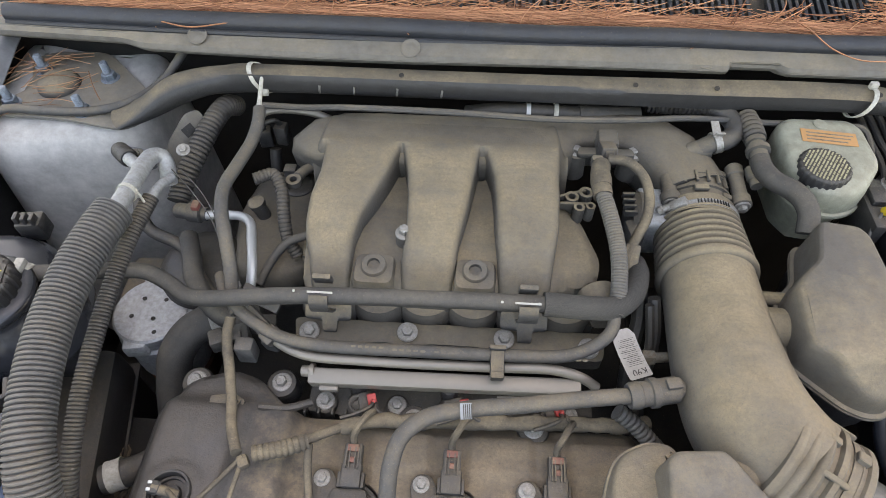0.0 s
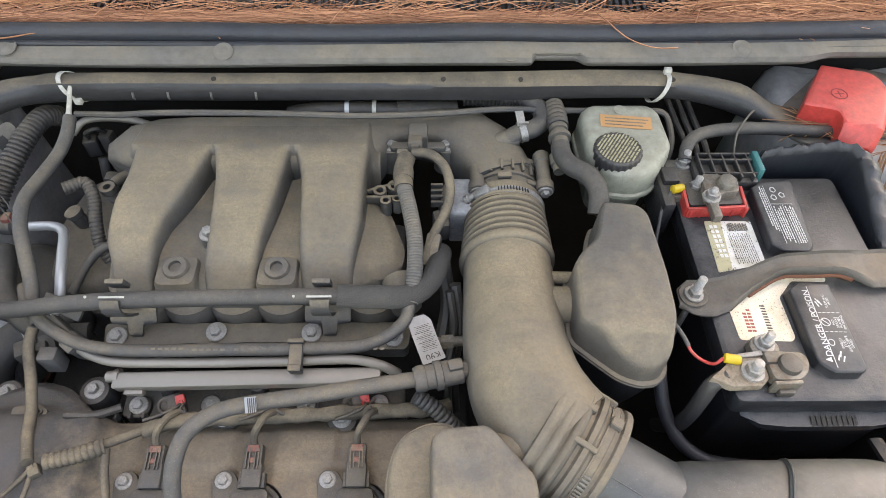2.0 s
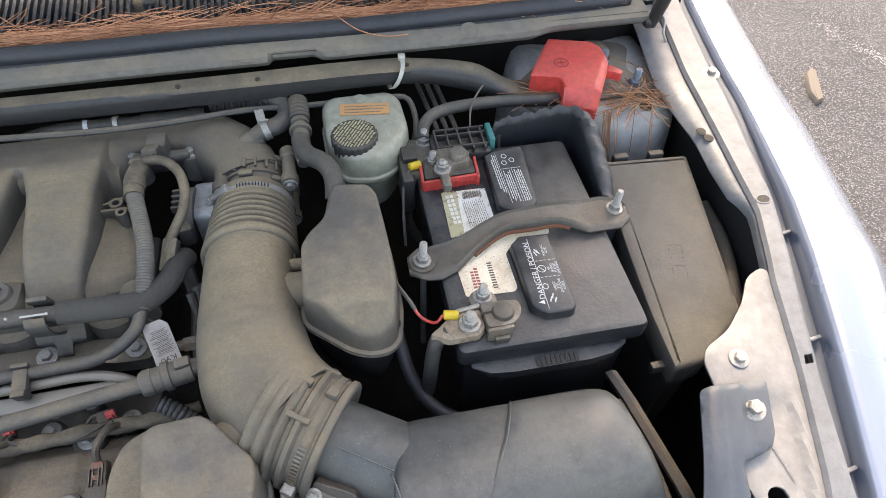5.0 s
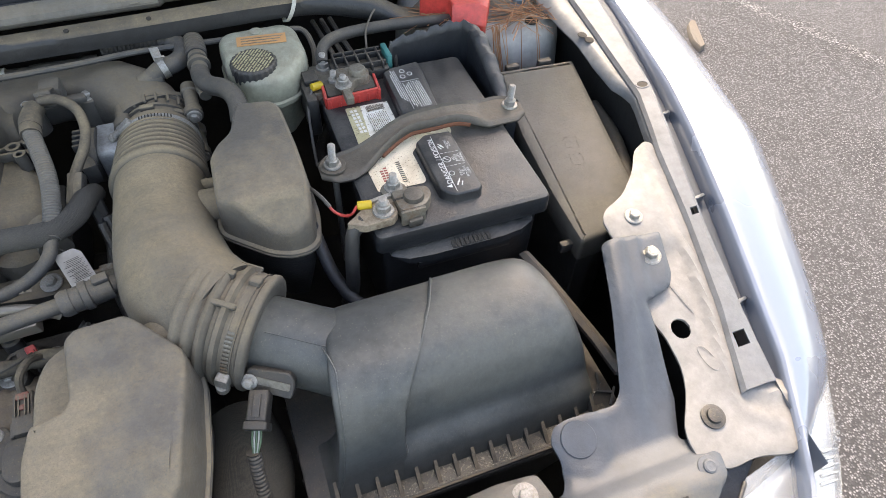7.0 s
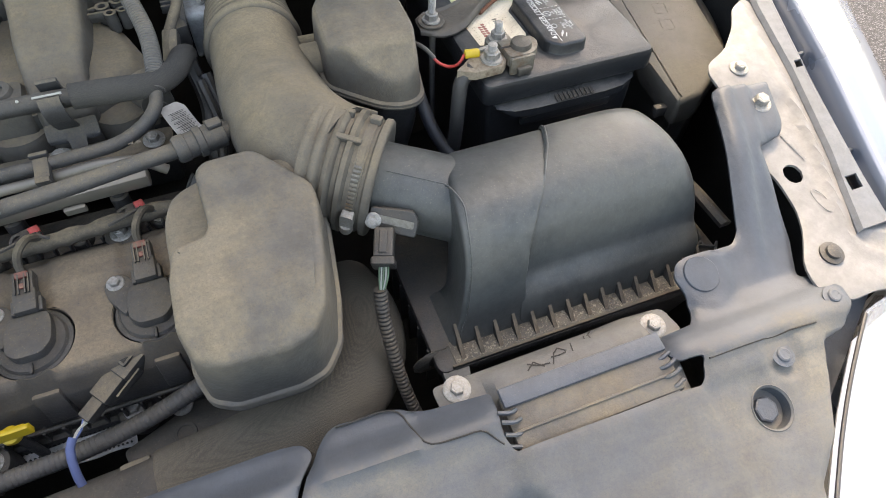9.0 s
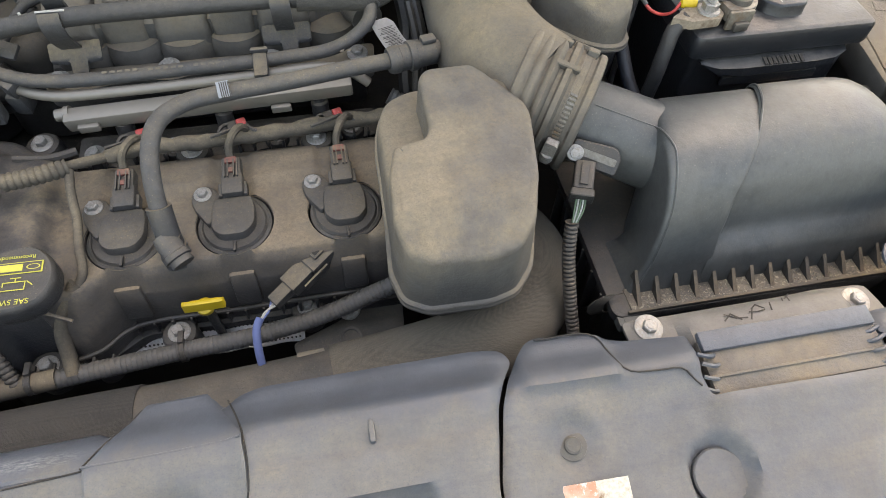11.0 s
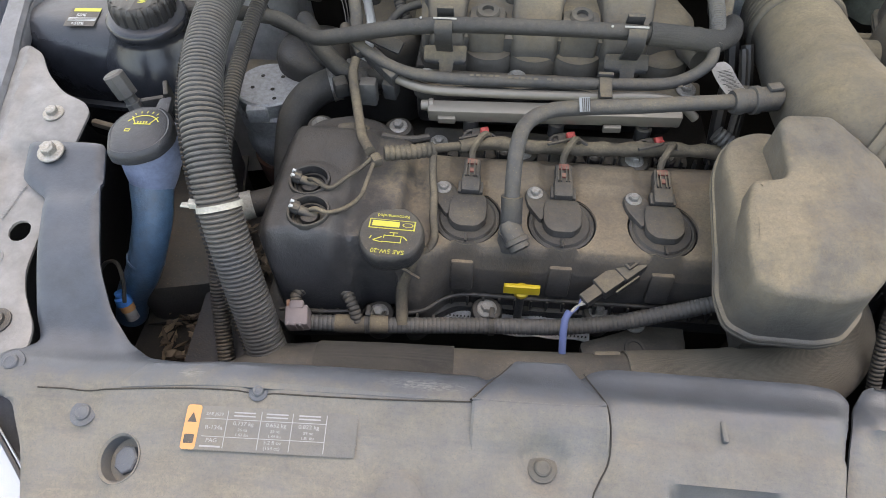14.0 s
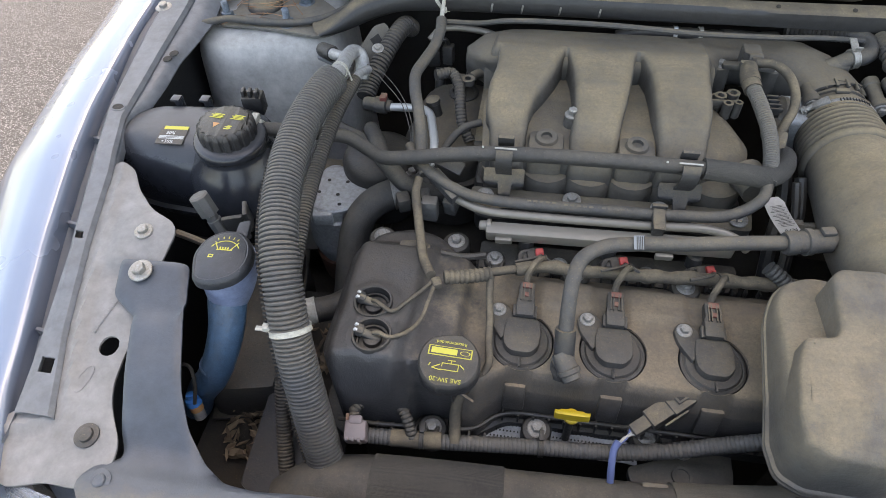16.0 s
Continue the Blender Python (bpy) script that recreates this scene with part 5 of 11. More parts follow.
part("mount_ear", bm, MANIFOLD, man)
# ribbed eyelet bracket at the side of the last runner
bm = B()
for x, y, r in ((0.158, 0.592, 0.0085), (0.176, 0.600, 0.009), (0.166, 0.575, 0.007), (0.180, 0.578, 0.006)):
    lathe(bm, (x, y, 0.850), (0, 0, 1), [(0, r), (0.024, r), (0.024, r * 0.55), (0.010, r * 0.5), (0.010, 0.0003)], 16)
box(bm, (0.160, 0.583, 0.866), (0.050, 0.004, 0.012), 0.001)
box(bm, (0.160, 0.600, 0.866), (0.040, 0.004, 0.012), 0.001, (0, 0, 20))
part("eyelet_bracket", bm, MANIFOLD, man)

# pressure sensor bar on the plenum
sens = thing("pressure_sensor", (0.205, 0.67, 0.86), "dusty black pressure sensor with connector bolted to the manifold", "sensor")
bm = B()
for x in (0.169, 0.243):
    lathe(bm, (x, 0.677, 0.830), (0, 0, 1), [(0, 0.016), (0.02, 0.015), (0.038, 0.013), (0.04, 0.011)], 20)
box(bm, (0.206, 0.672, 0.872), (0.075, 0.014, 0.010), 0.003)
box(bm, (0.206, 0.678, 0.884), (0.026, 0.030, 0.028), 0.004)
part("sensor_body", bm, MANIFOLD, sens)
bm = B()
box(bm, (0.203, 0.655, 0.892), (0.020, 0.034, 0.022), 0.003, (-25, 0, 0))
box(bm, (0.203, 0.644, 0.897), (0.012, 0.014, 0.014), 0.002, (-25, 0, 0))
part("connector", bm, BAR, sens)
for x in (0.169, 0.243):
    hexbolt("bolt", (x, 0.677, 0.869), (0, 0, 1), 0.0062, sens, STEEL, 1.7, 0.9)

# lower intake with its scalloped rim
low = thing("lower_intake", (0.0, 0.42, 0.70), "dusty dark lower intake casting with scalloped rim", "lower intake")
bm = B()
box(bm, (0.01, 0.525, 0.75), (0.36, 0.15, 0.10), 0.01)
part("casting", bm, HOSED, low)
for x in (-0.128, -0.072, -0.015, 0.042, 0.099, 0.150):
    bm = B()
    lathe(bm, (x, 0.476, 0.770), (0, -0.03, 1), [(0, 0.037), (0.042, 0.037), (0.046, 0.035), (0.050, 0.034), (0.052, 0.026)], 26)
    part("scallop", bm, MANIFOLD, low)
bm = B()
panel(bm, rpoly([(-0.172, 0.440), (-0.165, 0.408), (-0.140, 0.400), (-0.10, 0.410), (-0.06, 0.414), (-0.034, 0.408), (-0.008, 0.414), (0.05, 0.414), (0.08, 0.406), (0.11, 0.412), (0.16, 0.404), (0.195, 0.404), (0.200, 0.44)], 0.008, 3),
      lambda x, y: 0.803 + 0.05 * (y - 0.41), 0.02, 0.010, 0.003, 0.006)
part("flange", bm, MANIFOLD, low)
bm = B()
panel(bm, rpoly([(-0.150, 0.392), (-0.150, 0.348), (-0.112, 0.346), (-0.100, 0.340), (-0.066, 0.340), (-0.055, 0.347), (-0.010, 0.346), (0.004, 0.340), (0.040, 0.340), (0.052, 0.347), (0.098, 0.346), (0.112, 0.340), (0.148, 0.340), (0.158, 0.347), (0.190, 0.350), (0.190, 0.392)], 0.005, 3), lambda x, y: 0.742 + 0.10 * (y - 0.35), 0.03, 0.010, 0.003, 0.006)
part("port_flange", bm, HOSED, low)
for x, y in ((-0.034, 0.424), (0.080, 0.422), (-0.150, 0.418), (0.178, 0.416)):
    hexbolt("bolt", (x, y + 0.001, 0.806), (0, -0.15, 1), 0.0070, low, STEEL, 1.75, 0.9)

# fuel rail and lines
rail = thing("fuel_rail", (0.01, 0.375, 0.78), "silver square fuel rail in front of the manifold", "fuel rail")
bm = B()
box(bm, (0.012, 0.367, 0.798), (0.308, 0.019, 0.020), 0.003, (12, -2, 0))
for x in (-0.118, 0.085):
    box(bm, (x, 0.3555, 0.789), (0.022, 0.006, 0.010), 0.0015, (12, -2, 0))
part("rail_body", bm, PIPE, rail)
bm = B()
lathe(bm, (-0.152, 0.372, 0.7965), (1, 0, 0.03), [(0, 0.004), (0.001, 0.0065), (0.010, 0.007), (0.011, 0.009), (0.016, 0.009)], 16)
part("end_plug", bm, PIPE, rail)
for x in (-0.088, 0.0195, 0.127):
    bm = B()
    lathe(bm, (x, 0.366, 0.752), (0, 0.1, 1), [(0, 0.006), (0.012, 0.006), (0.013, 0.010), (0.030, 0.010), (0.032, 0.007), (0.046, 0.007)], 16)
    part("injector", bm, BLACKP, rail, "black fuel injector")
    bm = B()
    box(bm, (x + 0.010, 0.354, 0.764), (0.017, 0.020, 0.018), 0.003, (20, 0, 15))
    lathe(bm, (x + 0.001, 0.350, 0.7655), (0.15, -0.55, 0.8), [(-0.012, 0.0110), (0.004, 0.0110), (0.005, 0.0098), (0.005, 0.0078), (0.001, 0.0074), (0.001, 0.0045), (0.004, 0.0040), (0.004, 0.0004)], 22)
    box(bm, (x + 0.019, 0.350, 0.761), (0.005, 0.014, 0.013), 0.0012, (20, 0, 15))
    part("injector_plug", bm, COILM, rail)
    bm = B()
    box(bm, (x + 0.0185, 0.3525, 0.7745), (0.0105, 0.013, 0.006), 0.0014, (32, 0, 18))
    box(bm, (x + 0.0215, 0.3475, 0.7775), (0.0045, 0.007, 0.005), 0.001, (32, 0, 18))
    part("lock_tab", bm, RED, rail, "red locking tab")
for x in (-0.128, -0.042, 0.072, 0.160):
    bm = B()
    lathe(bm, (x, 0.3575, 0.738), (0, -0.1, 1), [(0, 0.015), (0.010, 0.014), (0.012, 0.012), (0.0125, 0.003)], 18)
    part("bolt_boss", bm, HOSED, rail)
    hexbolt("bolt", (x, 0.357, 0.750), (0, -0.1, 1), 0.0062, rail, STEEL, 1.8, 0.9)
bm = B()
tube(bm, [(-0.215, 0.424, 0.813), (-0.185, 0.400, 0.813), (-0.150, 0.385, 0.812), (-0.08, 0.381, 0.813), (0.06, 0.380, 0.817), (0.135, 0.380, 0.820), (0.165, 0.376, 0.814), (0.185, 0.373, 0.798)], 0.0058, 12, 0.006)
solo("fuel_pipe", bm, PIPE, "bright metal fuel pipe along the rail", "pipe")
fl = thing("fuel_hose", (0.0, 0.40, 0.80), "dusty black fuel hose with faint white print", "hose")
bm = B()
tube(bm, [(-0.262, 0.470, 0.838), (-0.250, 0.447, 0.840), (-0.222, 0.420, 0.835), (-0.180, 0.399, 0.828), (-0.140, 0.392, 0.825), (0.0, 0.390, 0.827), (0.10, 0.390, 0.830), (0.150, 0.392, 0.834), (0.178, 0.402, 0.842), (0.194, 0.414, 0.852), (0.199, 0.435, 0.860)], 0.0074, 12, 0.006)
part("hose_tube", bm, HOSE, fl)
bm = B()
for k in range(34):
    if k % 6 != 5:
        x = -0.09 + k * 0.0078
        bar(bm, plane((x, 0.3865 if x > -0.05 else 0.388, 0.8335 + 0.00002 * k), (1, 0, 0.03), (0, -0.5, 0.8)), -0.0025, 0.0025, -0.0012, 0.0012, 0.0003)
part("faint_print", bm, MANIFOLD, fl)
bm = B()
tube(bm, [(0.199, 0.430, 0.860), (0.204, 0.465, 0.872), (0.204, 0.505, 0.883), (0.197, 0.545, 0.893), (0.190, 0.575, 0.899)], 0.0098, 16, corr=(0.0036, 0.0012))
part("ribbed_sleeve", bm, SLEEVE, fl, "pale ribbed sleeve")
bm = B()
tube(bm, [(0.190, 0.572, 0.898), (0.188, 0.600, 0.900), (0.192, 0.625, 0.898)], 0.0118, 14, 0.006)
lathe(bm, (0.189, 0.585, 0.899), (0, 1, 0.05), [(0, 0.0125), (0.012, 0.013), (0.02, 0.012)], 16)
part("taped_end", bm, TAPE, fl)
bm = B()
box(bm, (0.187, 0.630, 0.899), (0.015, 0.010, 0.014), 0.003)
part("hose_joint", bm, BAR, fl)
for n, m in (("clip", BAR),):
    bm = B()
    box(bm, (0.071, 0.381, 0.831), (0.016, 0.032, 0.010), 0.003, (14, 0, 0))
    box(bm, (0.071, 0.366, 0.825), (0.015, 0.008, 0.018), 0.002, (14, 0, 0))
    box(bm, (0.071, 0.393, 0.840), (0.019, 0.006, 0.006), 0.002)
    solo("line_clip", bm, m, "dusty black plastic clip holding the fuel lines", "clip")

# long hose across the engine in two saddle clips
hz = thing("coolant_hose", (0.0, 0.43, 0.83), "dusty dark rubber hose running across the engine", "hose")
bm = B()
tube(bm, [(-0.462, 0.432, 0.878), (-0.425, 0.438, 0.874), (-0.380, 0.452, 0.862), (-0.345, 0.460, 0.852), (-0.318, 0.452, 0.842), (-0.292, 0.436, 0.843), (-0.255, 0.428, 0.853), (-0.20, 0.426, 0.866), (-0.129, 0.425, 0.876), (0.0, 0.428, 0.877), (0.10, 0.431, 0.874), (0.175, 0.433, 0.868)], 0.0097, 16, 0.008)
part("hose_tube", bm, HOSED, hz)
bm = B()
tube(bm, [(0.118, 0.432, 0.873), (0.165, 0.433, 0.869), (0.200, 0.440, 0.862), (0.222, 0.462, 0.858), (0.232, 0.492, 0.852), (0.236, 0.52, 0.835)], 0.0135, 18, 0.006)
part("braided_sleeve", bm, WEAVED, hz, "dark braided sleeve")
bm = B()
for x in (-0.155, -0.098, 0.072, 0.112):
    lathe(bm, (x, 0.4240, 0.8853), (0, -0.35, 1), [(0, 0.0016), (0.0012, 0.0014), (0.0013, 0.0002)], 12)
for x in (-0.126, 0.100):
    bar(bm, plane((x, 0.4230, 0.8862), (1, 0, 0), (0, -0.4, 1)), -0.014, 0.014, -0.0011, 0.0011, 0.0008)
tagged(part("white_marks", bm, NATURAL, hz, "white paint marks"), kind="stuff")
for x in (-0.127, 0.101):
    ck = thing("hose_saddle", (x, 0.425, 0.83), "dusty black plastic saddle clip on the manifold", "clip", "hose saddles")
    bm = B()
    ribbon(bm, [(x, 0.4185, 0.8862), (x, 0.4140, 0.8815), (x, 0.4118, 0.873), (x, 0.4145, 0.862), (x, 0.4215, 0.850), (x, 0.432, 0.8365)], 0.021, 0.003)
    part("saddle", bm, BAR, ck)
    bm = B()
    panel(bm, rpoly([(x - 0.027, 0.442), (x - 0.027, 0.429), (x - 0.007, 0.428), (x - 0.006, 0.418), (x + 0.010, 0.418), (x + 0.011, 0.428), (x + 0.027, 0.429), (x + 0.027, 0.443)], 0.002, 2), lambda a, b: 0.836 + 1.0 * (b - 0.441), 0.004, 0.005, 0.001, 0.003)
    part("foot", bm, BAR, ck)
    bm = B()
    box(bm, (x, 0.444, 0.882), (0.021, 0.006, 0.020), 0.0015, (18, 0, 0))
    part("back_tab", bm, BAR, ck)

# hanging bar-code tag
tg = thing("barcode_tag", (0.21, 0.40, 0.83), "creased pale foil tag with bar code hanging from a hose", "tag")
m = plane((0.217, 0.397, 0.8352), (-0.936, -0.35, 0.02), (0.078, -0.151, 0.985))
bm = B()
panel(bm, rpoly([(-0.0135, -0.021), (-0.0075, -0.0285), (0.0115, -0.0285), (0.0135, -0.024), (0.0135, 0.0285), (-0.0135, 0.0285)], 0.0022, 3), lambda x, y: 0.0006 + 0.0035 * (y / 0.028) ** 2 + 0.05 * max(0.0, -0.014 - y), 0.0006, 0.003, 0.0001, 0.0004)
bmesh.ops.transform(bm, matrix=m, verts=bm.verts)
part("tag_sheet", bm, FOIL, tg)
bm = B()
q = -0.017
for k in range(16):
    z = 0.0010 + 0.0035 * (q / 0.028) ** 2 + 0.05 * max(0.0, -0.014 - q)
    bar(bm, m @ Matrix.Translation((0.002 * math.sin(k * 2.1), 0, z)), -0.0095, 0.0085 - 0.004 * (k % 4 == 1), q, q + (0.0004, 0.0007, 0.0004)[k % 3])
    q += (0.0016, 0.0021, 0.0023)[(k * 2) % 3]
tagged(part("bar_code", bm, BLACKP, tg), kind="stuff")
lettering("lettering", "K90", m @ Matrix.Translation((-0.001, 0.0215, 0.0032)), 0.0105, BLACKP, tg, 0.0001)
bm = B()
tube(bm, [(0.207, 0.424, 0.8395), (0.204, 0.4265, 0.8425), (0.200, 0.4265, 0.848), (0.1985, 0.4265, 0.855)], 0.0014, 8, 0.003)
part("tie_loop", bm, BLACKP, tg)

# ---- crankcase breather hose ----
br = thing("breather_hose", (0.1, 0.30, 0.79), "grey rubber breather hose from valve cover to intake duct", "hose")
bm = B()
tube(bm, [(-0.033, 0.206, 0.782), (-0.034, 0.219, 0.806), (-0.034, 0.237, 0.827), (-0.032, 0.258, 0.842), (-0.024, 0.282, 0.851), (0.000, 0.303, 0.853), (0.035, 0.314, 0.851), (0.10, 0.324, 0.850), (0.16, 0.334, 0.850), (0.215, 0.342, 0.850)], 0.0086, 16, 0.006)
part("hose_tube", bm, HOSE, br)
bm = B()
lathe(bm, (-0.032, 0.198, 0.745), (0, 0.1, 1), [(0, 0.016), (0.008, 0.015), (0.012, 0.0125), (0.016, 0.0125), (0.017, 0.0140), (0.022, 0.0140), (0.023, 0.0125), (0.034, 0.0115), (0.036, 0.006)], 22)
tube(bm, [(-0.032, 0.200, 0.770), (-0.033, 0.208, 0.786), (-0.034, 0.218, 0.804)], 0.0120, 14, 0.006)
part("elbow", bm, BAR, br)
bm = B()
lathe(bm, (-0.034, 0.197, 0.776), (0.42, -0.62, -0.42), [(-0.006, 0.0105), (0.004, 0.0120), (0.014, 0.0120), (0.015, 0.0138), (0.020, 0.0138), (0.021, 0.0115), (0.027, 0.0115), (0.028, 0.0092), (0.026, 0.0004)], 22)
part("end_fitting", bm, HOSE, br)
bm = B()
a = Vector((0.205, 0.340, 0.850))
d = Vector((0.055, 0.012, 0.0))
lathe(bm, a, d, [(0, 0.0125), (0.004, 0.0145), (0.012, 0.0145), (0.013, 0.0135), (0.022, 0.0135), (0.023, 0.016), (0.030, 0.016), (0.031, 0.014), (0.052, 0.014), (0.053, 0.010), (0.066, 0.010)], 22)
box(bm, a + d * 0.8 + Vector((0, 0, 0.016)), (0.016, 0.012, 0.006), 0.002, (0, 0, 12))
part("quick_connector", bm, HOSE, br)
bm = B()
m = plane((0.040, 0.3092, 0.8600), (1, 0.12, 0), (0, -0.55, 0.83))
bar(bm, m, -0.007, 0.005, -0.008, 0.008, 0.0006)
part("white_label", bm, INK, br)
bm = B()
for k in range(5):
    bar(bm, m @ Matrix.Translation((0, 0, 0.0008)), -0.004 + 0.002 * k, -0.003 + 0.002 * k, -0.008, 0.007)
part("label_print", bm, BLACKP, br)

# ---- valve cover ----
def cover_z(x, y):
    left = sm(-0.145, -0.165, x)
    z = 0.757 + 0.020 * left
    z += 0.006 * inbox(x, y, -0.135, 0.23, 0.28, 0.32, 0.006)
    z -= 0.004 * sm(0.30, 0.34, y)
    front = sm(-0.130, -0.095, x)
    z -= 2.0 * max(0.0, 0.168 - 0.010 * sm(-0.205, -0.226, x) + 0.020 * front - y) + 0.10 * max(0.0, 0.225 - y) * (1 - left)
    for cx in (-0.082, 0.026, 0.140):                                     # scooped seats of the coils
        z -= 0.004 * inbox(x, y, cx - 0.022, cx + 0.016, 0.24, 0.33, 0.005)
    z += 0.016 * sm(-0.205, -0.226, x - 0.10 * (y - 0.20)) * sm(0.350, 0.325, y)
    for cx, cy in ((-0.261, 0.228), (-0.252, 0.182)):
        d = math.hypot(x - cx, y - cy)
        z += 0.003 * sm(0.036, 0.030, d)
    for cx in (-0.084, 0.0275, 0.141):                                    # raised pads under the coils
        z += 0.005 * inbox(x, y, cx - 0.013, cx + 0.013, 0.14, 0.192, 0.002)
    z -= 0.014 * sm(-0.292, -0.312, x)
    return z


cov = thing("valve_cover", (-0.03, 0.25, 0.60), "dark plastic valve cover under a film of tan dust", "valve cover")
bm = B()
panel(bm, rpoly([(-0.312, 0.330), (-0.285, 0.368), (-0.240, 0.382), (-0.205, 0.372), (-0.172, 0.342), (-0.15, 0.336), (0.235, 0.340), (0.245, 0.30), (0.245, 0.177), (-0.098, 0.176), (-0.128, 0.144), (-0.150, 0.143), (-0.157, 0.158), (-0.201, 0.158), (-0.208, 0.140), (-0.29, 0.134), (-0.312, 0.17)], 0.012, 4), cover_z, 0.085, 0.0045, 0.008, 0.010, holes=[(-0.261, 0.228, 0.0205), (-0.252, 0.182, 0.0205)] + [(cx, 0.2265, 0.0400) for cx in (-0.082, 0.026, 0.140)])
part("cover_shell", bm, COVER, cov, sharp=60)
for cx in (-0.082, 0.026, 0.140):                                         # round wells the coils sit in
    bm = B()
    rim = circle((cx, 0.2265, 0.0), (0, 0, 1), 0.0400, 40)
    loft(bm, [[Vector((cx + (p.x - cx) * k, 0.2265 + (p.y - 0.2265) * k, cover_z(p.x, p.y) - dz if dz < 1 else 0.7335)) for p in rim] for k, dz in ((1.02, 0.001), (0.985, 0.0015), (0.965, 0.005), (0.955, 2), (0.2, 2))], caps=False)
    part("coil_well", bm, COVER, cov, sharp=50)
bm = B()
panel(bm, rpoly([(-0.325, 0.34), (-0.29, 0.385), (-0.20, 0.388), (-0.165, 0.352), (0.245, 0.352), (0.252, 0.172), (-0.092, 0.171), (-0.122, 0.150), (-0.15, 0.138), (-0.29, 0.124), (-0.325, 0.15)], 0.01, 3), lambda x, y: 0.652 + 0.05 * (y - 0.12), 0.02, 0.012, 0.003, 0.006)
part("cover_flange", bm, BLACKP, cov)
for cx in (-0.084, 0.0275, 0.141):
    bm = B()
    box(bm, (cx, 0.1755, 0.712), (0.026, 0.008, 0.046), 0.003, (-8, 0, 0))
    part("raised_pad", bm, COVER, cov)
bm = B()
for k in range(28):
    x = -0.285 + k * 0.0190
    box(bm, (x, 0.1340 if x < -0.11 else 0.1735, 0.668), (0.003, 0.012, 0.018), 0.0008)
for k in range(24):
    x = -0.15 + k * 0.0164
    box(bm, (x, 0.343, 0.748), (0.003, 0.008, 0.014), 0.0008)
tagged(part("rim_ribs", bm, BLACKP, cov), kind="stuff")
bm = B()
tube(bm, [(0.245, 0.1725, 0.678), (0.10, 0.1725, 0.677), (0.00, 0.1720, 0.676), (-0.085, 0.1710, 0.676), (-0.105, 0.163, 0.676), (-0.125, 0.146, 0.676), (-0.146, 0.139, 0.677)], 0.0028, 8, 0.008)
tube(bm, [(-0.212, 0.134, 0.678), (-0.25, 0.131, 0.679), (-0.295, 0.130, 0.680)], 0.0028, 8, 0.008)
part("rim_bead", bm, BLACKP, cov)
for x, y, z in ((-0.179, 0.141, 0.672), (-0.052, 0.161, 0.668), (0.083, 0.177, 0.657), (-0.183, 0.376, 0.757), (-0.286, 0.372, 0.757), (0.118, 0.338, 0.757), (-0.02, 0.340, 0.757)):
    bm = B()
    lathe(bm, (x, y, z - 0.03), (0, -0.1, 1), [(0, 0.019), (0.026, 0.019), (0.030, 0.017), (0.031, 0.0125)], 20)
    part("bolt_boss", bm, BLACKP, cov)
    hexbolt("bolt", (x, y - 0.002, z), (0, -0.1, 1), 0.0068, cov, STEEL, 1.75, 1.0)
bm = B()
tube(bm, [(-0.225, 0.205, 0.777), (-0.205, 0.182, 0.772), (-0.17, 0.160, 0.756), (-0.130, 0.148, 0.735)], 0.0022, 6, 0.006)
part("moulded_bead", bm, COVER, cov)
# sensors in the round wells
for x, y in ((-0.261, 0.228), (-0.252, 0.182)):
    sn = thing("cam_sensor", (x, y, 0.7665), "black cam actuator plug seated in a round well", "sensor", "cam sensors")
    bm = B()
    lathe(bm, (x, y, 0.7825), (0, 0, 1), [(0, 0.0198), (0.006, 0.0198), (0.008, 0.019), (0.008, 0.0165), (0.004, 0.016), (0.004, 0.011), (0.009, 0.010), (0.010, 0.007), (0.010, 0.0003)], 26)
    part("sensor_cap", bm, BLACKP, sn)
    bm = B()
    loft(bm, [circle((x, y, z), (0, 0, 1), r, 36) for r, z in ((0.0200, 0.7725), (0.0200, 0.7980), (0.0206, 0.8000), (0.0228, 0.8003), (0.0236, 0.7990), (0.0236, 0.7885))], caps=False)
    part("well_ring", bm, BLACKP, sn)
    bm = B()
    lathe(bm, (x - 0.002, y + 0.002, 0.7915), (-0.85, 0.1, 0.35), [(-0.010, 0.0055), (0.010, 0.0055), (0.011, 0.0065), (0.018, 0.0065), (0.019, 0.005)], 16)
    part("plug_body", bm, BAR, sn)
    bm = B()
    box(bm, (x - 0.016, y + 0.004, 0.7985), (0.010, 0.013, 0.010), 0.002, (0, 22, 0))
    part("plug_tip", bm, BLACKP, sn)
    bm = B()
    for q in (-0.0035, 0.0035):
        box(bm, (x - 0.0185, y + 0.004 + q, 0.8040), (0.004, 0.003, 0.004), 0.0006, (0, 35, 0))
    part("plug_pins", bm, WHITE, sn, "pale plug pins")

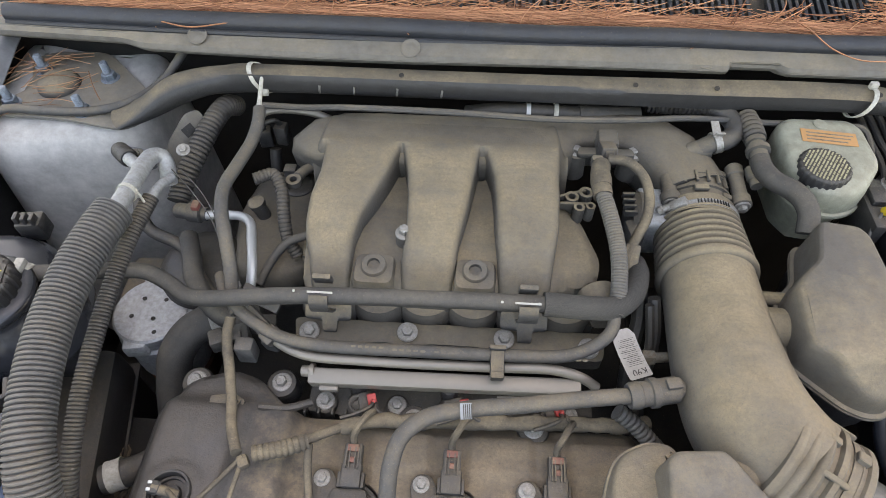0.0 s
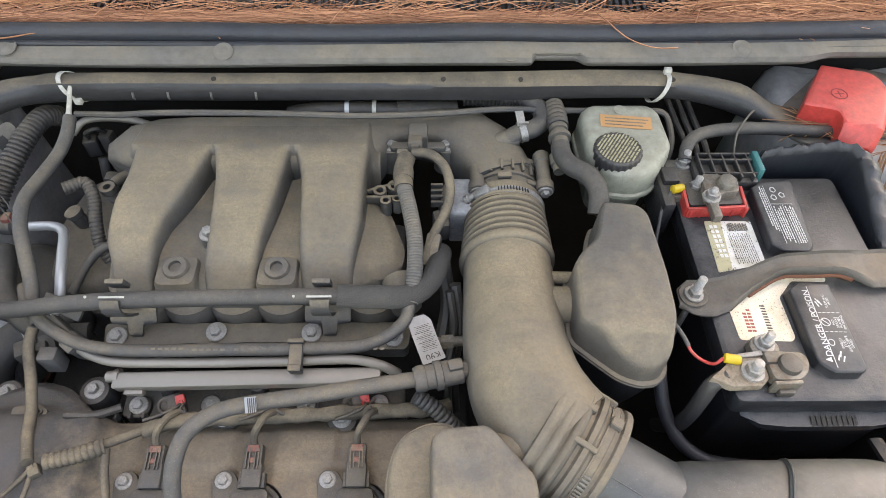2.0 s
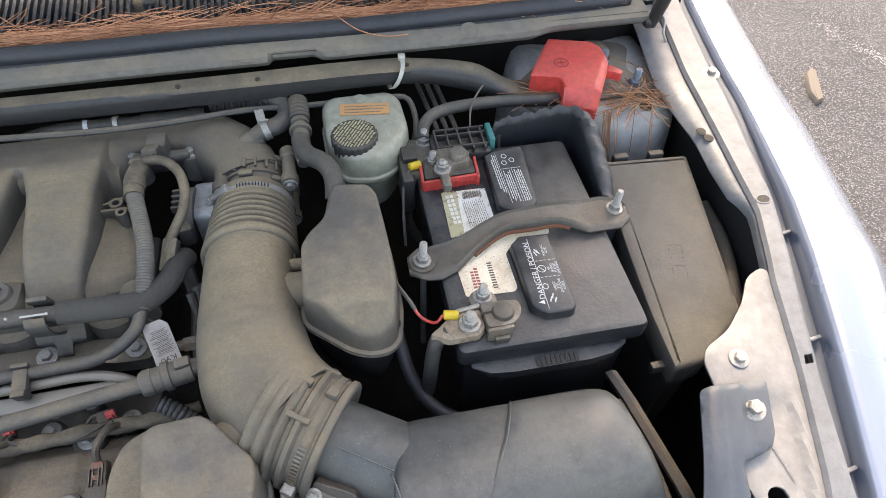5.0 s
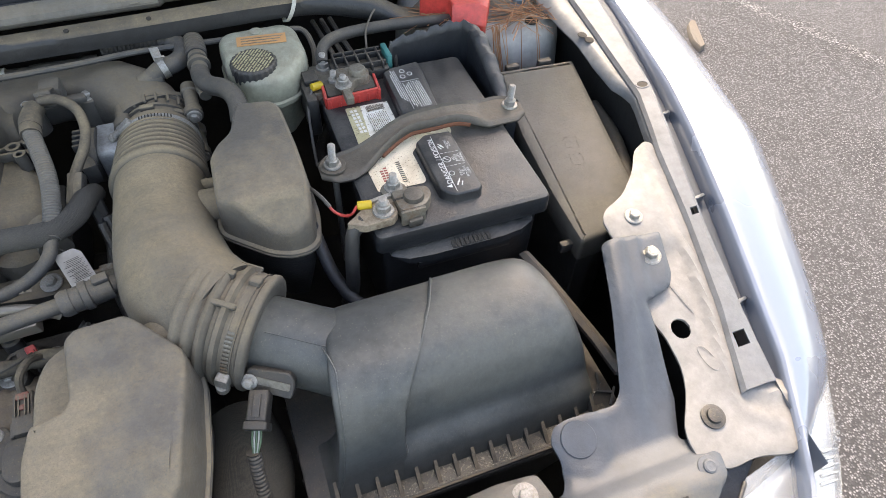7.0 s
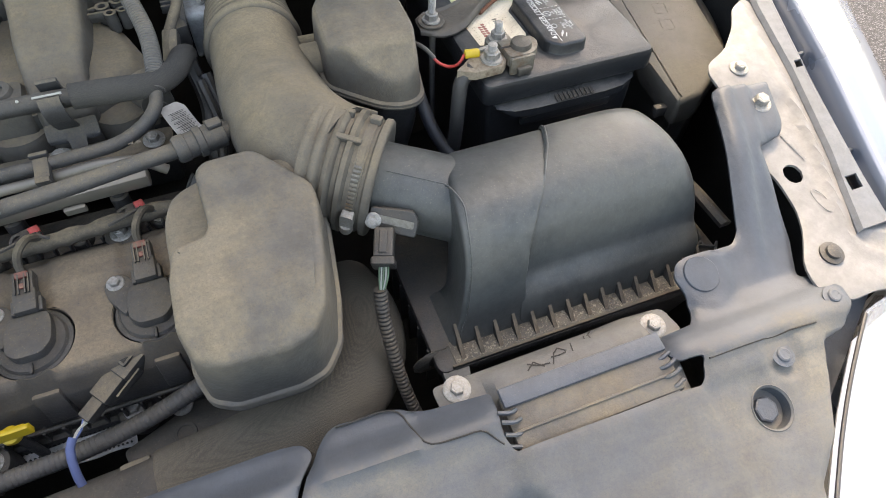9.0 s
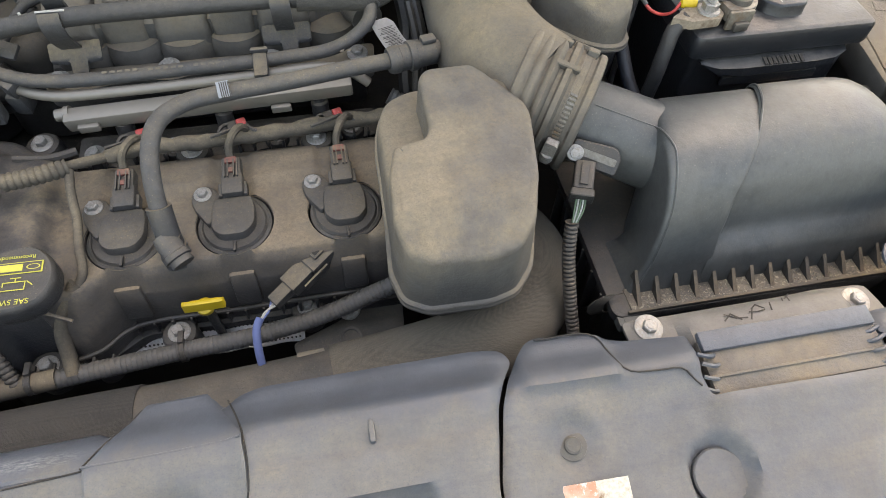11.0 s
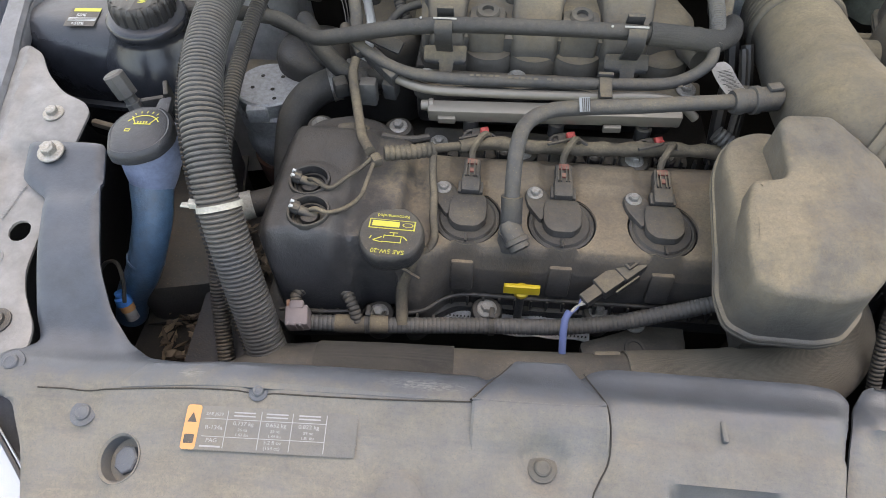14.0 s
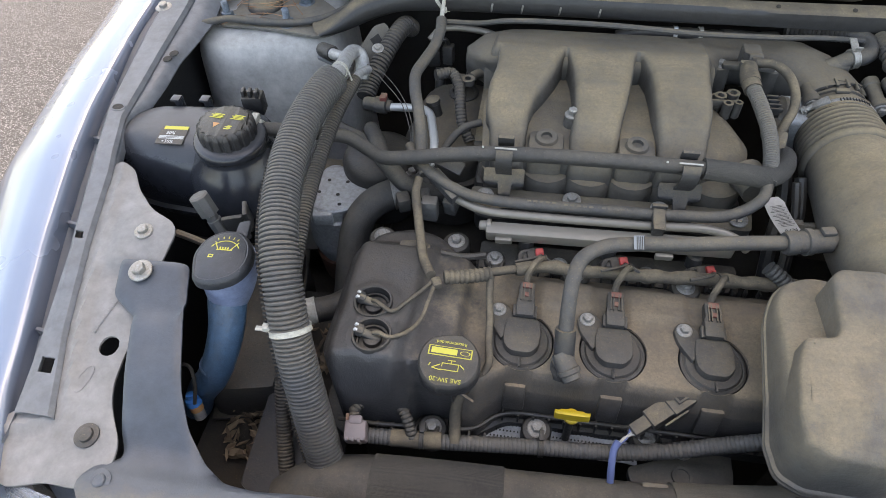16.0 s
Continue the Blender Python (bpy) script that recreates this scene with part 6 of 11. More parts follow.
# ignition coils
def coil(x):
    y = 0.226
    c = thing("ignition_coil", (x, y, 0.744), "dusty black ignition coil with grey plug and a zinc bolt", "ignition coil", "ignition coils")
    bm = B()
    lathe(bm, (x, y, 0.7465), (0, -0.08, 1), [(-0.008, 0.0380), (0.005, 0.0382), (0.008, 0.0372), (0.009, 0.0345), (0.0085, 0.033), (0.011, 0.031), (0.0115, 0.0003)], 40)
    box(bm, (x, y - 0.031, 0.757), (0.003, 0.012, 0.004), 0.001)
    part("seal_boot", bm, BLACKP, c)
    bm = B()
    o = rpoly([(x - 0.019, y + 0.028), (x - 0.0225, y + 0.010), (x - 0.0215, y - 0.012), (x - 0.012, y - 0.022), (x + 0.012, y - 0.022), (x + 0.022, y - 0.010), (x + 0.0225, y + 0.012), (x + 0.019, y + 0.028)], 0.006, 3)
    solid_rings(bm, lambda k: shrink(o, (0, 0, 0.001, 0.004)[k]), [0.748, 0.7630, 0.7655, 0.7665])
    part("coil_body", bm, COILM, c)
    bm = B()
    plate(bm, rpoly([(x - 0.016, y + 0.014), (x - 0.024, y - 0.006), (x - 0.040, y + 0.020), (x - 0.0435, y + 0.038), (x - 0.036, y + 0.049), (x - 0.022, y + 0.048), (x - 0.012, y + 0.032)], 0.006, 3), 0.752, 0.7635, 0.0015)
    part("ear", bm, COILM, c)
    hexbolt("bolt", (x - 0.031, y + 0.037, 0.7635), (0, -0.08, 1), 0.0058, c, STEEL, 1.6, 0.9)
    bm = B()
    box(bm, (x + 0.001, y + 0.040, 0.768), (0.0225, 0.026, 0.015), 0.003, (8, 0, 0))
    box(bm, (x + 0.001, y + 0.058, 0.771), (0.0195, 0.030, 0.014), 0.002, (8, 0, 0))
    for q in (-0.0115, 0.0135):
        box(bm, (x + q, y + 0.036, 0.765), (0.004, 0.016, 0.010), 0.001, (8, 0, 0))
    part("plug", bm, COILM, c)
    bm = B()
    box(bm, (x + 0.001, y + 0.0665, 0.7800), (0.0125, 0.0075, 0.004), 0.001, (8, 0, 0))
    box(bm, (x + 0.001, y + 0.054, 0.7785), (0.0065, 0.006, 0.003), 0.001, (8, 0, 0))
    part("lock_tab", bm, REDD, c, "faded red lock tab")
    bm = B()
    for q in (-0.0055, -0.002, 0.004, 0.0075):
        box(bm, (x + q, y + 0.056, 0.7795), (0.0013, 0.022, 0.0026), 0, (8, 0, 0))
    part("tab_ribs", bm, BAR, c)


for x in (-0.082, 0.026, 0.140):
    coil(x)

# oil filler cap
oc = thing("oil_filler_cap", (-0.160, 0.165, 0.770), "black oil filler cap with yellow markings", "oil cap")
o = []
for k in range(72):
    a = 2 * math.pi * k / 72
    w = 0
    for t in (math.radians(-78), math.radians(102)):
        d = abs((a - t + math.pi) % (2 * math.pi) - math.pi)
        w = max(w, 0.0018 * sm(0.50, 0.30, d))
    o.append((-0.160 + (0.0355 - 1.2 * w) * math.cos(a), 0.166 + (0.0355 - 1.2 * w) * math.sin(a)))
bm = B()
solid_rings(bm, lambda k: shrink(o, (0.002, 0, 0, 0.001, 0.003, 0.005)[k]), [0.768, 0.772, 0.785, 0.789, 0.791, 0.7908])
for v in bm.verts:
    v.co.z -= 0.10 * (0.166 - v.co.y)
part("cap_body", bm, BLACKP, oc)
m = plane((-0.160, 0.166, 0.7914), (-1, 0.03, 0), (0, -0.10, 1))
bm = B()
bar(bm, m, -0.025, 0.025, -0.0155, -0.0035, 0.0003)
part("name_field", bm, YINK, oc, "yellow maker's field")
bm = B()
mm = m @ Matrix.Translation((0, 0, 0.0004))
bar(bm, mm, -0.0235, 0.0235, -0.0145, -0.0045)
part("name_inset", bm, BLACKP, oc)
bm = B()
mm = m @ Matrix.Translation((0, 0, 0.0008))
loft(bm, [[mm @ Vector((-0.017 + 0.006 * math.cos(a) * k, -0.0095 + 0.0028 * math.sin(a) * k, 0.0001)) for a in [2 * math.pi * i / 20 for i in range(20)]] for k in (1, 0.8)], caps=False)
bar(bm, mm, -0.008, 0.0215, -0.0130, -0.0060)
part("name_shapes", bm, YINK, oc)
lettering("lettering", "Recommended", m @ Matrix.Translation((0.0, -0.0205, 0.0004)), 0.0058, YINK, oc, 0.0001)
lettering("lettering", "SAE 5W-20", m @ Matrix.Translation((0.0, 0.0245, 0.0004)), 0.0075, YINK, oc, 0.0001)
bm = B()
for x0, x1, y0, y1 in ((-0.012, 0.006, 0.0045, 0.0054), (-0.012, 0.008, 0.0125, 0.0134), (-0.0125, -0.0116, 0.0045, 0.0134), (0.006, 0.0069, 0.0045, 0.009), (-0.004, -0.0031, 0.0005, 0.005), (-0.008, 0.001, 0.0005, 0.0014)):
    bar(bm, m @ Matrix.Translation((0, 0, 0.0003)), x0, x1, y0, y1)
for x, y, a, L in ((0.013, 0.0095, 28, 0.010), (0.012, 0.013, -10, 0.010), (-0.016, 0.007, -40, 0.007), (0.0205, 0.0085, 70, 0.004)):
    bar(bm, m @ pose(x, y, 0.0003, 0, 0, a), -L / 2, L / 2, -0.0005, 0.0005)
part("oil_can_pictogram", bm, YINK, oc)

# dipstick handle
dp = thing("dipstick_handle", (-0.012, 0.150, 0.70), "yellow plastic dipstick handle", "dipstick")
bm = B()
rings = []
for k in range(17):
    a = math.pi * k / 16
    c = Vector((-0.0145 + 0.0205 * math.cos(a), 0.1590 - 0.0035 * math.sin(a), 0.7145 + 0.0045 * math.sin(a)))
    rings.append([c + Vector((0, q[0], q[1])) for q in ((-0.0025, -0.0065), (0.0025, -0.0055), (0.0025, 0.0060), (0.0, 0.0068), (-0.0025, 0.0060))])
loft(bm, rings)
lathe(bm, (-0.0145, 0.1615, 0.7020), (0, -0.2, 1), [(0, 0.0075), (0.006, 0.0095), (0.010, 0.0090), (0.012, 0.006)], 20)
box(bm, (-0.0145, 0.1625, 0.7130), (0.030, 0.006, 0.007), 0.002)
part("handle", bm, YELLOW, dp)
bm = B()
lathe(bm, (-0.014, 0.166, 0.64), (0, -0.06, 1), [(0, 0.005), (0.064, 0.005)], 12)
part("tube", bm, BLACKP, dp)

# engine mass below, coloured as shade, front of the block and exhaust shield
bm = B()
box(bm, (-0.02, 0.41, 0.50), (0.60, 0.42, 0.30), 0.03)
solo("engine_block", bm, DARK, "plain engine block under the covers, near-black for the shade there", "engine block")
hs = thing("heat_shield", (0.0, 0.12, 0.60), "perforated silver exhaust heat shield below the valve cover", "heat shield")
bm = B()
surf(bm, lambda u, v: (-0.13 + 0.205 * u, 0.146 + 0.046 * v, 0.634 + 0.012 * v + 0.0015 * math.sin(u * 30)), 60, 5, 0.0015)
part("shield_sheet", bm, ALU, hs)
bm = B()
for k in range(45):
    for q in range(6):
        lathe(bm, (-0.128 + k * 0.0045 + 0.002 * (q % 2), 0.1500 + 0.0072 * q, 0.6352 + 0.0019 * q), (0, -0.26, 0.97), [(0, 0.0011), (0.0022, 0.0011)], 6)
tagged(part("perforations", bm, DARK, hs), kind="stuff")

# ---- air intake duct, from throttle body to air cleaner ----
tb = thing("throttle_body", (0.322, 0.62, 0.78), "dusty aluminium throttle body bolted to the manifold", "throttle body")
AX = Vector((0.0, -1.0, -0.06)).normalized()
TZ = 0.833
bm = B()
lathe(bm, (0.323, 0.662, TZ), AX, [(0, 0.044), (0.010, 0.045), (0.011, 0.043), (0.016, 0.043), (0.017, 0.0485), (0.021, 0.0485), (0.022, 0.045), (0.036, 0.045), (0.037, 0.0485), (0.041, 0.0485), (0.042, 0.0455), (0.058, 0.0455), (0.059, 0.0490), (0.070, 0.0490)], 44)
part("bore", bm, MANIFOLD, tb)
for x, z in ((0.284, 0.866), (0.372, 0.866), (0.280, 0.797), (0.366, 0.797)):
    bm = B()
    lathe(bm, (x, 0.664, z), AX, [(0, 0.009), (0.003, 0.0115), (0.016, 0.0115), (0.018, 0.0095), (0.050, 0.0095), (0.052, 0.0120), (0.064, 0.0120), (0.065, 0.010)], 20)
    part("bolt_sleeve", bm, MANIFOLD, tb)
    hexbolt("bolt", (x, 0.599, z - 0.004), AX, 0.0062, tb, STEEL, 1.6, 0.8)
    for y in (0.652, 0.612):
        bm = B()
        box(bm, (x + (0.323 - x) * 0.3, y, z + (TZ - z) * 0.3), (0.028, 0.010, 0.020), 0.004, (0, 25 if (x - 0.323) * (z - TZ) > 0 else -25, 0))
        part("sleeve_web", bm, MANIFOLD, tb)
for k in range(6):
    a = radians(46 + 17.5 * k)
    bm = B()
    box(bm, (0.323 + 0.0468 * math.cos(a), 0.633, TZ + 0.0468 * math.sin(a)), (0.0035, 0.018, 0.005), 0.001, (0, -math.degrees(a) + 90, 0))
    part("rim_rib", bm, MANIFOLD, tb)
bm = B()
box(bm, (0.318, 0.611, TZ + 0.0478), (0.018, 0.008, 0.006), 0.0012)
part("index_lug", bm, DUCT, tb)
bm = B()
loft(bm, [[Vector((x, 0.598 + p.x, 0.828 + p.y)) for p in shrink(rrect(-0.030, 0.034, -0.038, 0.031, 0.014, 6), e)] for x, e in ((0.282, 0.001), (0.274, 0.0), (0.250, 0.0), (0.2475, 0.0015))])
part("motor_housing", bm, ALU, tb, "pale cast aluminium motor housing")
bm = B()
lathe(bm, (0.247, 0.591, 0.837), (-1, 0.05, 0.1), [(0, 0.0352), (0.006, 0.0352), (0.010, 0.031), (0.013, 0.029), (0.014, 0.0005)], 30)
box(bm, (0.236, 0.560, 0.842), (0.018, 0.030, 0.030), 0.004, (0, 0, 12))
for k in range(4):
    box(bm, (0.231, 0.577 + 0.010 * k, 0.864), (0.016, 0.004, 0.010), 0.001)
part("gear_cover", bm, BAR, tb)

duct = thing("air_intake_duct", (0.33, 0.40, 0.75), "dusty tan-grey rubber intake duct with ribbed bellows and elbow", "intake duct")
bm = B()
tube(bm, [(0.322, 0.602, TZ, 0.0500), (0.3215, 0.592, TZ, 0.0508), (0.320, 0.572, TZ + 0.001, 0.0516)], None, 40, 0.004)
part("cuff", bm, DUCT, duct)
bm = B()
S = []
for k in range(85):
    f = k / 84
    wave = math.cos(2 * math.pi * k / 12)
    r = 0.0512 + 0.0050 * f + 0.0034 * (1 - 2 * (0.5 - 0.5 * wave) ** 2) - 0.0014
    S.append(circle((0.320 - 0.0035 * f, 0.577 - 0.073 * f, TZ + 0.001 + 0.007 * f), (0, -1, 0.08), r, 44))
loft(bm, S)
part("bellows", bm, DUCT, duct, sharp=60)
bm = B()
lathe(bm, (0.3165, 0.5075, 0.8405), (0, -1, 0.06), [(0, 0.0545), (0.0015, 0.0580), (0.006, 0.0592), (0.0105, 0.0585), (0.0125, 0.0560), (0.0130, 0.0535), (0.016, 0.0530)], 48)
part("shoulder_lip", bm, DUCT, duct, sharp=50)
bm = B()
tube(bm, [(0.3162, 0.500, 0.8415, 0.0530), (0.316, 0.488, 0.8425, 0.0534), (0.3155, 0.45, 0.844, 0.0545), (0.316, 0.405, 0.844, 0.0572), (0.319, 0.365, 0.843, 0.0600), (0.328, 0.325, 0.841, 0.0625), (0.344, 0.297, 0.838, 0.0630), (0.360, 0.279, 0.836, 0.0620)], None, 44, 0.006)
part("elbow", bm, DUCT, duct, sharp=70)
bm = B()
tube(bm, [(0.3735 - 0.004 * math.cos(k * 0.6), 0.492 - 0.02 * k, 0.846) for k in range(5)], 0.0012, 6, 0.01)
part("parting_line", bm, DUCT, duct)
bm = B()
band(bm, (0.321, 0.585, TZ), (0, -1, -0.03), 0.0518, 0.0105, 0.0012, 44)
part("clamp_band", bm, STEEL, duct, "worm-drive hose clamp")
bm = B()
box(bm, (0.288, 0.586, TZ + 0.042), (0.021, 0.013, 0.010), 0.002, (0, -38, 0))
lathe(bm, (0.278, 0.587, TZ + 0.035), (-0.75, 0, -0.6), [(-0.004, 0.0048), (0.007, 0.0048), (0.008, 0.0064), (0.013, 0.0064)], 12)
part("clamp_screw", bm, STEEL, duct)
bm = B()
for k in range(11):
    a = radians(62 + 4.2 * k)
    box(bm, (0.321 + 0.0533 * math.cos(a), 0.585, TZ + 0.0533 * math.sin(a)), (0.0012, 0.006, 0.0012), 0, (0, 90 - math.degrees(a), 0))
tagged(part("band_slots", bm, DARK, duct), kind="stuff")
# lower cuff: ribbed bellows round the sensor housing
A0, A1 = Vector((0.343, 0.288, 0.835)), Vector((0.407, 0.247, 0.823))
d = (A1 - A0).normalized()
bm = B()
prof = [(-0.012, 0.0600), (-0.011, 0.0660), (-0.008, 0.0672), (-0.004, 0.0665), (-0.002, 0.0636), (0.0, 0.0634), (0.002, 0.0662), (0.006, 0.0672), (0.009, 0.0655), (0.011, 0.0615), (0.013, 0.0610), (0.015, 0.0655), (0.019, 0.0668), (0.022, 0.0640), (0.024, 0.0602), (0.028, 0.0602), (0.030, 0.0650), (0.035, 0.0655), (0.038, 0.0605), (0.055, 0.0598), (0.057, 0.0628), (0.0615, 0.0632), (0.064, 0.0615), (0.065, 0.0560), (0.062, 0.050)]
lathe(bm, A0, d, prof, 52)
part("cuff", bm, DUCT, duct, sharp=50)
bm = B()
band(bm, A0 + d * 0.0465, d, 0.0606, 0.0105, 0.0012, 48)
part("clamp_band", bm, DUCT, duct)
side = Vector((-0.28, -0.72, -0.05))
side = (side - d * side.dot(d)).normalized()
q = d.cross(side)
if q.z < 0:
    q = -q
bm = B()
c = A0 + d * 0.0465 + side * 0.0635 + q * 0.004
m = Matrix(((d.x, q.x, side.x, c.x), (d.y, q.y, side.y, c.y), (d.z, q.z, side.z, c.z), (0, 0, 0, 1)))
loft(bm, [[m @ Vector((p.x, p.y, h)) for p in rrect(-0.0065, 0.0065, -0.010, 0.010, 0.003)] for h in (-0.003, 0.004, 0.006)])
lathe(bm, m @ Vector((0, -0.008, 0.003)), -q, [(-0.002, 0.0066), (0.005, 0.0070), (0.007, 0.0062), (0.007, 0.0005)], 18)
part("clamp_screw", bm, STEEL, duct)
bm = B()
for k in range(12):
    a = radians(12 + 4.0 * k)
    n = side * math.cos(a) + q * math.sin(a)
    p = A0 + d * 0.0465 + n * 0.0620
    t = d.cross(n)
    bar(bm, Matrix(((d.x, t.x, n.x, p.x), (d.y, t.y, n.y, p.y), (d.z, t.z, n.z, p.z), (0, 0, 0, 1))), -0.0036, 0.0036, -0.0011, 0.0011, 0.0009)
tagged(part("band_teeth", bm, LEAD, duct), kind="stuff")
for a, at, L, w in ((78, 0.030, 0.026, 0.006), (112, 0.048, 0.012, 0.012), (112, 0.020, 0.012, 0.008), (140, 0.032, 0.024, 0.006)):
    n = side * math.cos(radians(a)) + q * math.sin(radians(a))
    p = A0 + d * at + n * 0.0632
    t = d.cross(n)
    m = Matrix(((d.x, t.x, n.x, p.x), (d.y, t.y, n.y, p.y), (d.z, t.z, n.z, p.z), (0, 0, 0, 1)))
    bm = B()
    loft(bm, [[m @ Vector((v.x, v.y, h)) for v in shrink(rrect(-L / 2, L / 2, -w / 2, w / 2, 0.002), e)] for h, e in ((-0.003, 0), (0.0025, 0), (0.0035, 0.001))])
    part("moulded_lug", bm, DUCT, duct)

# air-flow sensor housing
maf = thing("air_flow_sensor_housing", (0.43, 0.23, 0.78), "dark grey plastic air-flow sensor tube with wired plug", "air-flow sensor")
T0, T1 = Vector((0.392, 0.2585, 0.818)), Vector((0.482, 0.2045, 0.8045))
td = (T1 - T0).normalized()
bm = B()
lathe(bm, T0, td, [(0, 0.0440), (0.030, 0.0446), (0.090, 0.0456), (0.1045, 0.0460)], 48)
part("housing", bm, AIRBOX, maf)
nrm = Vector((-0.10, -0.42, 0.90))
nrm = (nrm - td * nrm.dot(td)).normalized()
bm = B()
tube(bm, [tuple(T0 + td * k + nrm * (0.0443 + 0.012 * k)) for k in (0.012, 0.045, 0.078)], 0.0008, 6, 0.01)
part("seam", bm, AIRBOX, maf)
# flat sensor plate on the side, its screw, plug and leads
sn = (Vector((-0.33, -0.70, 0.62)) - td * Vector((-0.33, -0.70, 0.62)).dot(td)).normalized()
st = td.cross(sn)
pc = Vector((0.392, 0.195, 0.824))
m = Matrix(((td.x, st.x, sn.x, pc.x), (td.y, st.y, sn.y, pc.y), (td.z, st.z, sn.z, pc.z), (0, 0, 0, 1)))
bm = B()
loft(bm, [[m @ Vector((p.x, p.y, h)) for p in shrink(rpoly([(-0.026, -0.010), (0.016, -0.015), (0.024, -0.006), (0.024, 0.012), (-0.026, 0.012)], 0.004, 3), e)] for h, e in ((-0.018, 0.002), (0.0, 0.0), (0.003, 0.0), (0.004, 0.0012))])
part("sensor_flange", bm, BLACKP, maf)
bm = B()
loft(bm, [[m @ Vector((p.x, p.y, h)) for p in rrect(-0.022, 0.020, -0.004, 0.0035, 0.002)] for h in (0.0042, 0.0052)])
part("foil_label", bm, LEAD, maf, "pale scuffed label")
hexbolt("screw", m @ Vector((-0.021, 0.003, 0.005)), sn, 0.0056, maf, STEEL, 1.5, 0.7)
bm = B()
c = Vector((0.376, 0.180, 0.816))
w = (Vector((0.366, 0.154, 0.806)) - c).normalized()
u, v, _ = basis(w, sn)
for d0, d1, a, b in ((-0.012, 0.018, 0.0100, 0.0095), (0.018, 0.026, 0.0120, 0.0110)):
    loft(bm, [[c + w * k + u * p.x + v * p.y for p in shrink(rrect(-a, a, -b, b, 0.003), e)] for k, e in ((d0, 0.001), (d0 + 0.002, 0), (d1 - 0.001, 0), (d1, 0.001))])
loft(bm, [[c + w * k + u * p.x + v * p.y for p in rrect(-0.004, 0.004, 0.008, 0.0118, 0.001)] for k in (-0.008, 0.014)])
part("plug", bm, BLACKP, maf)
WIREC = (plain("green_wire", (0.10, 0.16, 0.09), 0.5, 0, 0.2, 80), plain("pale_wire", (0.42, 0.42, 0.38), 0.5, 0, 0.2, 80))
tip = c + w * 0.026
for k in range(5):
    bm = B()
    a = tip + u * (0.0022 * (k - 2))
    tube(bm, [tuple(a), tuple(a + w * 0.008 + Vector((0, 0, -0.003))), (0.3570 + 0.0006 * k, 0.141, 0.782)], 0.0009, 6, 0.004)
    part("wire", bm, WIREC[k % 2], maf)
bm = B()
tube(bm, [(0.3585, 0.146, 0.788), (0.3560, 0.130, 0.758), (0.357, 0.105, 0.720), (0.361, 0.080, 0.68), (0.370, 0.055, 0.64), (0.384, 0.03, 0.60)], 0.0072, 16, corr=(0.0048, 0.0015))
part("wire_loom", bm, LOOMD, maf, "dark ribbed wire loom")

# ---- resonator chambers ----
rs = thing("side_resonator", (0.43, 0.43, 0.72), "dusty tan plastic resonator chamber beside the intake duct", "resonator")
o = rpoly([(0.378, 0.384), (0.381, 0.455), (0.389, 0.468), (0.410, 0.488), (0.419, 0.526), (0.426, 0.543), (0.470, 0.537), (0.481, 0.522), (0.485, 0.446), (0.4855, 0.392), (0.4775, 0.352), (0.466, 0.3415), (0.448, 0.3385), (0.427, 0.3445), (0.402, 0.364)], 0.010, 4)


def lip_r(x, y):
    return 0.852 - 0.13 * (x - 0.378) + 0.03 * (y - 0.38)


def top_r(x, y):
    z = 0.9125 - 0.10 * max(0.0, 0.428 - y) - 1.05 * max(0.0, 0.372 - y)
    return z - 0.35 * max(0.0, 0.400 - x) - 0.10 * max(0.0, x - 0.468)


bm = B()
rings = []
for dd, f in ((-0.0005, 0.0), (0.0, 0.08), (0.001, 0.45), (0.0018, 0.80), (0.0028, 0.93), (0.0045, 0.985), (0.0070, 1.0)):
    rings.append([Vector((p[0], p[1], lip_r(p[0], p[1]) + (max(top_r(p[0], p[1]), lip_r(p[0], p[1]) + 0.004) - lip_r(p[0], p[1])) * f)) for p in shrink(o, dd)])
loft(bm, rings, caps=False)
part("chamber", bm, RESON, rs, sharp=50)
bm = B()
panel(bm, shrink(o, 0.0070), lambda x, y: max(top_r(x, y), lip_r(x, y) + 0.004), 0.003, 0.0045, 0.0, 0.001)
part("top_face", bm, RESON, rs, sharp=40)
bm = B()
loft(bm, [[Vector((p[0], p[1], z if z < 0.82 else lip_r(p[0], p[1]) - 0.003)) for p in shrink(o, dd)] for dd, z in ((0.022, 0.735), (0.014, 0.765), (0.006, 0.80), (0.004, 0.90))])
part("lower_shell", bm, BLACKP, rs, "clean black lower shell", sharp=60)
bm = B()
loft(bm, [[Vector((p[0], p[1], lip_r(p[0], p[1]) + h)) for p in shrink(o, dd)] for dd, h in ((-0.003, -0.0055), (-0.0048, -0.0040), (-0.0048, -0.0022), (-0.0036, -0.0012), (-0.0048, 0.0), (-0.0046, 0.0022), (-0.003, 0.0034), (0.002, 0.0036))])
part("seam_lip", bm, RESON, rs)
bm = B()
tube(bm, [(0.335, 0.432, 0.852, 0.026), (0.365, 0.430, 0.852, 0.024), (0.395, 0.428, 0.852, 0.025)], None, 20, 0.006)
part("neck", bm, DUCT, rs)
bm = B()
tube(bm, [(0.340, 0.468, 0.856), (0.365, 0.467, 0.856), (0.392, 0.466, 0.856)], 0.0085, 12, 0.006)
part("strap", bm, DUCT, rs)

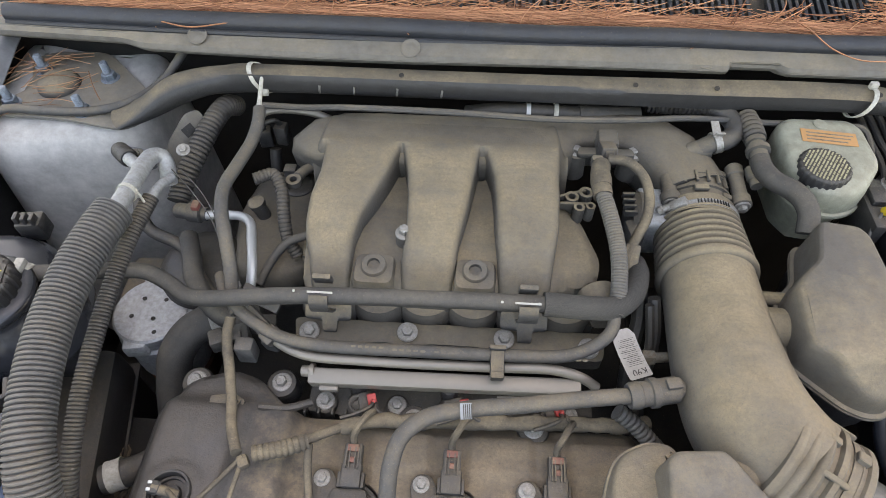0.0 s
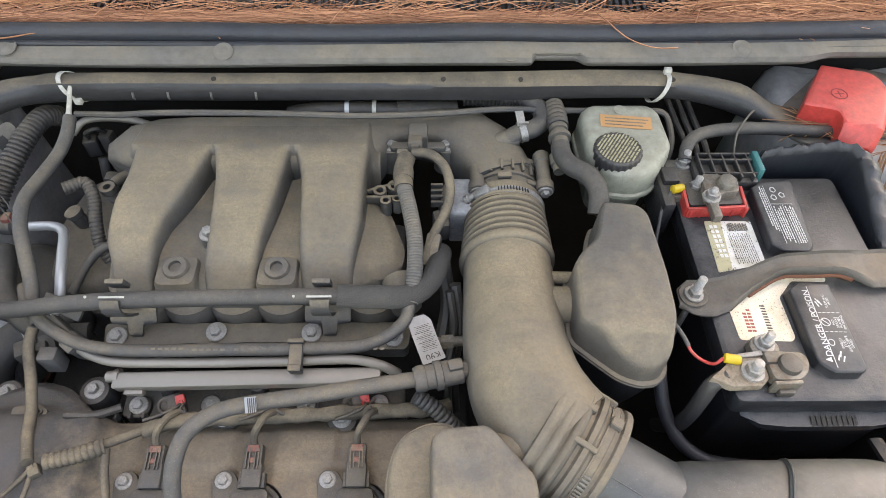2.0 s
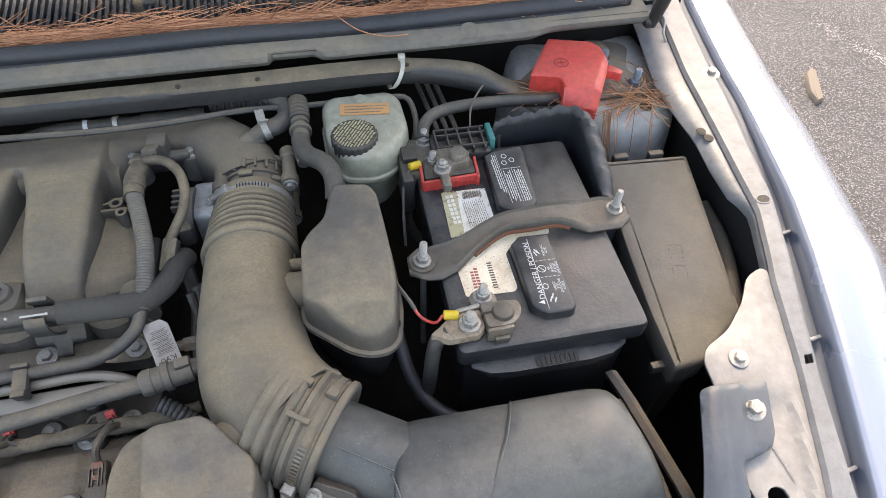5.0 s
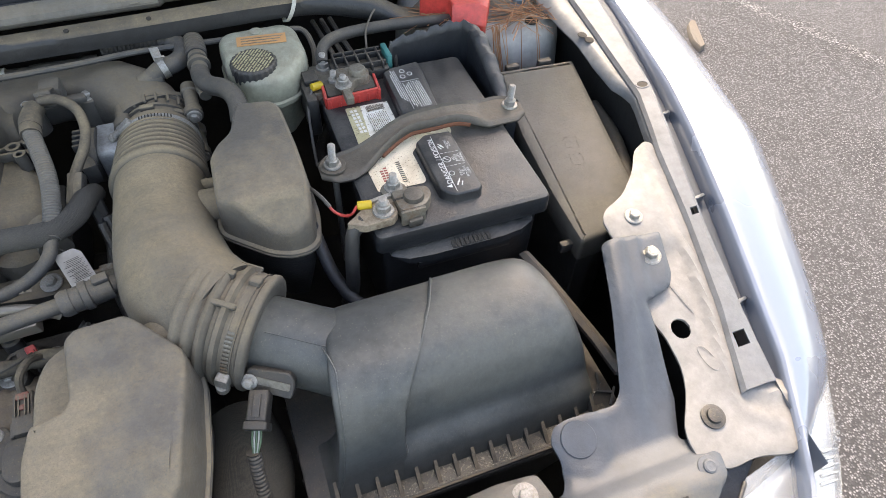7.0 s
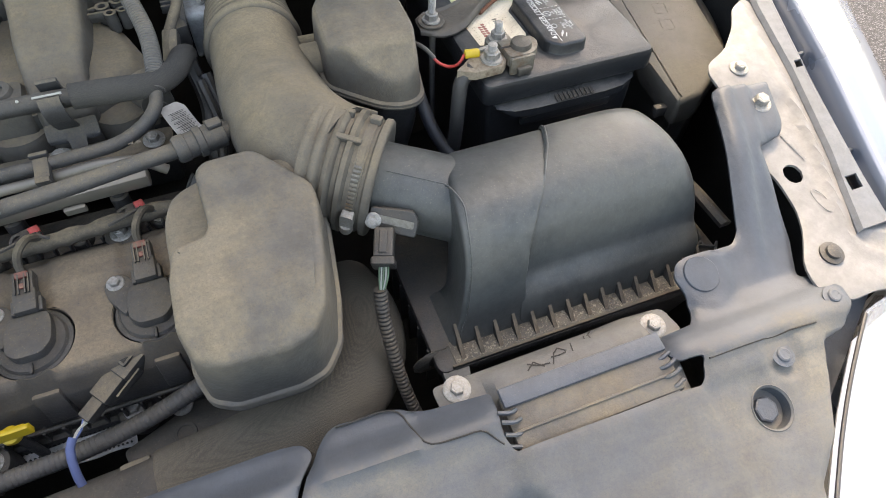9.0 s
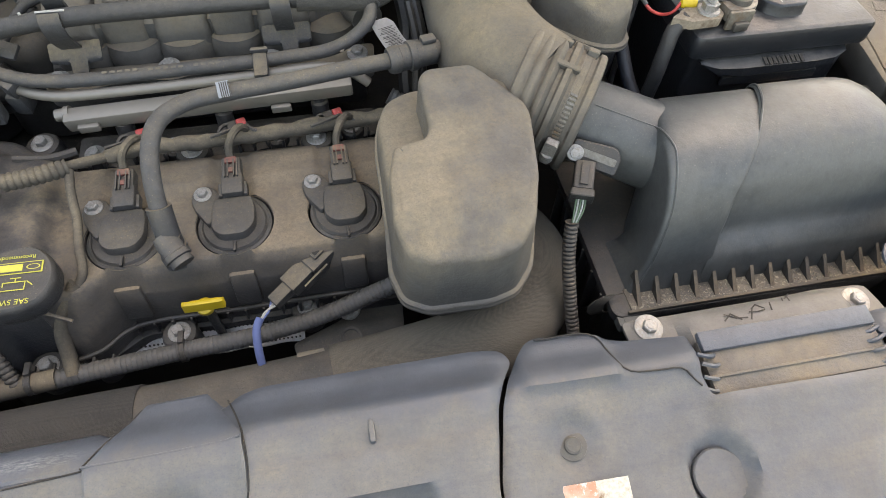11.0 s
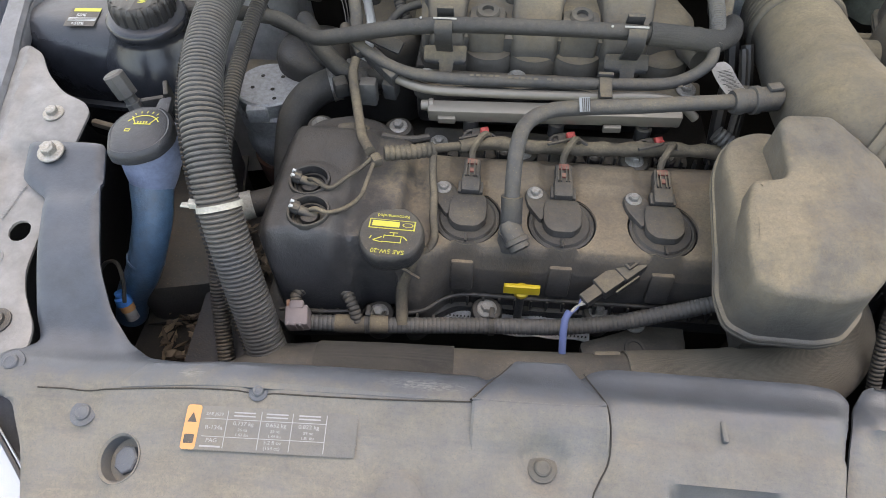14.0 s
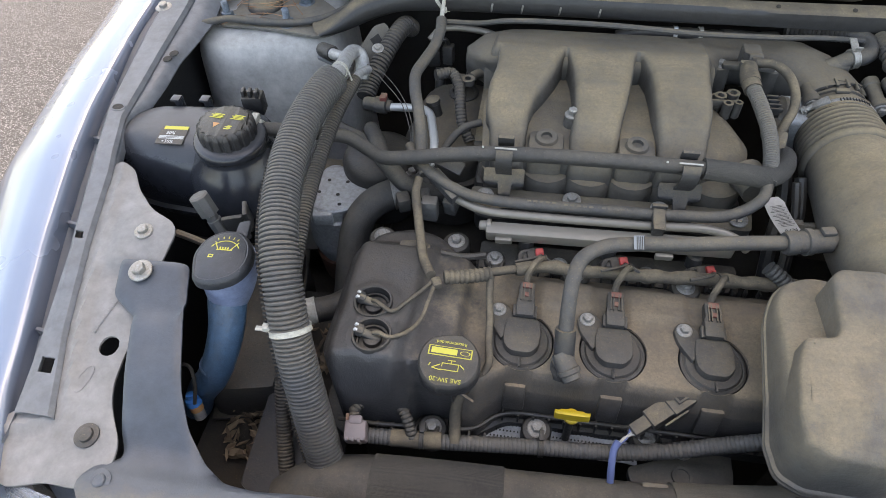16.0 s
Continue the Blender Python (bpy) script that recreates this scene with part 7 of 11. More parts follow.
rf = thing("front_resonator", (0.25, 0.17, 0.70), "large dusty grey plastic resonator box in front of the intake duct", "resonator")
o = rpoly([(0.190, 0.193), (0.219, 0.196), (0.2245, 0.206), (0.2235, 0.262), (0.232, 0.271), (0.277, 0.2755), (0.286, 0.269), (0.3215, 0.231), (0.3235, 0.216), (0.3130, 0.150), (0.302, 0.110), (0.285, 0.091), (0.262, 0.0860), (0.206, 0.0880), (0.186, 0.098), (0.179, 0.122), (0.182, 0.165)], 0.0055, 4)


def lip_f(x, y):
    return 0.768 + 0.34 * (y - 0.085) + 0.04 * (x - 0.25)


def top_f(x, y):
    z = 0.8935 - 0.20 * (0.275 - y) - 0.45 * max(0.0, 0.130 - y)
    s = x - (0.258 + 0.30 * (0.272 - y))                              # the facet that leans to the duct
    z -= 0.20 * max(0.0, s) * sm(0.165, 0.180, y)
    return z - 0.14 * max(0.0, 0.205 - x)


bm = B()
rings = []
for dd, f in ((-0.004, 0.0), (-0.0035, 0.06), (-0.002, 0.5), (-0.0006, 0.90), (0.0004, 0.955), (0.0022, 0.985), (0.0050, 0.997), (0.0090, 1.0), (0.0125, 0.993)):
    rings.append([Vector((p[0], p[1], lip_f(p[0], p[1]) + (top_f(p[0], p[1]) - lip_f(p[0], p[1])) * f)) for p in shrink(o, dd)])
loft(bm, rings, caps=False)
part("chamber", bm, RESON, rf, sharp=50)
bm = B()
panel(bm, shrink(o, 0.0082), lambda x, y: top_f(x, y) + 0.0004, 0.002, 0.0045, 0.0006, 0.002)
part("top_face", bm, RESON, rf, sharp=14)
bm = B()
oo = rpoly([(0.201, 0.19), (0.212, 0.26), (0.272, 0.274), (0.322, 0.236), (0.326, 0.20), (0.306, 0.125), (0.288, 0.098), (0.214, 0.096), (0.198, 0.118)], 0.02, 5)
loft(bm, [[Vector((p[0], p[1], z if z < 0.75 else lip_f(p[0], p[1]) - 0.002)) for p in shrink(oo, dd)] for dd, z in ((0.028, 0.665), (0.018, 0.70), (0.009, 0.735), (0.0, 0.9))])
part("lower_shell", bm, RESON, rf, sharp=60)
bm = B()
loft(bm, [[Vector((p[0], p[1], lip_f(p[0], p[1]) + h)) for p in shrink(o, dd)] for dd, h in ((-0.005, -0.0060), (-0.0075, -0.0045), (-0.0075, -0.0018), (-0.0062, -0.0006), (-0.0075, 0.0006), (-0.0072, 0.0034), (-0.0055, 0.0046), (0.0, 0.0048))])
part("seam_lip", bm, RESON, rf)
bm = B()
ol = rpoly([(0.176, 0.110), (0.250, 0.110), (0.250, 0.292), (0.222, 0.296), (0.190, 0.282), (0.178, 0.250)], 0.020, 6)
loft(bm, [[Vector((p[0], p[1], lip_f(p[0], p[1]) - dz + (0.851 - lip_f(p[0], p[1])) * f)) for p in shrink(ol, dd)] for dd, dz, f in ((0.018, 0.016, 0), (0.004, 0.009, 0), (-0.001, 0.008, 0), (-0.0018, 0.0055, 0), (-0.0018, 0.003, 0), (-0.0006, 0.0018, 0), (-0.0018, 0.0006, 0), (-0.0016, -0.002, 0), (0.0006, -0.003, 0), (0.001, 0, 0.3), (0.002, 0, 0.6), (0.004, 0, 0.84), (0.008, 0, 0.95), (0.016, 0, 1.0))])
part("side_lobe", bm, RESON, rf, sharp=60)
bm = B()
tube(bm, [(0.285, 0.25, 0.85, 0.024), (0.315, 0.272, 0.85, 0.024), (0.335, 0.29, 0.848, 0.026)], None, 18, 0.006)
part("neck", bm, DUCT, rf)

# ---- air cleaner ----
ac = thing("air_cleaner", (0.58, 0.18, 0.5), "charcoal plastic air cleaner box with ribbed lower edge", "air cleaner")


def acb(x0, x1, y0, y1, r):
    return rpoly([(x0, y0), (x1, y0), (x1, y1), (x0, y1)], r, 6)


def lidline(pts):
    return spline([(0, y, z) for y, z in pts], 0.004)[0][:, 1:]


LEFTP = [(0.094, 0.716), (0.100, 0.732), (0.106, 0.765), (0.119, 0.808), (0.137, 0.838), (0.158, 0.8530), (0.185, 0.8570), (0.215, 0.8540), (0.240, 0.8470), (0.256, 0.834), (0.264, 0.805), (0.268, 0.76), (0.270, 0.716)]
RIGHTP = [(0.094, 0.716), (0.098, 0.734), (0.103, 0.752), (0.112, 0.7635), (0.1205, 0.774), (0.1265, 0.798), (0.140, 0.8295), (0.161, 0.8500), (0.190, 0.8585), (0.222, 0.8580), (0.243, 0.8510), (0.257, 0.836), (0.264, 0.805), (0.268, 0.76), (0.270, 0.716)]
NS = 72


def along(pts):
    P = lidline(pts)
    g = np.r_[0, np.cumsum(np.hypot(*np.diff(P, axis=0).T))]
    f = np.linspace(0, g[-1], NS)
    return np.stack([np.interp(f, g, P[:, k]) for k in (0, 1)], 1)


LP, RP = along(LEFTP), along(RIGHTP)


def lid_x(p, keys):
    """x by how far along the profile a place lies: front face by its height, the top by y."""
    return float(np.interp(p, np.linspace(0, 1, len(keys)), keys))


XL = [0.416, 0.428, 0.434, 0.439, 0.441, 0.444, 0.450, 0.460, 0.470, 0.475, 0.478, 0.480]
XM = [0.502, 0.504, 0.504, 0.509, 0.524, 0.546, 0.566, 0.579, 0.586, 0.590, 0.592, 0.593]
XR = [0.738, 0.732, 0.729, 0.724, 0.718, 0.712, 0.706, 0.700, 0.697, 0.698, 0.702, 0.708]


def lid_ring(P, u, xa, xb, inset=0.0):
    out = []
    for k, (y, z) in enumerate(P):
        f = k / (NS - 1)
        a, b = lid_x(f, xa), lid_x(f, xb)
        yy, zz = y + (0.185 - y) * inset * 0.8, z + (0.716 - z) * inset
        out.append(Vector((a + (b - a) * u, yy, zz)))
    return out


bm = B()
rings = [lid_ring(LP, 0.02, XL, XM, k) for k in (0.95, 0.55, 0.30, 0.16, 0.085)]
rings += [lid_ring(LP, u, XL, XM, k) for u, k in ((0.022, 0.05), (0.032, 0.026), (0.055, 0.011), (0.09, 0.003), (0.14, 0.0), (0.35, 0.0), (0.6, 0.0), (0.85, 0.0), (0.965, 0.0), (0.99, 0.004), (1.0, 0.012))]
loft(bm, rings, caps=False, closed=False)
part("lid_inlet_half", bm, AIRBOX, ac, sharp=65)
bm = B()
rings = [lid_ring(RP, u, XM, XR, k) for u, k in ((-0.02, 0.02), (0.0, 0.006), (0.02, 0.0), (0.2, 0.0), (0.4, 0.0), (0.55, 0.0), (0.68, 0.004), (0.78, 0.013), (0.86, 0.028), (0.92, 0.052), (0.96, 0.085), (0.985, 0.13), (0.997, 0.20), (1.0, 0.34), (1.0, 0.6), (1.0, 0.95))]
loft(bm, rings, caps=False, closed=False)
part("lid_raised_half", bm, AIRBOX, ac, sharp=65)
bm = B()
tube(bm, [tuple(lid_ring(LP, 0.10, XL, XM, 0.0)[k]) for k in range(1, 33, 3)] + [(0.449, 0.190, 0.8565), (0.447, 0.198, 0.853)], 0.0011, 6, 0.006)
part("moulding_line", bm, AIRBOX, ac)
bm = B()
tube(bm, [tuple(p) for p in lid_ring(RP, 0.004, XM, XR, 0.0)[8:60:3]], 0.0014, 6, 0.006)
part("step_bead", bm, AIRBOX, ac)
bm = B()
plate(bm, acb(0.395, 0.765, 0.070, 0.290, 0.012), 0.706, 0.716, 0.002)
part("lid_flange", bm, BLACKP, ac)
bm = B()
box(bm, (0.580, 0.0880, 0.7166), (0.330, 0.026, 0.0016), 0.0003)
part("dusty_trough", bm, GRIT, ac, "trough filled with dust and grit")
bm = B()
box(bm, (0.575, 0.0725, 0.7175), (0.330, 0.003, 0.006), 0.0008)
part("flange_rim", bm, LEDGE, ac)
gus = None
for k in range(15):
    x = 0.425 + 0.0215 * k
    if gus is None:
        bm = B()
        vs = [(-0.0024, 0.076, 0.716), (-0.0024, 0.112, 0.716), (-0.0016, 0.108, 0.741), (0.0024, 0.076, 0.716), (0.0024, 0.112, 0.716), (0.0016, 0.108, 0.741)]
        v = [bm.verts.new((x + a, b, c)) for a, b, c in vs]
        for f in ((0, 1, 2), (5, 4, 3), (0, 3, 4, 1), (1, 4, 5, 2), (2, 5, 3, 0)):
            bm.faces.new([v[i] for i in f])
        gus = part("gusset", bm, LEDGE, ac, sharp=20)
    else:
        twin(gus, (0.0215 * k, 0, 0), ac)
bm = B()
r = random.Random(21)
for k in range(700):
    x, y, q = r.uniform(0.425, 0.735), 0.0765 + 0.022 * r.random() ** 1.4, r.uniform(0.0004, 0.0011)
    top = Vector((x, y, 0.7172 + q * 1.3))
    low = [bm.verts.new((x + q * math.cos(a + k), y + q * math.sin(a + k), 0.7172)) for a in (0, 1.6, 3.1, 4.6)]
    t = bm.verts.new(top)
    for i in range(4):
        bm.faces.new((low[i], low[(i + 1) % 4], t))
tagged(part("grit", bm, shade_varied("pale_grit", (0.16, 0.125, 0.085), (0.42, 0.36, 0.27)), ac, flat=True), kind="stuff")
bm = B()
rings = [[Vector((p.x, p.y, z)) for p in acb(x0, x1, y0, y1, 0.02)] for x0, x1, y0, y1, z in ((0.44, 0.73, 0.13, 0.27, 0.45), (0.405, 0.755, 0.085, 0.285, 0.66), (0.402, 0.758, 0.080, 0.287, 0.706))]
loft(bm, rings)
for k in range(6):
    box(bm, (0.400, 0.105 + 0.030 * k, 0.67), (0.014, 0.004, 0.075), 0.001)
part("lower_case", bm, BLACKP, ac)
bm = B()
plate(bm, rpoly([(0.398, 0.060), (0.425, 0.058), (0.43, 0.082), (0.40, 0.10)], 0.005, 3), 0.703, 0.714, 0.001)
lathe(bm, (0.409, 0.068, 0.7135), (0, 0, 1), [(0, 0.0045), (0.0012, 0.0045)], 14)
part("corner_tab", bm, AIRBOX, ac)
bm = B()
ribbon(bm, [(0.402, 0.092, 0.726), (0.394, 0.090, 0.7285), (0.385, 0.088, 0.726), (0.380, 0.087, 0.718), (0.381, 0.087, 0.706), (0.387, 0.088, 0.698), (0.396, 0.090, 0.695)], 0.017, 0.0014)
part("spring_clip", bm, STRAPM, ac, "bent steel spring clip")
bm = B()
for k, (x, y, a) in enumerate(((0.745, 0.118, 35), (0.752, 0.112, -25), (0.752, 0.126, 70), (0.759, 0.104, 50))):
    bar(bm, plane((x, y, 0.7185), (math.cos(radians(a)), math.sin(radians(a)), 0), (0, 0, 1)), -0.012, 0.012, -0.0012, 0.0012, 0.004)
tagged(part("edge_webs", bm, AIRBOX, ac), kind="stuff")
bm = B()
loft(bm, [[Vector(p) + Vector(q) for q in ((-0.007, 0, 0.0), (0.007, 0, 0.0), (0.007, 0, 0.006), (0.0, 0, 0.009), (-0.007, 0, 0.006))] for p in ((0.772, 0.118, 0.742), (0.764, 0.160, 0.750), (0.738, 0.262, 0.768), (0.728, 0.300, 0.770))])
solo("support_bar", bm, BLACKP, "black plastic support bar behind the air cleaner", "support bar")
# wide cloth-covered coolant hose in front of the engine
wh = thing("radiator_hose", (0.0, 0.06, 0.60), "thick dusty brown radiator hose partly in braided cloth sleeve", "radiator hose")
bm = B()
tube(bm, [(-0.335, 0.030, 0.625), (-0.30, 0.050, 0.640), (-0.22, 0.060, 0.648), (-0.08, 0.066, 0.646), (0.08, 0.072, 0.650), (0.13, 0.076, 0.652)], 0.043, 26, 0.012)
part("hose_tube", bm, HOSED, wh)
bm = B()
tube(bm, [(-0.238, 0.059, 0.647), (-0.16, 0.063, 0.647), (-0.085, 0.066, 0.646)], 0.0448, 26, 0.012)
part("black_sleeve", bm, WEAVED, wh, "dark fabric sleeve")
bm = B()
tube(bm, [(0.108, 0.074, 0.651), (0.18, 0.080, 0.655), (0.25, 0.090, 0.660), (0.305, 0.110, 0.668), (0.335, 0.145, 0.675), (0.340, 0.19, 0.675), (0.33, 0.24, 0.66)], 0.0455, 28, 0.010)
part("braided_sleeve", bm, WEAVE, wh, "tan braided cloth sleeve")
bm = B()
box(bm, (0.085, 0.100, 0.676), (0.030, 0.016, 0.010), 0.003, (20, 0, 4))
part("clip_tab", bm, RESON, wh)

# ---- strut brace across the back ----
sb = thing("strut_brace", (0.15, 0.74, 0.86), "dusty dark steel strut brace tube between the towers", "strut brace")
bm = B()
tube(bm, [(-0.455, 0.692, 0.880, 0.026), (-0.41, 0.710, 0.895, 0.022), (-0.358, 0.731, 0.908, 0.020), (-0.31, 0.742, 0.913, 0.0178), (-0.25, 0.745, 0.914, 0.0172), (0.0, 0.746, 0.914, 0.0172), (0.30, 0.749, 0.914, 0.0172), (0.54, 0.752, 0.913, 0.0172),
          (0.59, 0.748, 0.911, 0.018), (0.64, 0.739, 0.904, 0.020), (0.69, 0.728, 0.891, 0.022), (0.735, 0.718, 0.878, 0.026)], None, 20, 0.012)
for v in bm.verts:
    k = max(sm(-0.38, -0.46, v.co.x), sm(0.65, 0.735, v.co.x))
    z0 = 0.880
    v.co.z = v.co.z + (z0 + (v.co.z - z0) * 0.22 - v.co.z) * k
for v in bm.verts:
    k = sm(-0.33, -0.29, v.co.x) * sm(0.58, 0.54, v.co.x)
    dy, dz = v.co.y - 0.747, v.co.z - 0.914
    big = max(abs(dy), abs(dz), 1e-6)
    grow = 1 + 0.62 * k * ((abs(dy) ** 2 + abs(dz) ** 2) ** 0.5 / big - 1)
    v.co.y, v.co.z = 0.747 + dy * grow * (1 - 0.06 * k), 0.914 + dz * grow * (1 - 0.08 * k)
part("brace_tube", bm, BRACE, sb)
for s in (1, -1):
    fx = mirrored(s)
    bm = B()
    plate(bm, rpoly([(fx(0.715), 0.690), (fx(0.74), 0.672), (fx(0.84), 0.690), (fx(0.92), 0.690), (fx(0.93), 0.72), (fx(0.90), 0.75), (fx(0.93), 0.815), (fx(0.90), 0.835), (fx(0.82), 0.838), (fx(0.77), 0.79), (fx(0.72), 0.745)], 0.02, 4), 0.8725, 0.8765, 0.001)
    part("end_plate", bm, COWL, sb)
for x in (-0.068, 0.240, 0.345, 0.552):
    bm = B()
    lathe(bm, (x, 0.7415, 0.9305), (0, -0.35, 1), [(0, 0.0035), (0.0006, 0.0035), (0.0008, 0.002)], 12)
    part("hole", bm, DARK, sb)
for k, x in enumerate((-0.180, -0.133, -0.075, -0.015)):
    bm = B()
    tube(bm, [(x, 0.7335, 0.9025), (x + 0.001, 0.7292, 0.9090), (x + 0.002, 0.7298, 0.9175)], 0.0016, 6, 0.003)
    part("bright_scrape", bm, STEEL, sb)
for x, lean in ((-0.262, -0.012), (0.537, 0.010)):
    zt = thing("cable_tie", (x, 0.735, 0.88), "pale nylon cable tie round the strut brace", "cable tie", "brace ties")
    bm = B()
    n = 26
    rings = []
    for k in range(n + 1):
        a = 2 * math.pi * k / n
        c = Vector((x + lean * math.sin(a), 0.746 + 0.0190 * math.cos(a), 0.914 + 0.0190 * math.sin(a)))
        r = Vector((0, math.cos(a), math.sin(a)))
        rings.append([c + Vector((-0.003, 0, 0)), c + Vector((0.003, 0, 0)), c + Vector((0.003, 0, 0)) + r * 0.0014, c + Vector((-0.003, 0, 0)) + r * 0.0014])
    loft(bm, rings)
    part("strap", bm, NATURAL, zt)
    bm = B()
    box(bm, (x - lean * 0.6, 0.728, 0.904) if x < 0 else (x + lean, 0.756, 0.934), (0.010, 0.007, 0.009), 0.001)
    part("lock_head", bm, NATURAL, zt)
bm = B()
tube(bm, [(-0.262, 0.718, 0.890), (-0.20, 0.714, 0.892), (-0.146, 0.700, 0.907), (0.0, 0.694, 0.912), (0.137, 0.697, 0.905), (0.24, 0.708, 0.900), (0.317, 0.720, 0.897), (0.42, 0.722, 0.893), (0.523, 0.722, 0.893), (0.548, 0.722, 0.888), (0.556, 0.70, 0.875), (0.553, 0.675, 0.862), (0.54, 0.655, 0.835)], 0.0042, 8, 0.008)
solo("bonnet_cable", bm, HOSE, "thin grey cable tied under the strut brace", "cable")

# ---- vapour hose, sensor leads round the throttle body ----
eh = thing("vacuum_hose", (0.35, 0.70, 0.87), "grey ribbed rubber vacuum hose with spring clamp", "hose")
bm = B()
tube(bm, [(0.322, 0.682, 0.872), (0.345, 0.686, 0.886), (0.364, 0.692, 0.888), (0.376, 0.708, 0.889), (0.374, 0.730, 0.890), (0.358, 0.748, 0.890), (0.325, 0.757, 0.888), (0.29, 0.762, 0.884)], 0.0125, 16, 0.006)
part("hose_tube", bm, HOSE, eh)
bm = B()
tube(bm, [(0.355, 0.751, 0.890), (0.325, 0.757, 0.888), (0.27, 0.764, 0.884)], 0.0142, 16, corr=(0.006, 0.002))
part("ribbed_end", bm, LOOMD, eh)
bm = B()
lathe(bm, (0.318, 0.681, 0.850), (0, 0, 1), [(0, 0.014), (0.02, 0.014), (0.026, 0.013), (0.028, 0.009)], 18)
lathe(bm, (0.312, 0.680, 0.871), (1, 0.18, 0.25), [(0, 0.012), (0.002, 0.0135), (0.03, 0.0135)], 18)
part("stub", bm, MANIFOLD, eh)
bm = B()
band(bm, (0.347, 0.6865, 0.8865), (1, 0.25, 0.2), 0.0138, 0.009, 0.001)
box(bm, (0.343, 0.692, 0.905), (0.012, 0.022, 0.002), 0.0006, (25, 10, 15))
box(bm, (0.346, 0.684, 0.902), (0.013, 0.003, 0.010), 0.0006, (20, 10, 15))
part("spring_clamp", bm, STEEL, eh, "bright spring hose clamp")
bh = thing("brake_vacuum_hose", (0.41, 0.64, 0.85), "dusty rubber hose with check valve beside the fluid reservoir", "hose")
bm = B()
tube(bm, [(0.393, 0.730, 0.893), (0.394, 0.705, 0.896), (0.394, 0.684, 0.896)], 0.0145, 16, corr=(0.008, 0.0018))
part("ribbed_end", bm, LOOMD, bh)
bm = B()
tube(bm, [(0.393, 0.652, 0.893), (0.394, 0.634, 0.893), (0.402, 0.615, 0.894), (0.416, 0.600, 0.897), (0.426, 0.582, 0.898), (0.430, 0.564, 0.893), (0.428, 0.545, 0.880)], 0.0125, 16, 0.006)
part("hose_tube", bm, HOSED, bh)
bm = B()
lathe(bm, (0.394, 0.690, 0.896), (0, -1, -0.08), [(0, 0.011), (0.004, 0.0125), (0.012, 0.0125), (0.013, 0.010), (0.02, 0.010), (0.021, 0.015), (0.027, 0.015), (0.028, 0.011), (0.042, 0.011)], 18)
lathe(bm, (0.391, 0.655, 0.875), (0.05, -1, -0.1), [(0, 0.006), (0.002, 0.010), (0.018, 0.010), (0.02, 0.008), (0.03, 0.008)], 14)
part("check_valve", bm, MANIFOLD, bh)

lead = thing("sensor_lead", (0.22, 0.57, 0.84), "dusty taped sensor lead curving to the throttle motor", "wiring")
bm = B()
tube(bm, [(0.200, 0.628, 0.905), (0.222, 0.622, 0.908), (0.240, 0.606, 0.902), (0.247, 0.580, 0.892), (0.243, 0.555, 0.882), (0.232, 0.535, 0.872), (0.222, 0.515, 0.862), (0.218, 0.490, 0.850)], 0.0062, 12, 0.006)
part("lead", bm, TAPE, lead)
bm = B()
box(bm, (0.224, 0.508, 0.856), (0.018, 0.042, 0.016), 0.003, (25, 0, -12))
part("inline_plug", bm, BAR, lead)
bm = B()
lathe(bm, (0.185, 0.478, 0.835), (0.25, -1, 0), [(0, 0.022), (0.012, 0.023), (0.024, 0.019), (0.04, 0.018)], 22)
solo("dusty_stub_pipe", bm, RESON, "short dusty pipe stub behind the braided hose", "pipe stub")
dk = thing("heater_hose", (0.15, 0.74, 0.87), "black heater hose with white ring marks behind the manifold", "hose")
bm = B()
tube(bm, [(0.02, 0.752, 0.862), (0.06, 0.746, 0.874), (0.100, 0.743, 0.878), (0.15, 0.745, 0.876), (0.205, 0.750, 0.870), (0.235, 0.755, 0.862)], 0.0105, 14, 0.008)
part("hose_tube", bm, BLACKP, dk)
for x, y in ((0.105, 0.743), (0.143, 0.7448)):
    bm = B()
    band(bm, (x, y, 0.878), (1, 0.03, -0.03), 0.0108, 0.006, 0.0008)
    part("ring_mark", bm, NATURAL if x > 0.12 else WHITE, dk)
bm = B()
lathe(bm, (0.175, 0.747, 0.874), (1, 0.1, -0.1), [(0, 0.012), (0.02, 0.013), (0.06, 0.013), (0.065, 0.016), (0.085, 0.016)], 16)
part("pipe_joint", bm, HOSED, dk)

# ---- fluid reservoir ----
rv = thing("fluid_reservoir", (0.478, 0.66, 0.79), "cream plastic fluid reservoir with black screw cap", "fluid reservoir")
o = rpoly([(0.426, 0.636), (0.424, 0.712), (0.440, 0.728), (0.522, 0.729), (0.537, 0.712), (0.540, 0.646), (0.510, 0.604), (0.484, 0.594), (0.448, 0.600)], 0.011, 4)
bm = B()
rings = [[Vector((p[0], p[1], z - 0.10 * max(0.0, 0.655 - p[1]) * (1 if z > 0.88 else 0))) for p in shrink(o, dd)] for dd, z in ((0.016, 0.79), (0.010, 0.835), (0.003, 0.852), (0.0, 0.862), (0.0, 0.884), (0.0015, 0.895), (0.005, 0.9005), (0.011, 0.9028), (0.020, 0.9035))]
loft(bm, rings)
part("tank", bm, TAN, rv, sharp=60)
bm = B()
solid_rings(bm, lambda k: shrink(o, (0.0, -0.003, -0.003, 0.0)[k]), [0.852, 0.854, 0.859, 0.861])
part("weld_seam", bm, TAN, rv)
bm = B()
pts = []
for k in range(96):
    a = 2 * math.pi * k / 96
    r = 0.0315 - (0.0012 if k % 4 < 2 else 0)
    pts.append((0.464 + r * math.cos(a), 0.634 + r * math.sin(a)))
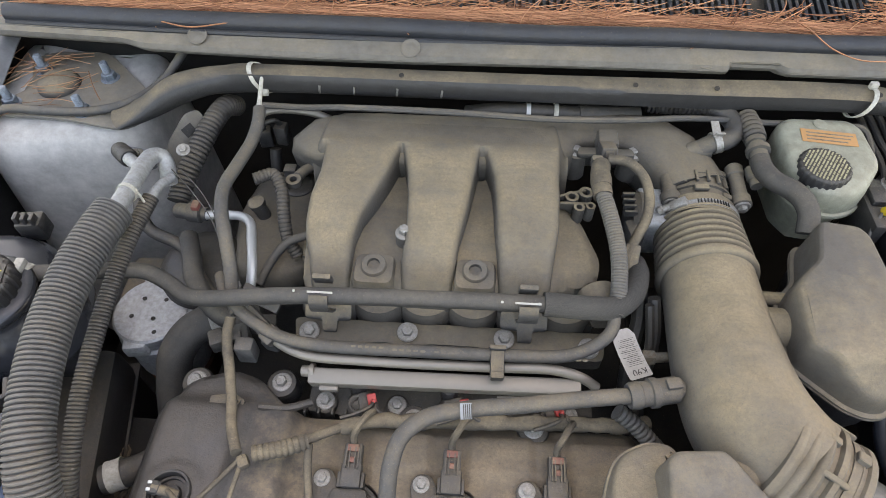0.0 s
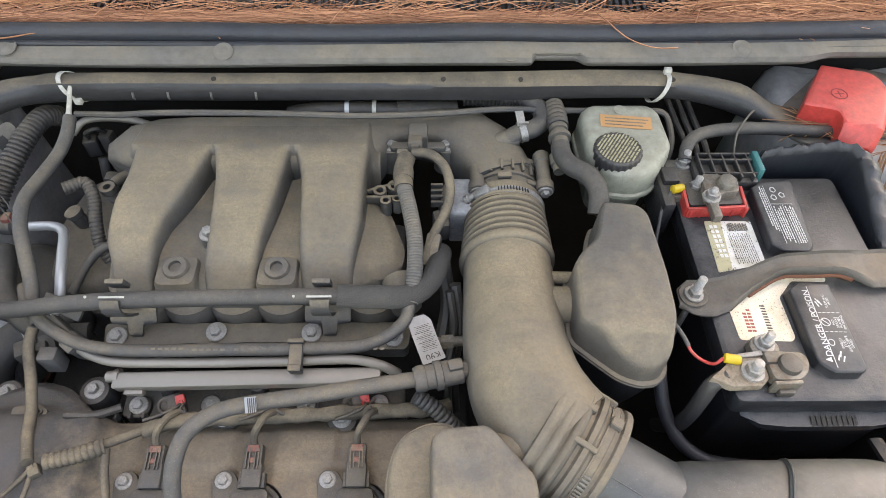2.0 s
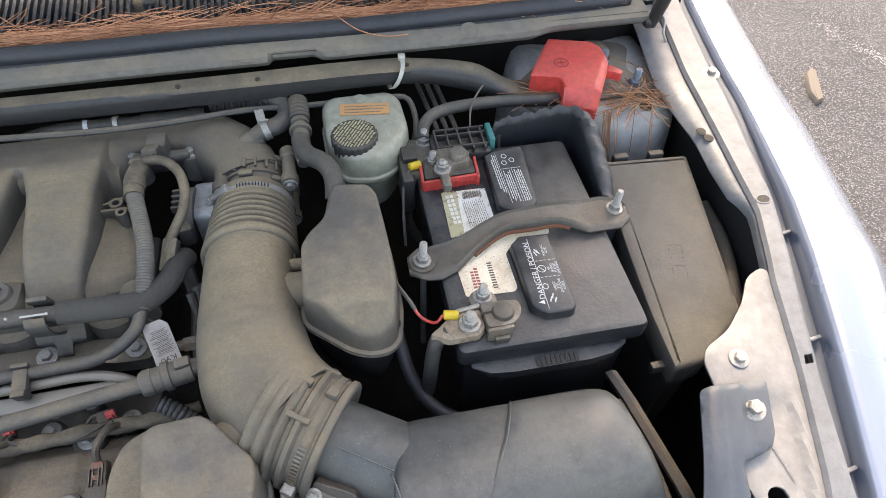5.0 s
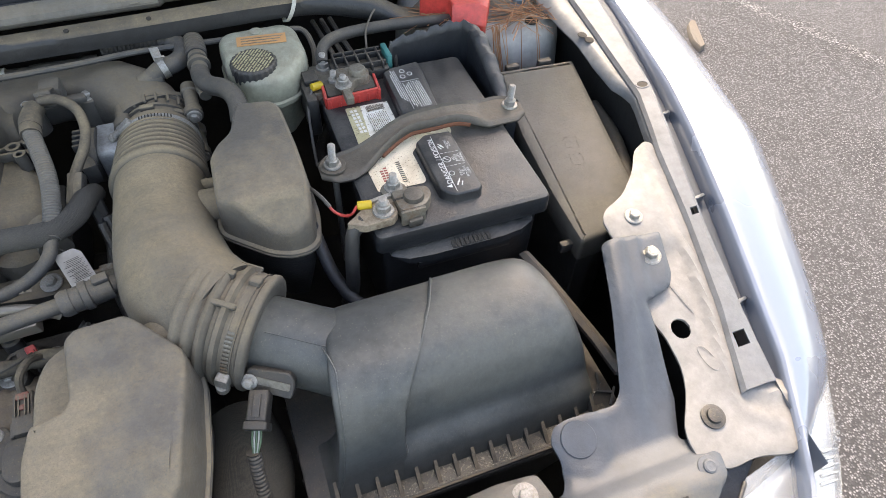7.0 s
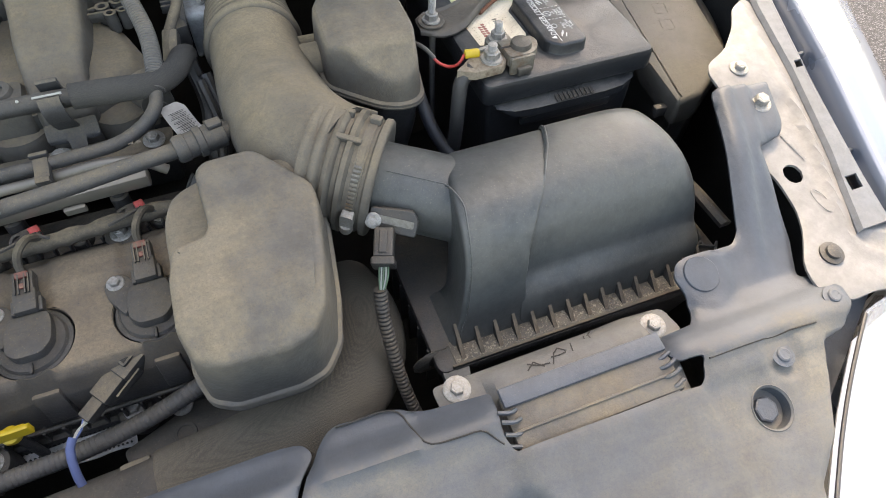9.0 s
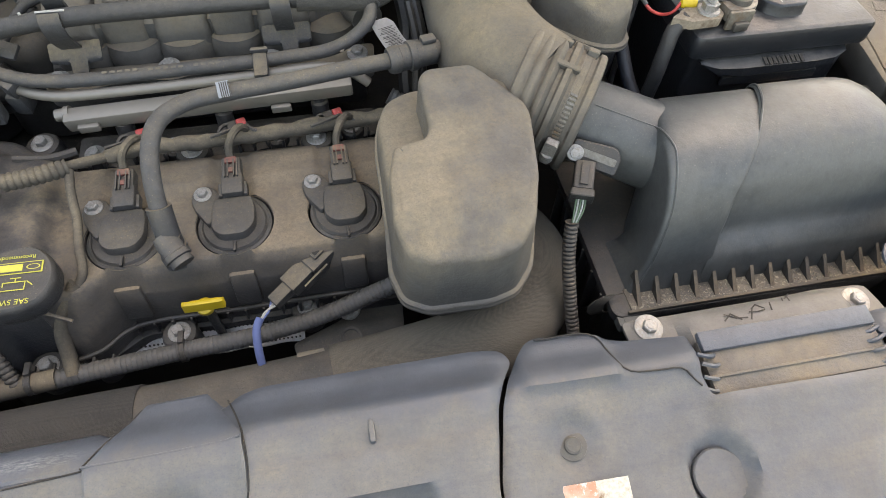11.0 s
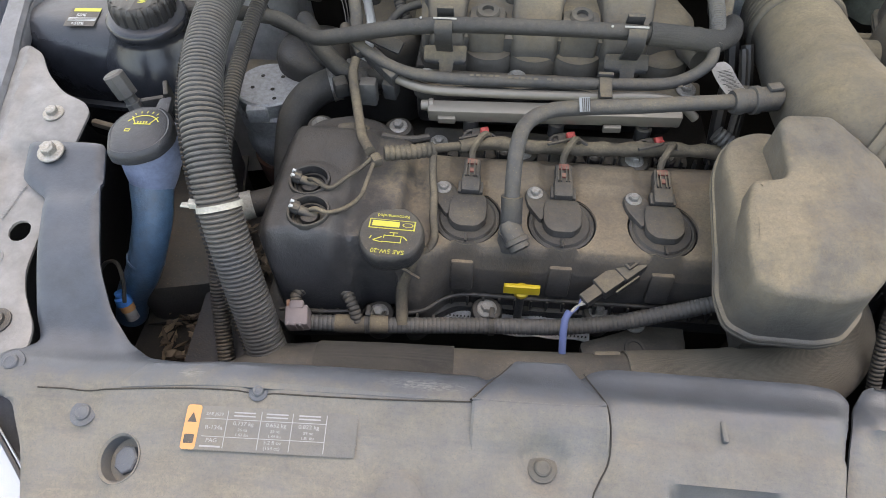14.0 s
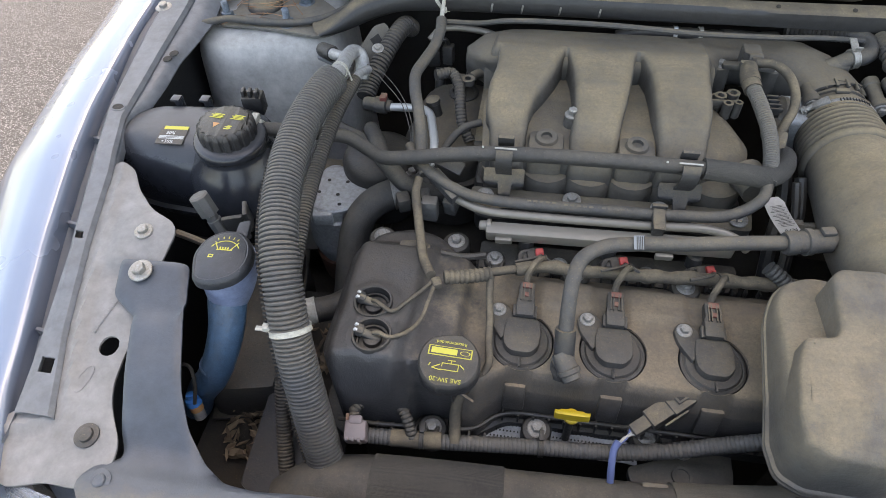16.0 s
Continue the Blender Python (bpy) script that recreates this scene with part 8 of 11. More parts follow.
solid_rings(bm, lambda k: shrink(pts, (0.0, 0.0, 0.0012, 0.003, 0.0034)[k]), [0.886, 0.904, 0.9065, 0.9075, 0.9070])
part("screw_cap", bm, BLACKP, rv, "black ribbed screw cap")
bm = B()
for k in range(13):
    y = -0.024 + 0.004 * k
    w = math.sqrt(max(0, 0.027 ** 2 - y * y))
    x = -w
    q = k
    while x < w - 0.001:
        L = min((0.010, 0.006, 0.014)[q % 3], w - x)
        bar(bm, plane((0.464, 0.634, 0.9076), (0.55, 0.84, 0), (0, 0, 1)), x, x + L, y - 0.0010, y + 0.0010, 0.0003)
        x += L + 0.0018
        q += 1
part("cap_print", bm, YELLOWP, rv, "faded tan print")
bm = B()
bar(bm, plane((0.484, 0.687, 0.9040), (1, -0.10, 0), (0, -0.03, 1)), -0.034, 0.034, -0.012, 0.011, 0.0004)
part("warning_label", bm, ORANGE, rv, "orange warning label")
bm = B()
for k in range(3):
    bar(bm, plane((0.484, 0.687, 0.9045), (1, -0.10, 0), (0, -0.03, 1)), -0.028, 0.030 - 0.004 * k, 0.004 - 0.006 * k, 0.006 - 0.006 * k, 0.0002)
part("label_print", bm, KRAFT, rv)
bm = B()
lathe(bm, (0.480, 0.711, 0.9033), (0, 0, 1), [(0, 0.009), (0.0014, 0.009), (0.0018, 0.006)], 18)
part("moulded_disc", bm, TAN, rv)

# ---- battery ----
bt = thing("car_battery", (0.648, 0.462, 0.665), "black car battery with white warning print and dirty paper labels", "battery")
X0, X1, Y0, Y1, ZT = 0.537, 0.757, 0.306, 0.622, 0.866
bm = B()
rings = []
for dd, z in ((0.012, 0.665), (0.010, 0.80), (0.010, ZT - 0.026)):
    rings.append([Vector((p.x, p.y, z)) for p in rrect(X0 + dd, X1 - dd, Y0 + dd, Y1 - dd, 0.008, 3)])
loft(bm, rings)
part("case", bm, BATT, bt)
bm = B()
rings = []
for dd, z in ((0.001, -0.028), (0.0, -0.025), (0.0, -0.006), (0.0015, -0.002), (0.005, 0.0)):
    rings.append([Vector((p.x, p.y, ZT + z)) for p in rrect(X0 + dd, X1 - dd, Y0 + dd, Y1 - dd, 0.010, 4)])
loft(bm, rings)
part("lid", bm, BATT, bt)
# sloping carry ledge below the lid with a row of slots
bm = B()
S = []
for x, w, h in ((0.553, 0.001, 0.003), (0.572, 0.011, 0.012), (0.60, 0.014, 0.014), (0.69, 0.014, 0.014), (0.716, 0.011, 0.012), (0.736, 0.001, 0.003)):
    S.append([Vector((x, 0.315, 0.834)), Vector((x, 0.3075 - w, 0.834 - 0.004)), Vector((x, 0.3070 - w, 0.834 - h)), Vector((x, 0.315, 0.832 - h))])
loft(bm, S)
part("carry_ledge", bm, BATT, bt, flat=True)
bm = B()
box(bm, (0.645, 0.3035, 0.806), (0.12, 0.006, 0.012), 0.002)
part("carry_lip", bm, BATT, bt)
bm = B()
for k in range(9):
    bar(bm, plane((0.628 + 0.0056 * k, 0.2990, 0.8324), (1, 0, 0), (0, -0.24, 1)), -0.0021, 0.0021, -0.005, 0.005, 0.0006)
tagged(part("ledge_slots", bm, DARK, bt), kind="stuff")
VT = ZT + 0.0145
for o in ([(0.627, 0.346), (0.630, 0.341), (0.642, 0.331), (0.671, 0.331), (0.677, 0.336), (0.676, 0.443), (0.641, 0.445), (0.627, 0.4345)],
          [(0.629, 0.499), (0.641, 0.488), (0.671, 0.487), (0.680, 0.497), (0.688, 0.592), (0.686, 0.604), (0.646, 0.599), (0.632, 0.591)]):
    bm = B()
    o = rpoly(o, 0.003, 2)
    solid_rings(bm, lambda k: shrink(o, (-0.0015, 0.0, 0.0, 0.0012, 0.0026)[k]), [ZT - 0.001, ZT + 0.001, VT - 0.003, VT - 0.0008, VT])
    part("vent_cover", bm, BATT, bt)
# print on the vent covers
pm = plane((0.655, 0.382, VT + 0.0002), (0.03, 1, 0), (0, 0, 1))
bm = B()
v = [bm.verts.new(pm @ Vector(p)) for p in ((-0.0395, 0.0115, 0), (-0.0335, 0.0115, 0), (-0.0365, 0.0185, 0))]
bm.faces.new(v)
bar(bm, pm, -0.046, 0.056, 0.0086, 0.0092)
for x in (-0.003, 0.021):
    for k in range(5):
        bar(bm, pm, x - 0.0003, x + 0.0003, -0.016 + 0.005 * k, -0.0128 + 0.005 * k)
for a in range(20):
    t = 2 * math.pi * a / 20
    bar(bm, pm @ pose(0.009 + 0.0048 * math.cos(t), 0.0028 + 0.0048 * math.sin(t), 0, 0, 0, math.degrees(t) + 90), -0.0009, 0.0009, -0.0004, 0.0004)
bar(bm, pm @ pose(0.009, 0.0028, 0, 0, 0, 45), -0.0048, 0.0048, -0.0004, 0.0004)
for a in range(12):
    t = 2 * math.pi * a / 12
    bar(bm, pm @ pose(-0.016 + 0.0036 * math.cos(t), 0.0050 + 0.0030 * math.sin(t), 0, 0, 0, math.degrees(t) + 90), -0.0011, 0.0011, -0.0004, 0.0004)
for a, b in ((-0.034, 0.0035), (-0.0300, 0.0005), (-0.0355, -0.0015), (0.032, 0.0045), (0.036, 0.0030), (0.034, 0.0010)):
    bar(bm, pm @ pose(a, b, 0, 0, 0, 700 * a), -0.0036, 0.0036, -0.0007, 0.0007)
tagged(part("warning_print", bm, WHITE, bt), kind="stuff")
lettering("lettering", "DANGER / POISON", pm @ Matrix.Translation((0.0090, 0.0118, 0)), 0.0098, WHITE, bt, 0.0001)
for txts, x in ((("SHIELD", "EYES", "EXPLOSIVE", "GASES"), -0.017), (("NO", "SPARKS", "FLAMES", "SMOKING"), 0.009), (("SULFURIC", "ACID"), 0.036)):
    for j, t in enumerate(txts):
        lettering("lettering", t, pm @ Matrix.Translation((x, -0.0055 - 0.0036 * j, 0)), 0.0040, WHITE, bt, 0.00005)
pm2 = plane((0.655, 0.546, VT + 0.0002), (0.0, 1, 0), (0, 0, 1))
bm = B()
bar(bm, pm2, -0.047, 0.046, 0.0075, 0.0080)
bar(bm, pm2, -0.047, 0.015, -0.0072, -0.0067)
bar(bm, pm2, 0.015, 0.0155, -0.020, 0.007)
for k in range(3):
    t = 2 * math.pi * k / 3 + 0.3
    c = (0.032 + 0.0075 * math.cos(t), -0.005 + 0.0068 * math.sin(t))
    for j in range(5):
        u = 2 * math.pi * j / 5 + k
        bar(bm, pm2 @ pose(c[0] + 0.0036 * math.cos(u), c[1] + 0.0030 * math.sin(u), 0, 0, 0, math.degrees(u) + 90), -0.0022, 0.0022, -0.0005, 0.0005)
q = 0
for y, xa, xb in ((0.0155, -0.020, 0.036), (0.0128, -0.026, 0.040), (0.0101, -0.028, 0.040), (0.0045, -0.040, 0.012), (0.0018, -0.044, 0.004), (-0.0009, -0.040, 0.008), (-0.0036, -0.046, 0.010), (-0.0100, -0.046, 0.010), (-0.0127, -0.046, 0.008), (-0.0154, -0.046, 0.010), (-0.0181, -0.044, 0.006)):
    x = xa
    while x < xb:
        L = (0.0022, 0.0041, 0.0030, 0.0052, 0.0017)[q % 5]
        bar(bm, pm2, x, x + L, y - 0.00065, y + 0.00065)
        x += L + 0.0011
        q += 1
tagged(part("fine_print", bm, WHITE, bt), kind="stuff")
# paper labels
bm = B()
plate(bm, rpoly([(0.5618, 0.467), (0.622, 0.480), (0.6228, 0.545), (0.5644, 0.5455)], 0.002, 2), ZT, ZT + 0.0005, 0)
part("paper_label", bm, LABELW, bt, "dirty cream paper label")
bm = B()
plate(bm, rpoly([(0.5618, 0.467), (0.5795, 0.4715), (0.5850, 0.5452), (0.5644, 0.5455)], 0.002, 2), ZT + 0.0005, ZT + 0.0007, 0)
part("label_band", bm, YELLOWP, bt)
bm = B()
lm = plane((0.593, 0.507, ZT + 0.0010), (-0.03, 1, 0), (0, 0, 1))
for k in range(17):
    bar(bm, lm @ Matrix.Translation((0.0, -0.0015 * k + 0.001, 0)), 0.022, 0.034 - 0.002 * (k % 3 == 0), -0.0003 - 0.0003 * (k % 2), 0.0003)
q = 0
for r in range(11):
    x = -0.028 + 0.002 * (r % 2)
    while x < 0.016:
        L = (0.0031, 0.0016, 0.0044, 0.0022)[(r * 3 + q) % 4]
        bar(bm, lm, x, x + L, 0.004 - 0.0026 * r, 0.0047 - 0.0026 * r)
        x += L + 0.0012
        q += 1
tagged(part("label_print", bm, HOSE, bt), kind="stuff")
bm = B()
for r in range(2):
    for k in range(7):
        bar(bm, lm, -0.018 + 0.0075 * k, -0.0128 + 0.0075 * k, 0.014 + 0.0055 * r, 0.0180 + 0.0055 * r)
tagged(part("worn_band_print", bm, LABELW, bt), kind="stuff")
# label along the strap, with the sun patch put into its colour
bm = B()
plate(bm, rpoly([(0.5607, 0.3775), (0.6178, 0.3752), (0.6222, 0.380), (0.6216, 0.4317), (0.643, 0.4545), (0.6836, 0.4533), (0.6862, 0.470), (0.600, 0.470), (0.558, 0.442)], 0.003, 2), ZT, ZT + 0.0006, 0)
part("stained_label", bm, LABELS, bt, "rust-stained cream label, paled to stand for a patch of sun")
bm = B()
for j, (y, n, x) in enumerate(((0.0, 6, 0.0), (0.0045, 7, -0.001))):
    for k in range(n):
        bar(bm, plane((0.5745 + x + y * 1.35, 0.3885 + 0.0044 * k, ZT + 0.0008), (1, -0.08, 0), (0, 0, 1)), -0.0021, 0.0021, -0.0013, 0.0013, 0.0002)
tagged(part("red_print", bm, plain("faded_red_ink", (0.40, 0.12, 0.09), 0.7, 0, 0.4, 300), bt, "worn red print"), kind="stuff")
bm = B()
for k in range(11):
    bar(bm, plane((0.5975, 0.3845 + 0.0036 * k, ZT + 0.0008), (1, -0.05, 0), (0, 0, 1)), -0.0028, 0.0028, -0.0009, 0.0009, 0.0002)
tagged(part("unread_print", bm, LOOMD, bt), kind="stuff")

# battery hold-down strap
hd = thing("battery_strap", (0.645, 0.45, 0.86), "rusty-edged pressed steel hold-down strap over the battery", "battery clamp")
bm = B()


def strap(u, v):
    x = 0.502 + 0.286 * u
    t = 2 * v - 1
    lo = float(np.interp(u, [0, 0.05, 0.13, 0.20, 0.28, 0.39, 0.44, 0.58, 0.67, 0.73, 0.80, 0.95, 1.0], [0.418, 0.409, 0.405, 0.412, 0.4296, 0.447, 0.452, 0.452, 0.454, 0.4485, 0.440, 0.442, 0.452]))
    hi = float(np.interp(u, [0, 0.05, 0.19, 0.27, 0.41, 0.455, 0.63, 0.74, 0.82, 0.90, 0.97, 1.0], [0.438, 0.450, 0.4525, 0.456, 0.470, 0.4716, 0.4762, 0.482, 0.4885, 0.491, 0.486, 0.474]))
    z = float(np.interp(u, [0, 0.15, 0.24, 0.34, 0.45, 0.62, 0.72, 0.80, 1.0], [0.874, 0.874, 0.880, 0.888, 0.892, 0.892, 0.886, 0.879, 0.876]))
    mid = sm(0.17, 0.30, u) * sm(0.84, 0.72, u)
    fold = max(0.0, -t - 0.80) / 0.20
    lip = max(0.0, t - 0.86) / 0.14
    return (x, lo + (hi - lo) * v, z + 0.0035 * t * t * mid - 0.010 * fold * mid - 0.004 * fold * (1 - mid) + 0.003 * lip - 0.002 * math.exp(-((u - 0.085) / 0.03) ** 2))


surf(bm, strap, 60, 14, 0.0022)
part("strap", bm, STRAPM, hd)
bm = B()
tube(bm, [tuple(Vector(strap(0.28 + 0.055 * k, 0.0)) + Vector((0, 0.001, -0.0035 - 0.002 * math.sin(0.39 * k)))) for k in range(9)], 0.0034, 8, 0.006)
part("rusty_edge", bm, plain("orange_rust", (0.17, 0.062, 0.030), 0.9, 0, 0.4, 120), hd, "orange rusty edge")
for x, y in ((0.519, 0.430), (0.773, 0.470)):
    bm = B()
    lathe(bm, (x, y, 0.8755), (0, 0, 1), [(0, 0.0165), (0.0012, 0.0160), (0.0016, 0.0130), (0.0010, 0.0115), (0.0012, 0.0005)], 28)
    part("seat_washer", bm, STRAPM, hd)
    stud("threaded_rod", (x, y, 0.877), (0.05, 0.02, 1), 0.0046, 0.030, hd, STEEL, "zinc threaded rod and nut")
bm = B()
lathe(bm, (0.520, 0.428, 0.70), (0, 0, 1), [(0, 0.004), (0.175, 0.004)], 10)
part("long_rod", bm, STEEL, hd)


# terminals
ng = thing("negative_terminal", (0.57, 0.34, 0.86), "corroded lead negative battery terminal with cable clamp", "battery terminal")
bm = B()
plate(bm, rpoly([(0.571, 0.320), (0.598, 0.320), (0.608, 0.328), (0.6135, 0.340), (0.610, 0.351), (0.568, 0.354)], 0.006, 3), 0.874, 0.888, 0.0016)
part("clamp", bm, LEAD, ng)
bm = B()
box(bm, (0.5845, 0.3175, 0.8775), (0.029, 0.0045, 0.021), 0.0012, (0, 0, 2))
part("clamp_jaw", bm, LEAD, ng)
bm = B()
box(bm, (0.586, 0.313, 0.872), (0.017, 0.006, 0.010), 0.002, (0, 0, 2))
part("jaw_bolt", bm, STRAPM, ng)
bm = B()
bar(bm, plane((0.5745, 0.3385, 0.8882), (1, 0.02, 0), (0, 0, 1)), -0.008, 0.008, -0.0013, 0.0013, 0.0003)
part("clamp_slit", bm, DARK, ng, "dark slit")
bm = B()
lathe(bm, (0.591, 0.3365, 0.864), (0, 0, 1), [(0, 0.0125), (0.026, 0.0122), (0.0295, 0.0110), (0.0310, 0.0075), (0.0315, 0.0004)], 26)
part("post", bm, STRAPM, ng)
bm = B()
plate(bm, rpoly([(0.560, 0.353), (0.590, 0.353), (0.590, 0.364), (0.582, 0.374), (0.567, 0.374), (0.559, 0.366)], 0.005, 3), 0.872, 0.883, 0.0015)
part("lug", bm, LEAD, ng)
stud("stud", (0.575, 0.3635, 0.883), (0, 0, 1), 0.0046, 0.020, ng, STEEL)
bm = B()
plate(bm, rpoly([(0.509, 0.326), (0.5277, 0.3155), (0.5607, 0.3165), (0.5690, 0.325), (0.5685, 0.3490), (0.536, 0.3465), (0.5204, 0.3335)], 0.003, 3), 0.872, 0.882, 0.001)
part("cable_eye", bm, KRAFT, ng, "scuffed brown cable eye")
bm = B()
plate(bm, rpoly([(0.532, 0.3455), (0.569, 0.3495), (0.569, 0.3555), (0.534, 0.350)], 0.001, 2), 0.880, 0.885, 0.0008)
part("eye_edge", bm, STEEL, ng)
stud("stud", (0.5535, 0.332, 0.882), (0, 0, 1), 0.0052, 0.018, ng, STEEL)
bm = B()
tube(bm, [(0.530, 0.330, 0.876), (0.517, 0.326, 0.868), (0.511, 0.320, 0.845), (0.508, 0.316, 0.815), (0.506, 0.32, 0.77), (0.50, 0.34, 0.72)], 0.0085, 12, 0.006)
part("earth_cable", bm, BLACKP, ng, "thick black earth cable")
bm = B()
lathe(bm, (0.527, 0.347, 0.884), (1, -0.22, 0.05), [(0, 0.0028), (0.001, 0.0052), (0.015, 0.0052), (0.017, 0.004)], 12)
part("crimp_terminal", bm, YELLOW, ng, "yellow crimp terminal")
bm = B()
tube(bm, [(0.527, 0.347, 0.884), (0.520, 0.344, 0.876), (0.512, 0.352, 0.868), (0.503, 0.362, 0.868), (0.498, 0.372, 0.872)], 0.0018, 8, 0.004)
part("red_wire", bm, RED, ng, "thin red wire")
bm = B()
tube(bm, [(0.500, 0.368, 0.871), (0.494, 0.380, 0.876), (0.488, 0.395, 0.875), (0.484, 0.42, 0.86), (0.484, 0.45, 0.83)], 0.0024, 8, 0.004)
part("grey_sleeve", bm, LOOM, ng)

ps = thing("positive_terminal", (0.58, 0.57, 0.86), "corroded positive terminal on a red plastic base", "battery terminal")
bm = B()
box(bm, (0.580, 0.5555, 0.873), (0.076, 0.004, 0.018), 0.001, (0, 0, 3))
for x, sy in ((0.5435, 0.034), (0.6170, 0.040)):
    box(bm, (x, 0.5715, 0.873), (0.004, sy, 0.018), 0.001, (0, 0, -4))
box(bm, (0.580, 0.575, 0.867), (0.074, 0.036, 0.005), 0.001, (0, 0, 2))
part("red_base", bm, RED, ps, "red plastic base")
for k in range(6):
    bm = B()
    box(bm, (0.547 + 0.0132 * k, 0.5525 + 0.0006 * k, 0.871), (0.003, 0.003, 0.014), 0.0006)
    part("rib", bm, RED, ps)
bm = B()
plate(bm, rpoly([(0.546, 0.560), (0.614, 0.562), (0.615, 0.590), (0.60, 0.604), (0.548, 0.597)], 0.004, 3), 0.868, 0.8805, 0.001)
part("black_insert", bm, BLACKP, ps)
bm = B()
plate(bm, rpoly([(0.564, 0.560), (0.578, 0.556), (0.586, 0.570), (0.608, 0.572), (0.611, 0.592), (0.590, 0.602), (0.566, 0.602)], 0.006, 3), 0.880, 0.893, 0.002)
box(bm, (0.570, 0.545, 0.888), (0.011, 0.030, 0.012), 0.002)
part("clamp", bm, LEAD, ps)
bm = B()
lathe(bm, (0.594, 0.584, 0.884), (0, 0, 1), [(0, 0.0125), (0.014, 0.012), (0.017, 0.010), (0.018, 0.004), (0.018, 0.0004)], 22)
part("post", bm, LEAD, ps)
stud("stud", (0.569, 0.562, 0.893), (0, 0, 1), 0.0048, 0.014, ps, STEEL)
# fuse carrier behind it
fc = thing("battery_fuse_carrier", (0.58, 0.61, 0.83), "black plastic fuse carrier with teal end clip on the battery", "fuse carrier")
bm = B()
plate(bm, rpoly([(0.527, 0.580), (0.562, 0.578), (0.568, 0.645), (0.535, 0.648)], 0.004, 3), 0.855, 0.874, 0.002)
part("tray", bm, LEAD, fc, "dusty metal bus plate")
bm = B()
box(bm, (0.533, 0.612, 0.878), (0.020, 0.026, 0.010), 0.002)
box(bm, (0.526, 0.600, 0.845), (0.016, 0.070, 0.06), 0.004)
part("side_block", bm, BLACKP, fc)
bm = B()
box(bm, (0.605, 0.622, 0.872), (0.080, 0.048, 0.020), 0.003)
block = part("fuse_block", bm, BLACKP, fc)
for k in range(5):
    bm = B()
    box(bm, (0.572 + 0.016 * k, 0.620, 0.886), (0.0025, 0.044, 0.010), 0.0006)
    part("rib", bm, BLACKP, block)
for y in (0.606, 0.630, 0.641):
    bm = B()
    box(bm, (0.607, y, 0.886), (0.070, 0.0025, 0.010), 0.0006)
    part("cross_rib", bm, BLACKP, block)
bm = B()
box(bm, (0.648, 0.625, 0.882), (0.008, 0.036, 0.024), 0.002)
part("end_clip", bm, TEAL, fc, "teal end clip")
bm = B()
lathe(bm, (0.545, 0.590, 0.880), (-0.9, -0.3, 0.1), [(0, 0.004), (0.001, 0.0055), (0.016, 0.0055), (0.017, 0.004)], 12)
part("crimp_terminal", bm, YELLOW, fc, "yellow crimp terminal")
stud("stud", (0.558, 0.638, 0.874), (0, 0, 1), 0.0046, 0.022, fc, STEEL)
stud("stud", (0.562, 0.592, 0.876), (0, 0, 1), 0.0046, 0.020, fc, STEEL)
bm = B()
tube(bm, [(0.530, 0.585, 0.878), (0.520, 0.572, 0.865), (0.515, 0.55, 0.84), (0.512, 0.52, 0.80)], 0.0022, 8, 0.006)
part("grey_wire", bm, LOOM, fc)
cb = thing("positive_cable", (0.65, 0.68, 0.86), "thick taped positive battery cable", "battery cable")
bm = B()
tube(bm, [(0.557, 0.636, 0.884), (0.560, 0.650, 0.892), (0.572, 0.664, 0.897), (0.594, 0.674, 0.898), (0.63, 0.682, 0.896), (0.68, 0.686, 0.893), (0.74, 0.686, 0.888), (0.79, 0.692, 0.882)], 0.0085, 12, 0.008)
part("cable", bm, HOSED, cb)
bm = B()
tube(bm, [(0.625, 0.645, 0.880), (0.632, 0.672, 0.900), (0.648, 0.690, 0.915), (0.653, 0.694, 0.918)], 0.0014, 6, 0.006)
part("stray_twig", bm, WOOD, cb)

# insulating wrap behind the battery
jk = thing("battery_heat_wrap", (0.72, 0.64, 0.75), "black flexible heat wrap curling behind the battery", "heat wrap")
bm = B()


def wrap(u):
    """Plan point, outward direction, top height and thickness along the liner."""
    K = [0, 0.06, 0.42, 0.52, 0.58, 0.66, 0.80, 1.0]
    x = float(np.interp(u, K, [0.652, 0.660, 0.748, 0.768, 0.774, 0.7745, 0.774, 0.772]))
    y = float(np.interp(u, K, [0.628, 0.636, 0.640, 0.636, 0.624, 0.60, 0.55, 0.47]))
    top = float(np.interp(u, K, [0.882, 0.897, 0.906, 0.908, 0.908, 0.902, 0.884, 0.855]))
    w = sm(0.46, 0.60, u)
    return x, y, w, 1.0 - w, top, float(np.interp(u, K, [0.006, 0.010, 0.012, 0.014, 0.018, 0.020, 0.020, 0.014]))


rings = []
for k in range(73):
    u = k / 72
    x, y, nx, ny, top, th = wrap(u)
    c = 0.0022 * math.sin(u * 61) + 0.0016 * math.sin(u * 143 + 1)
    rings.append([Vector((x + nx * d, y + ny * d, z)) for d, z in ((0, 0.70), (0, 0.78), (0.001, top - 0.05), (-0.001, top - 0.012), (0.001, top - 0.003), (th * 0.4, top + 0.001 + c), (th, top - 0.004 + c), (th + 0.004 + c, top - 0.016), (th - 0.002 - c, top - 0.034), (th + 0.003 + 2 * c, top - 0.055), (th + c, 0.78), (th, 0.70))])
loft(bm, rings)
part("wrap_sheet", bm, WRAP, jk, sharp=60)
bm = B()
tube(bm, [(0.668, 0.630, 0.84), (0.664, 0.636, 0.866), (0.672, 0.646, 0.884), (0.684, 0.651, 0.880), (0.684, 0.648, 0.862)], 0.004, 8, 0.006)
part("rolled_edge", bm, BLACKP, jk)

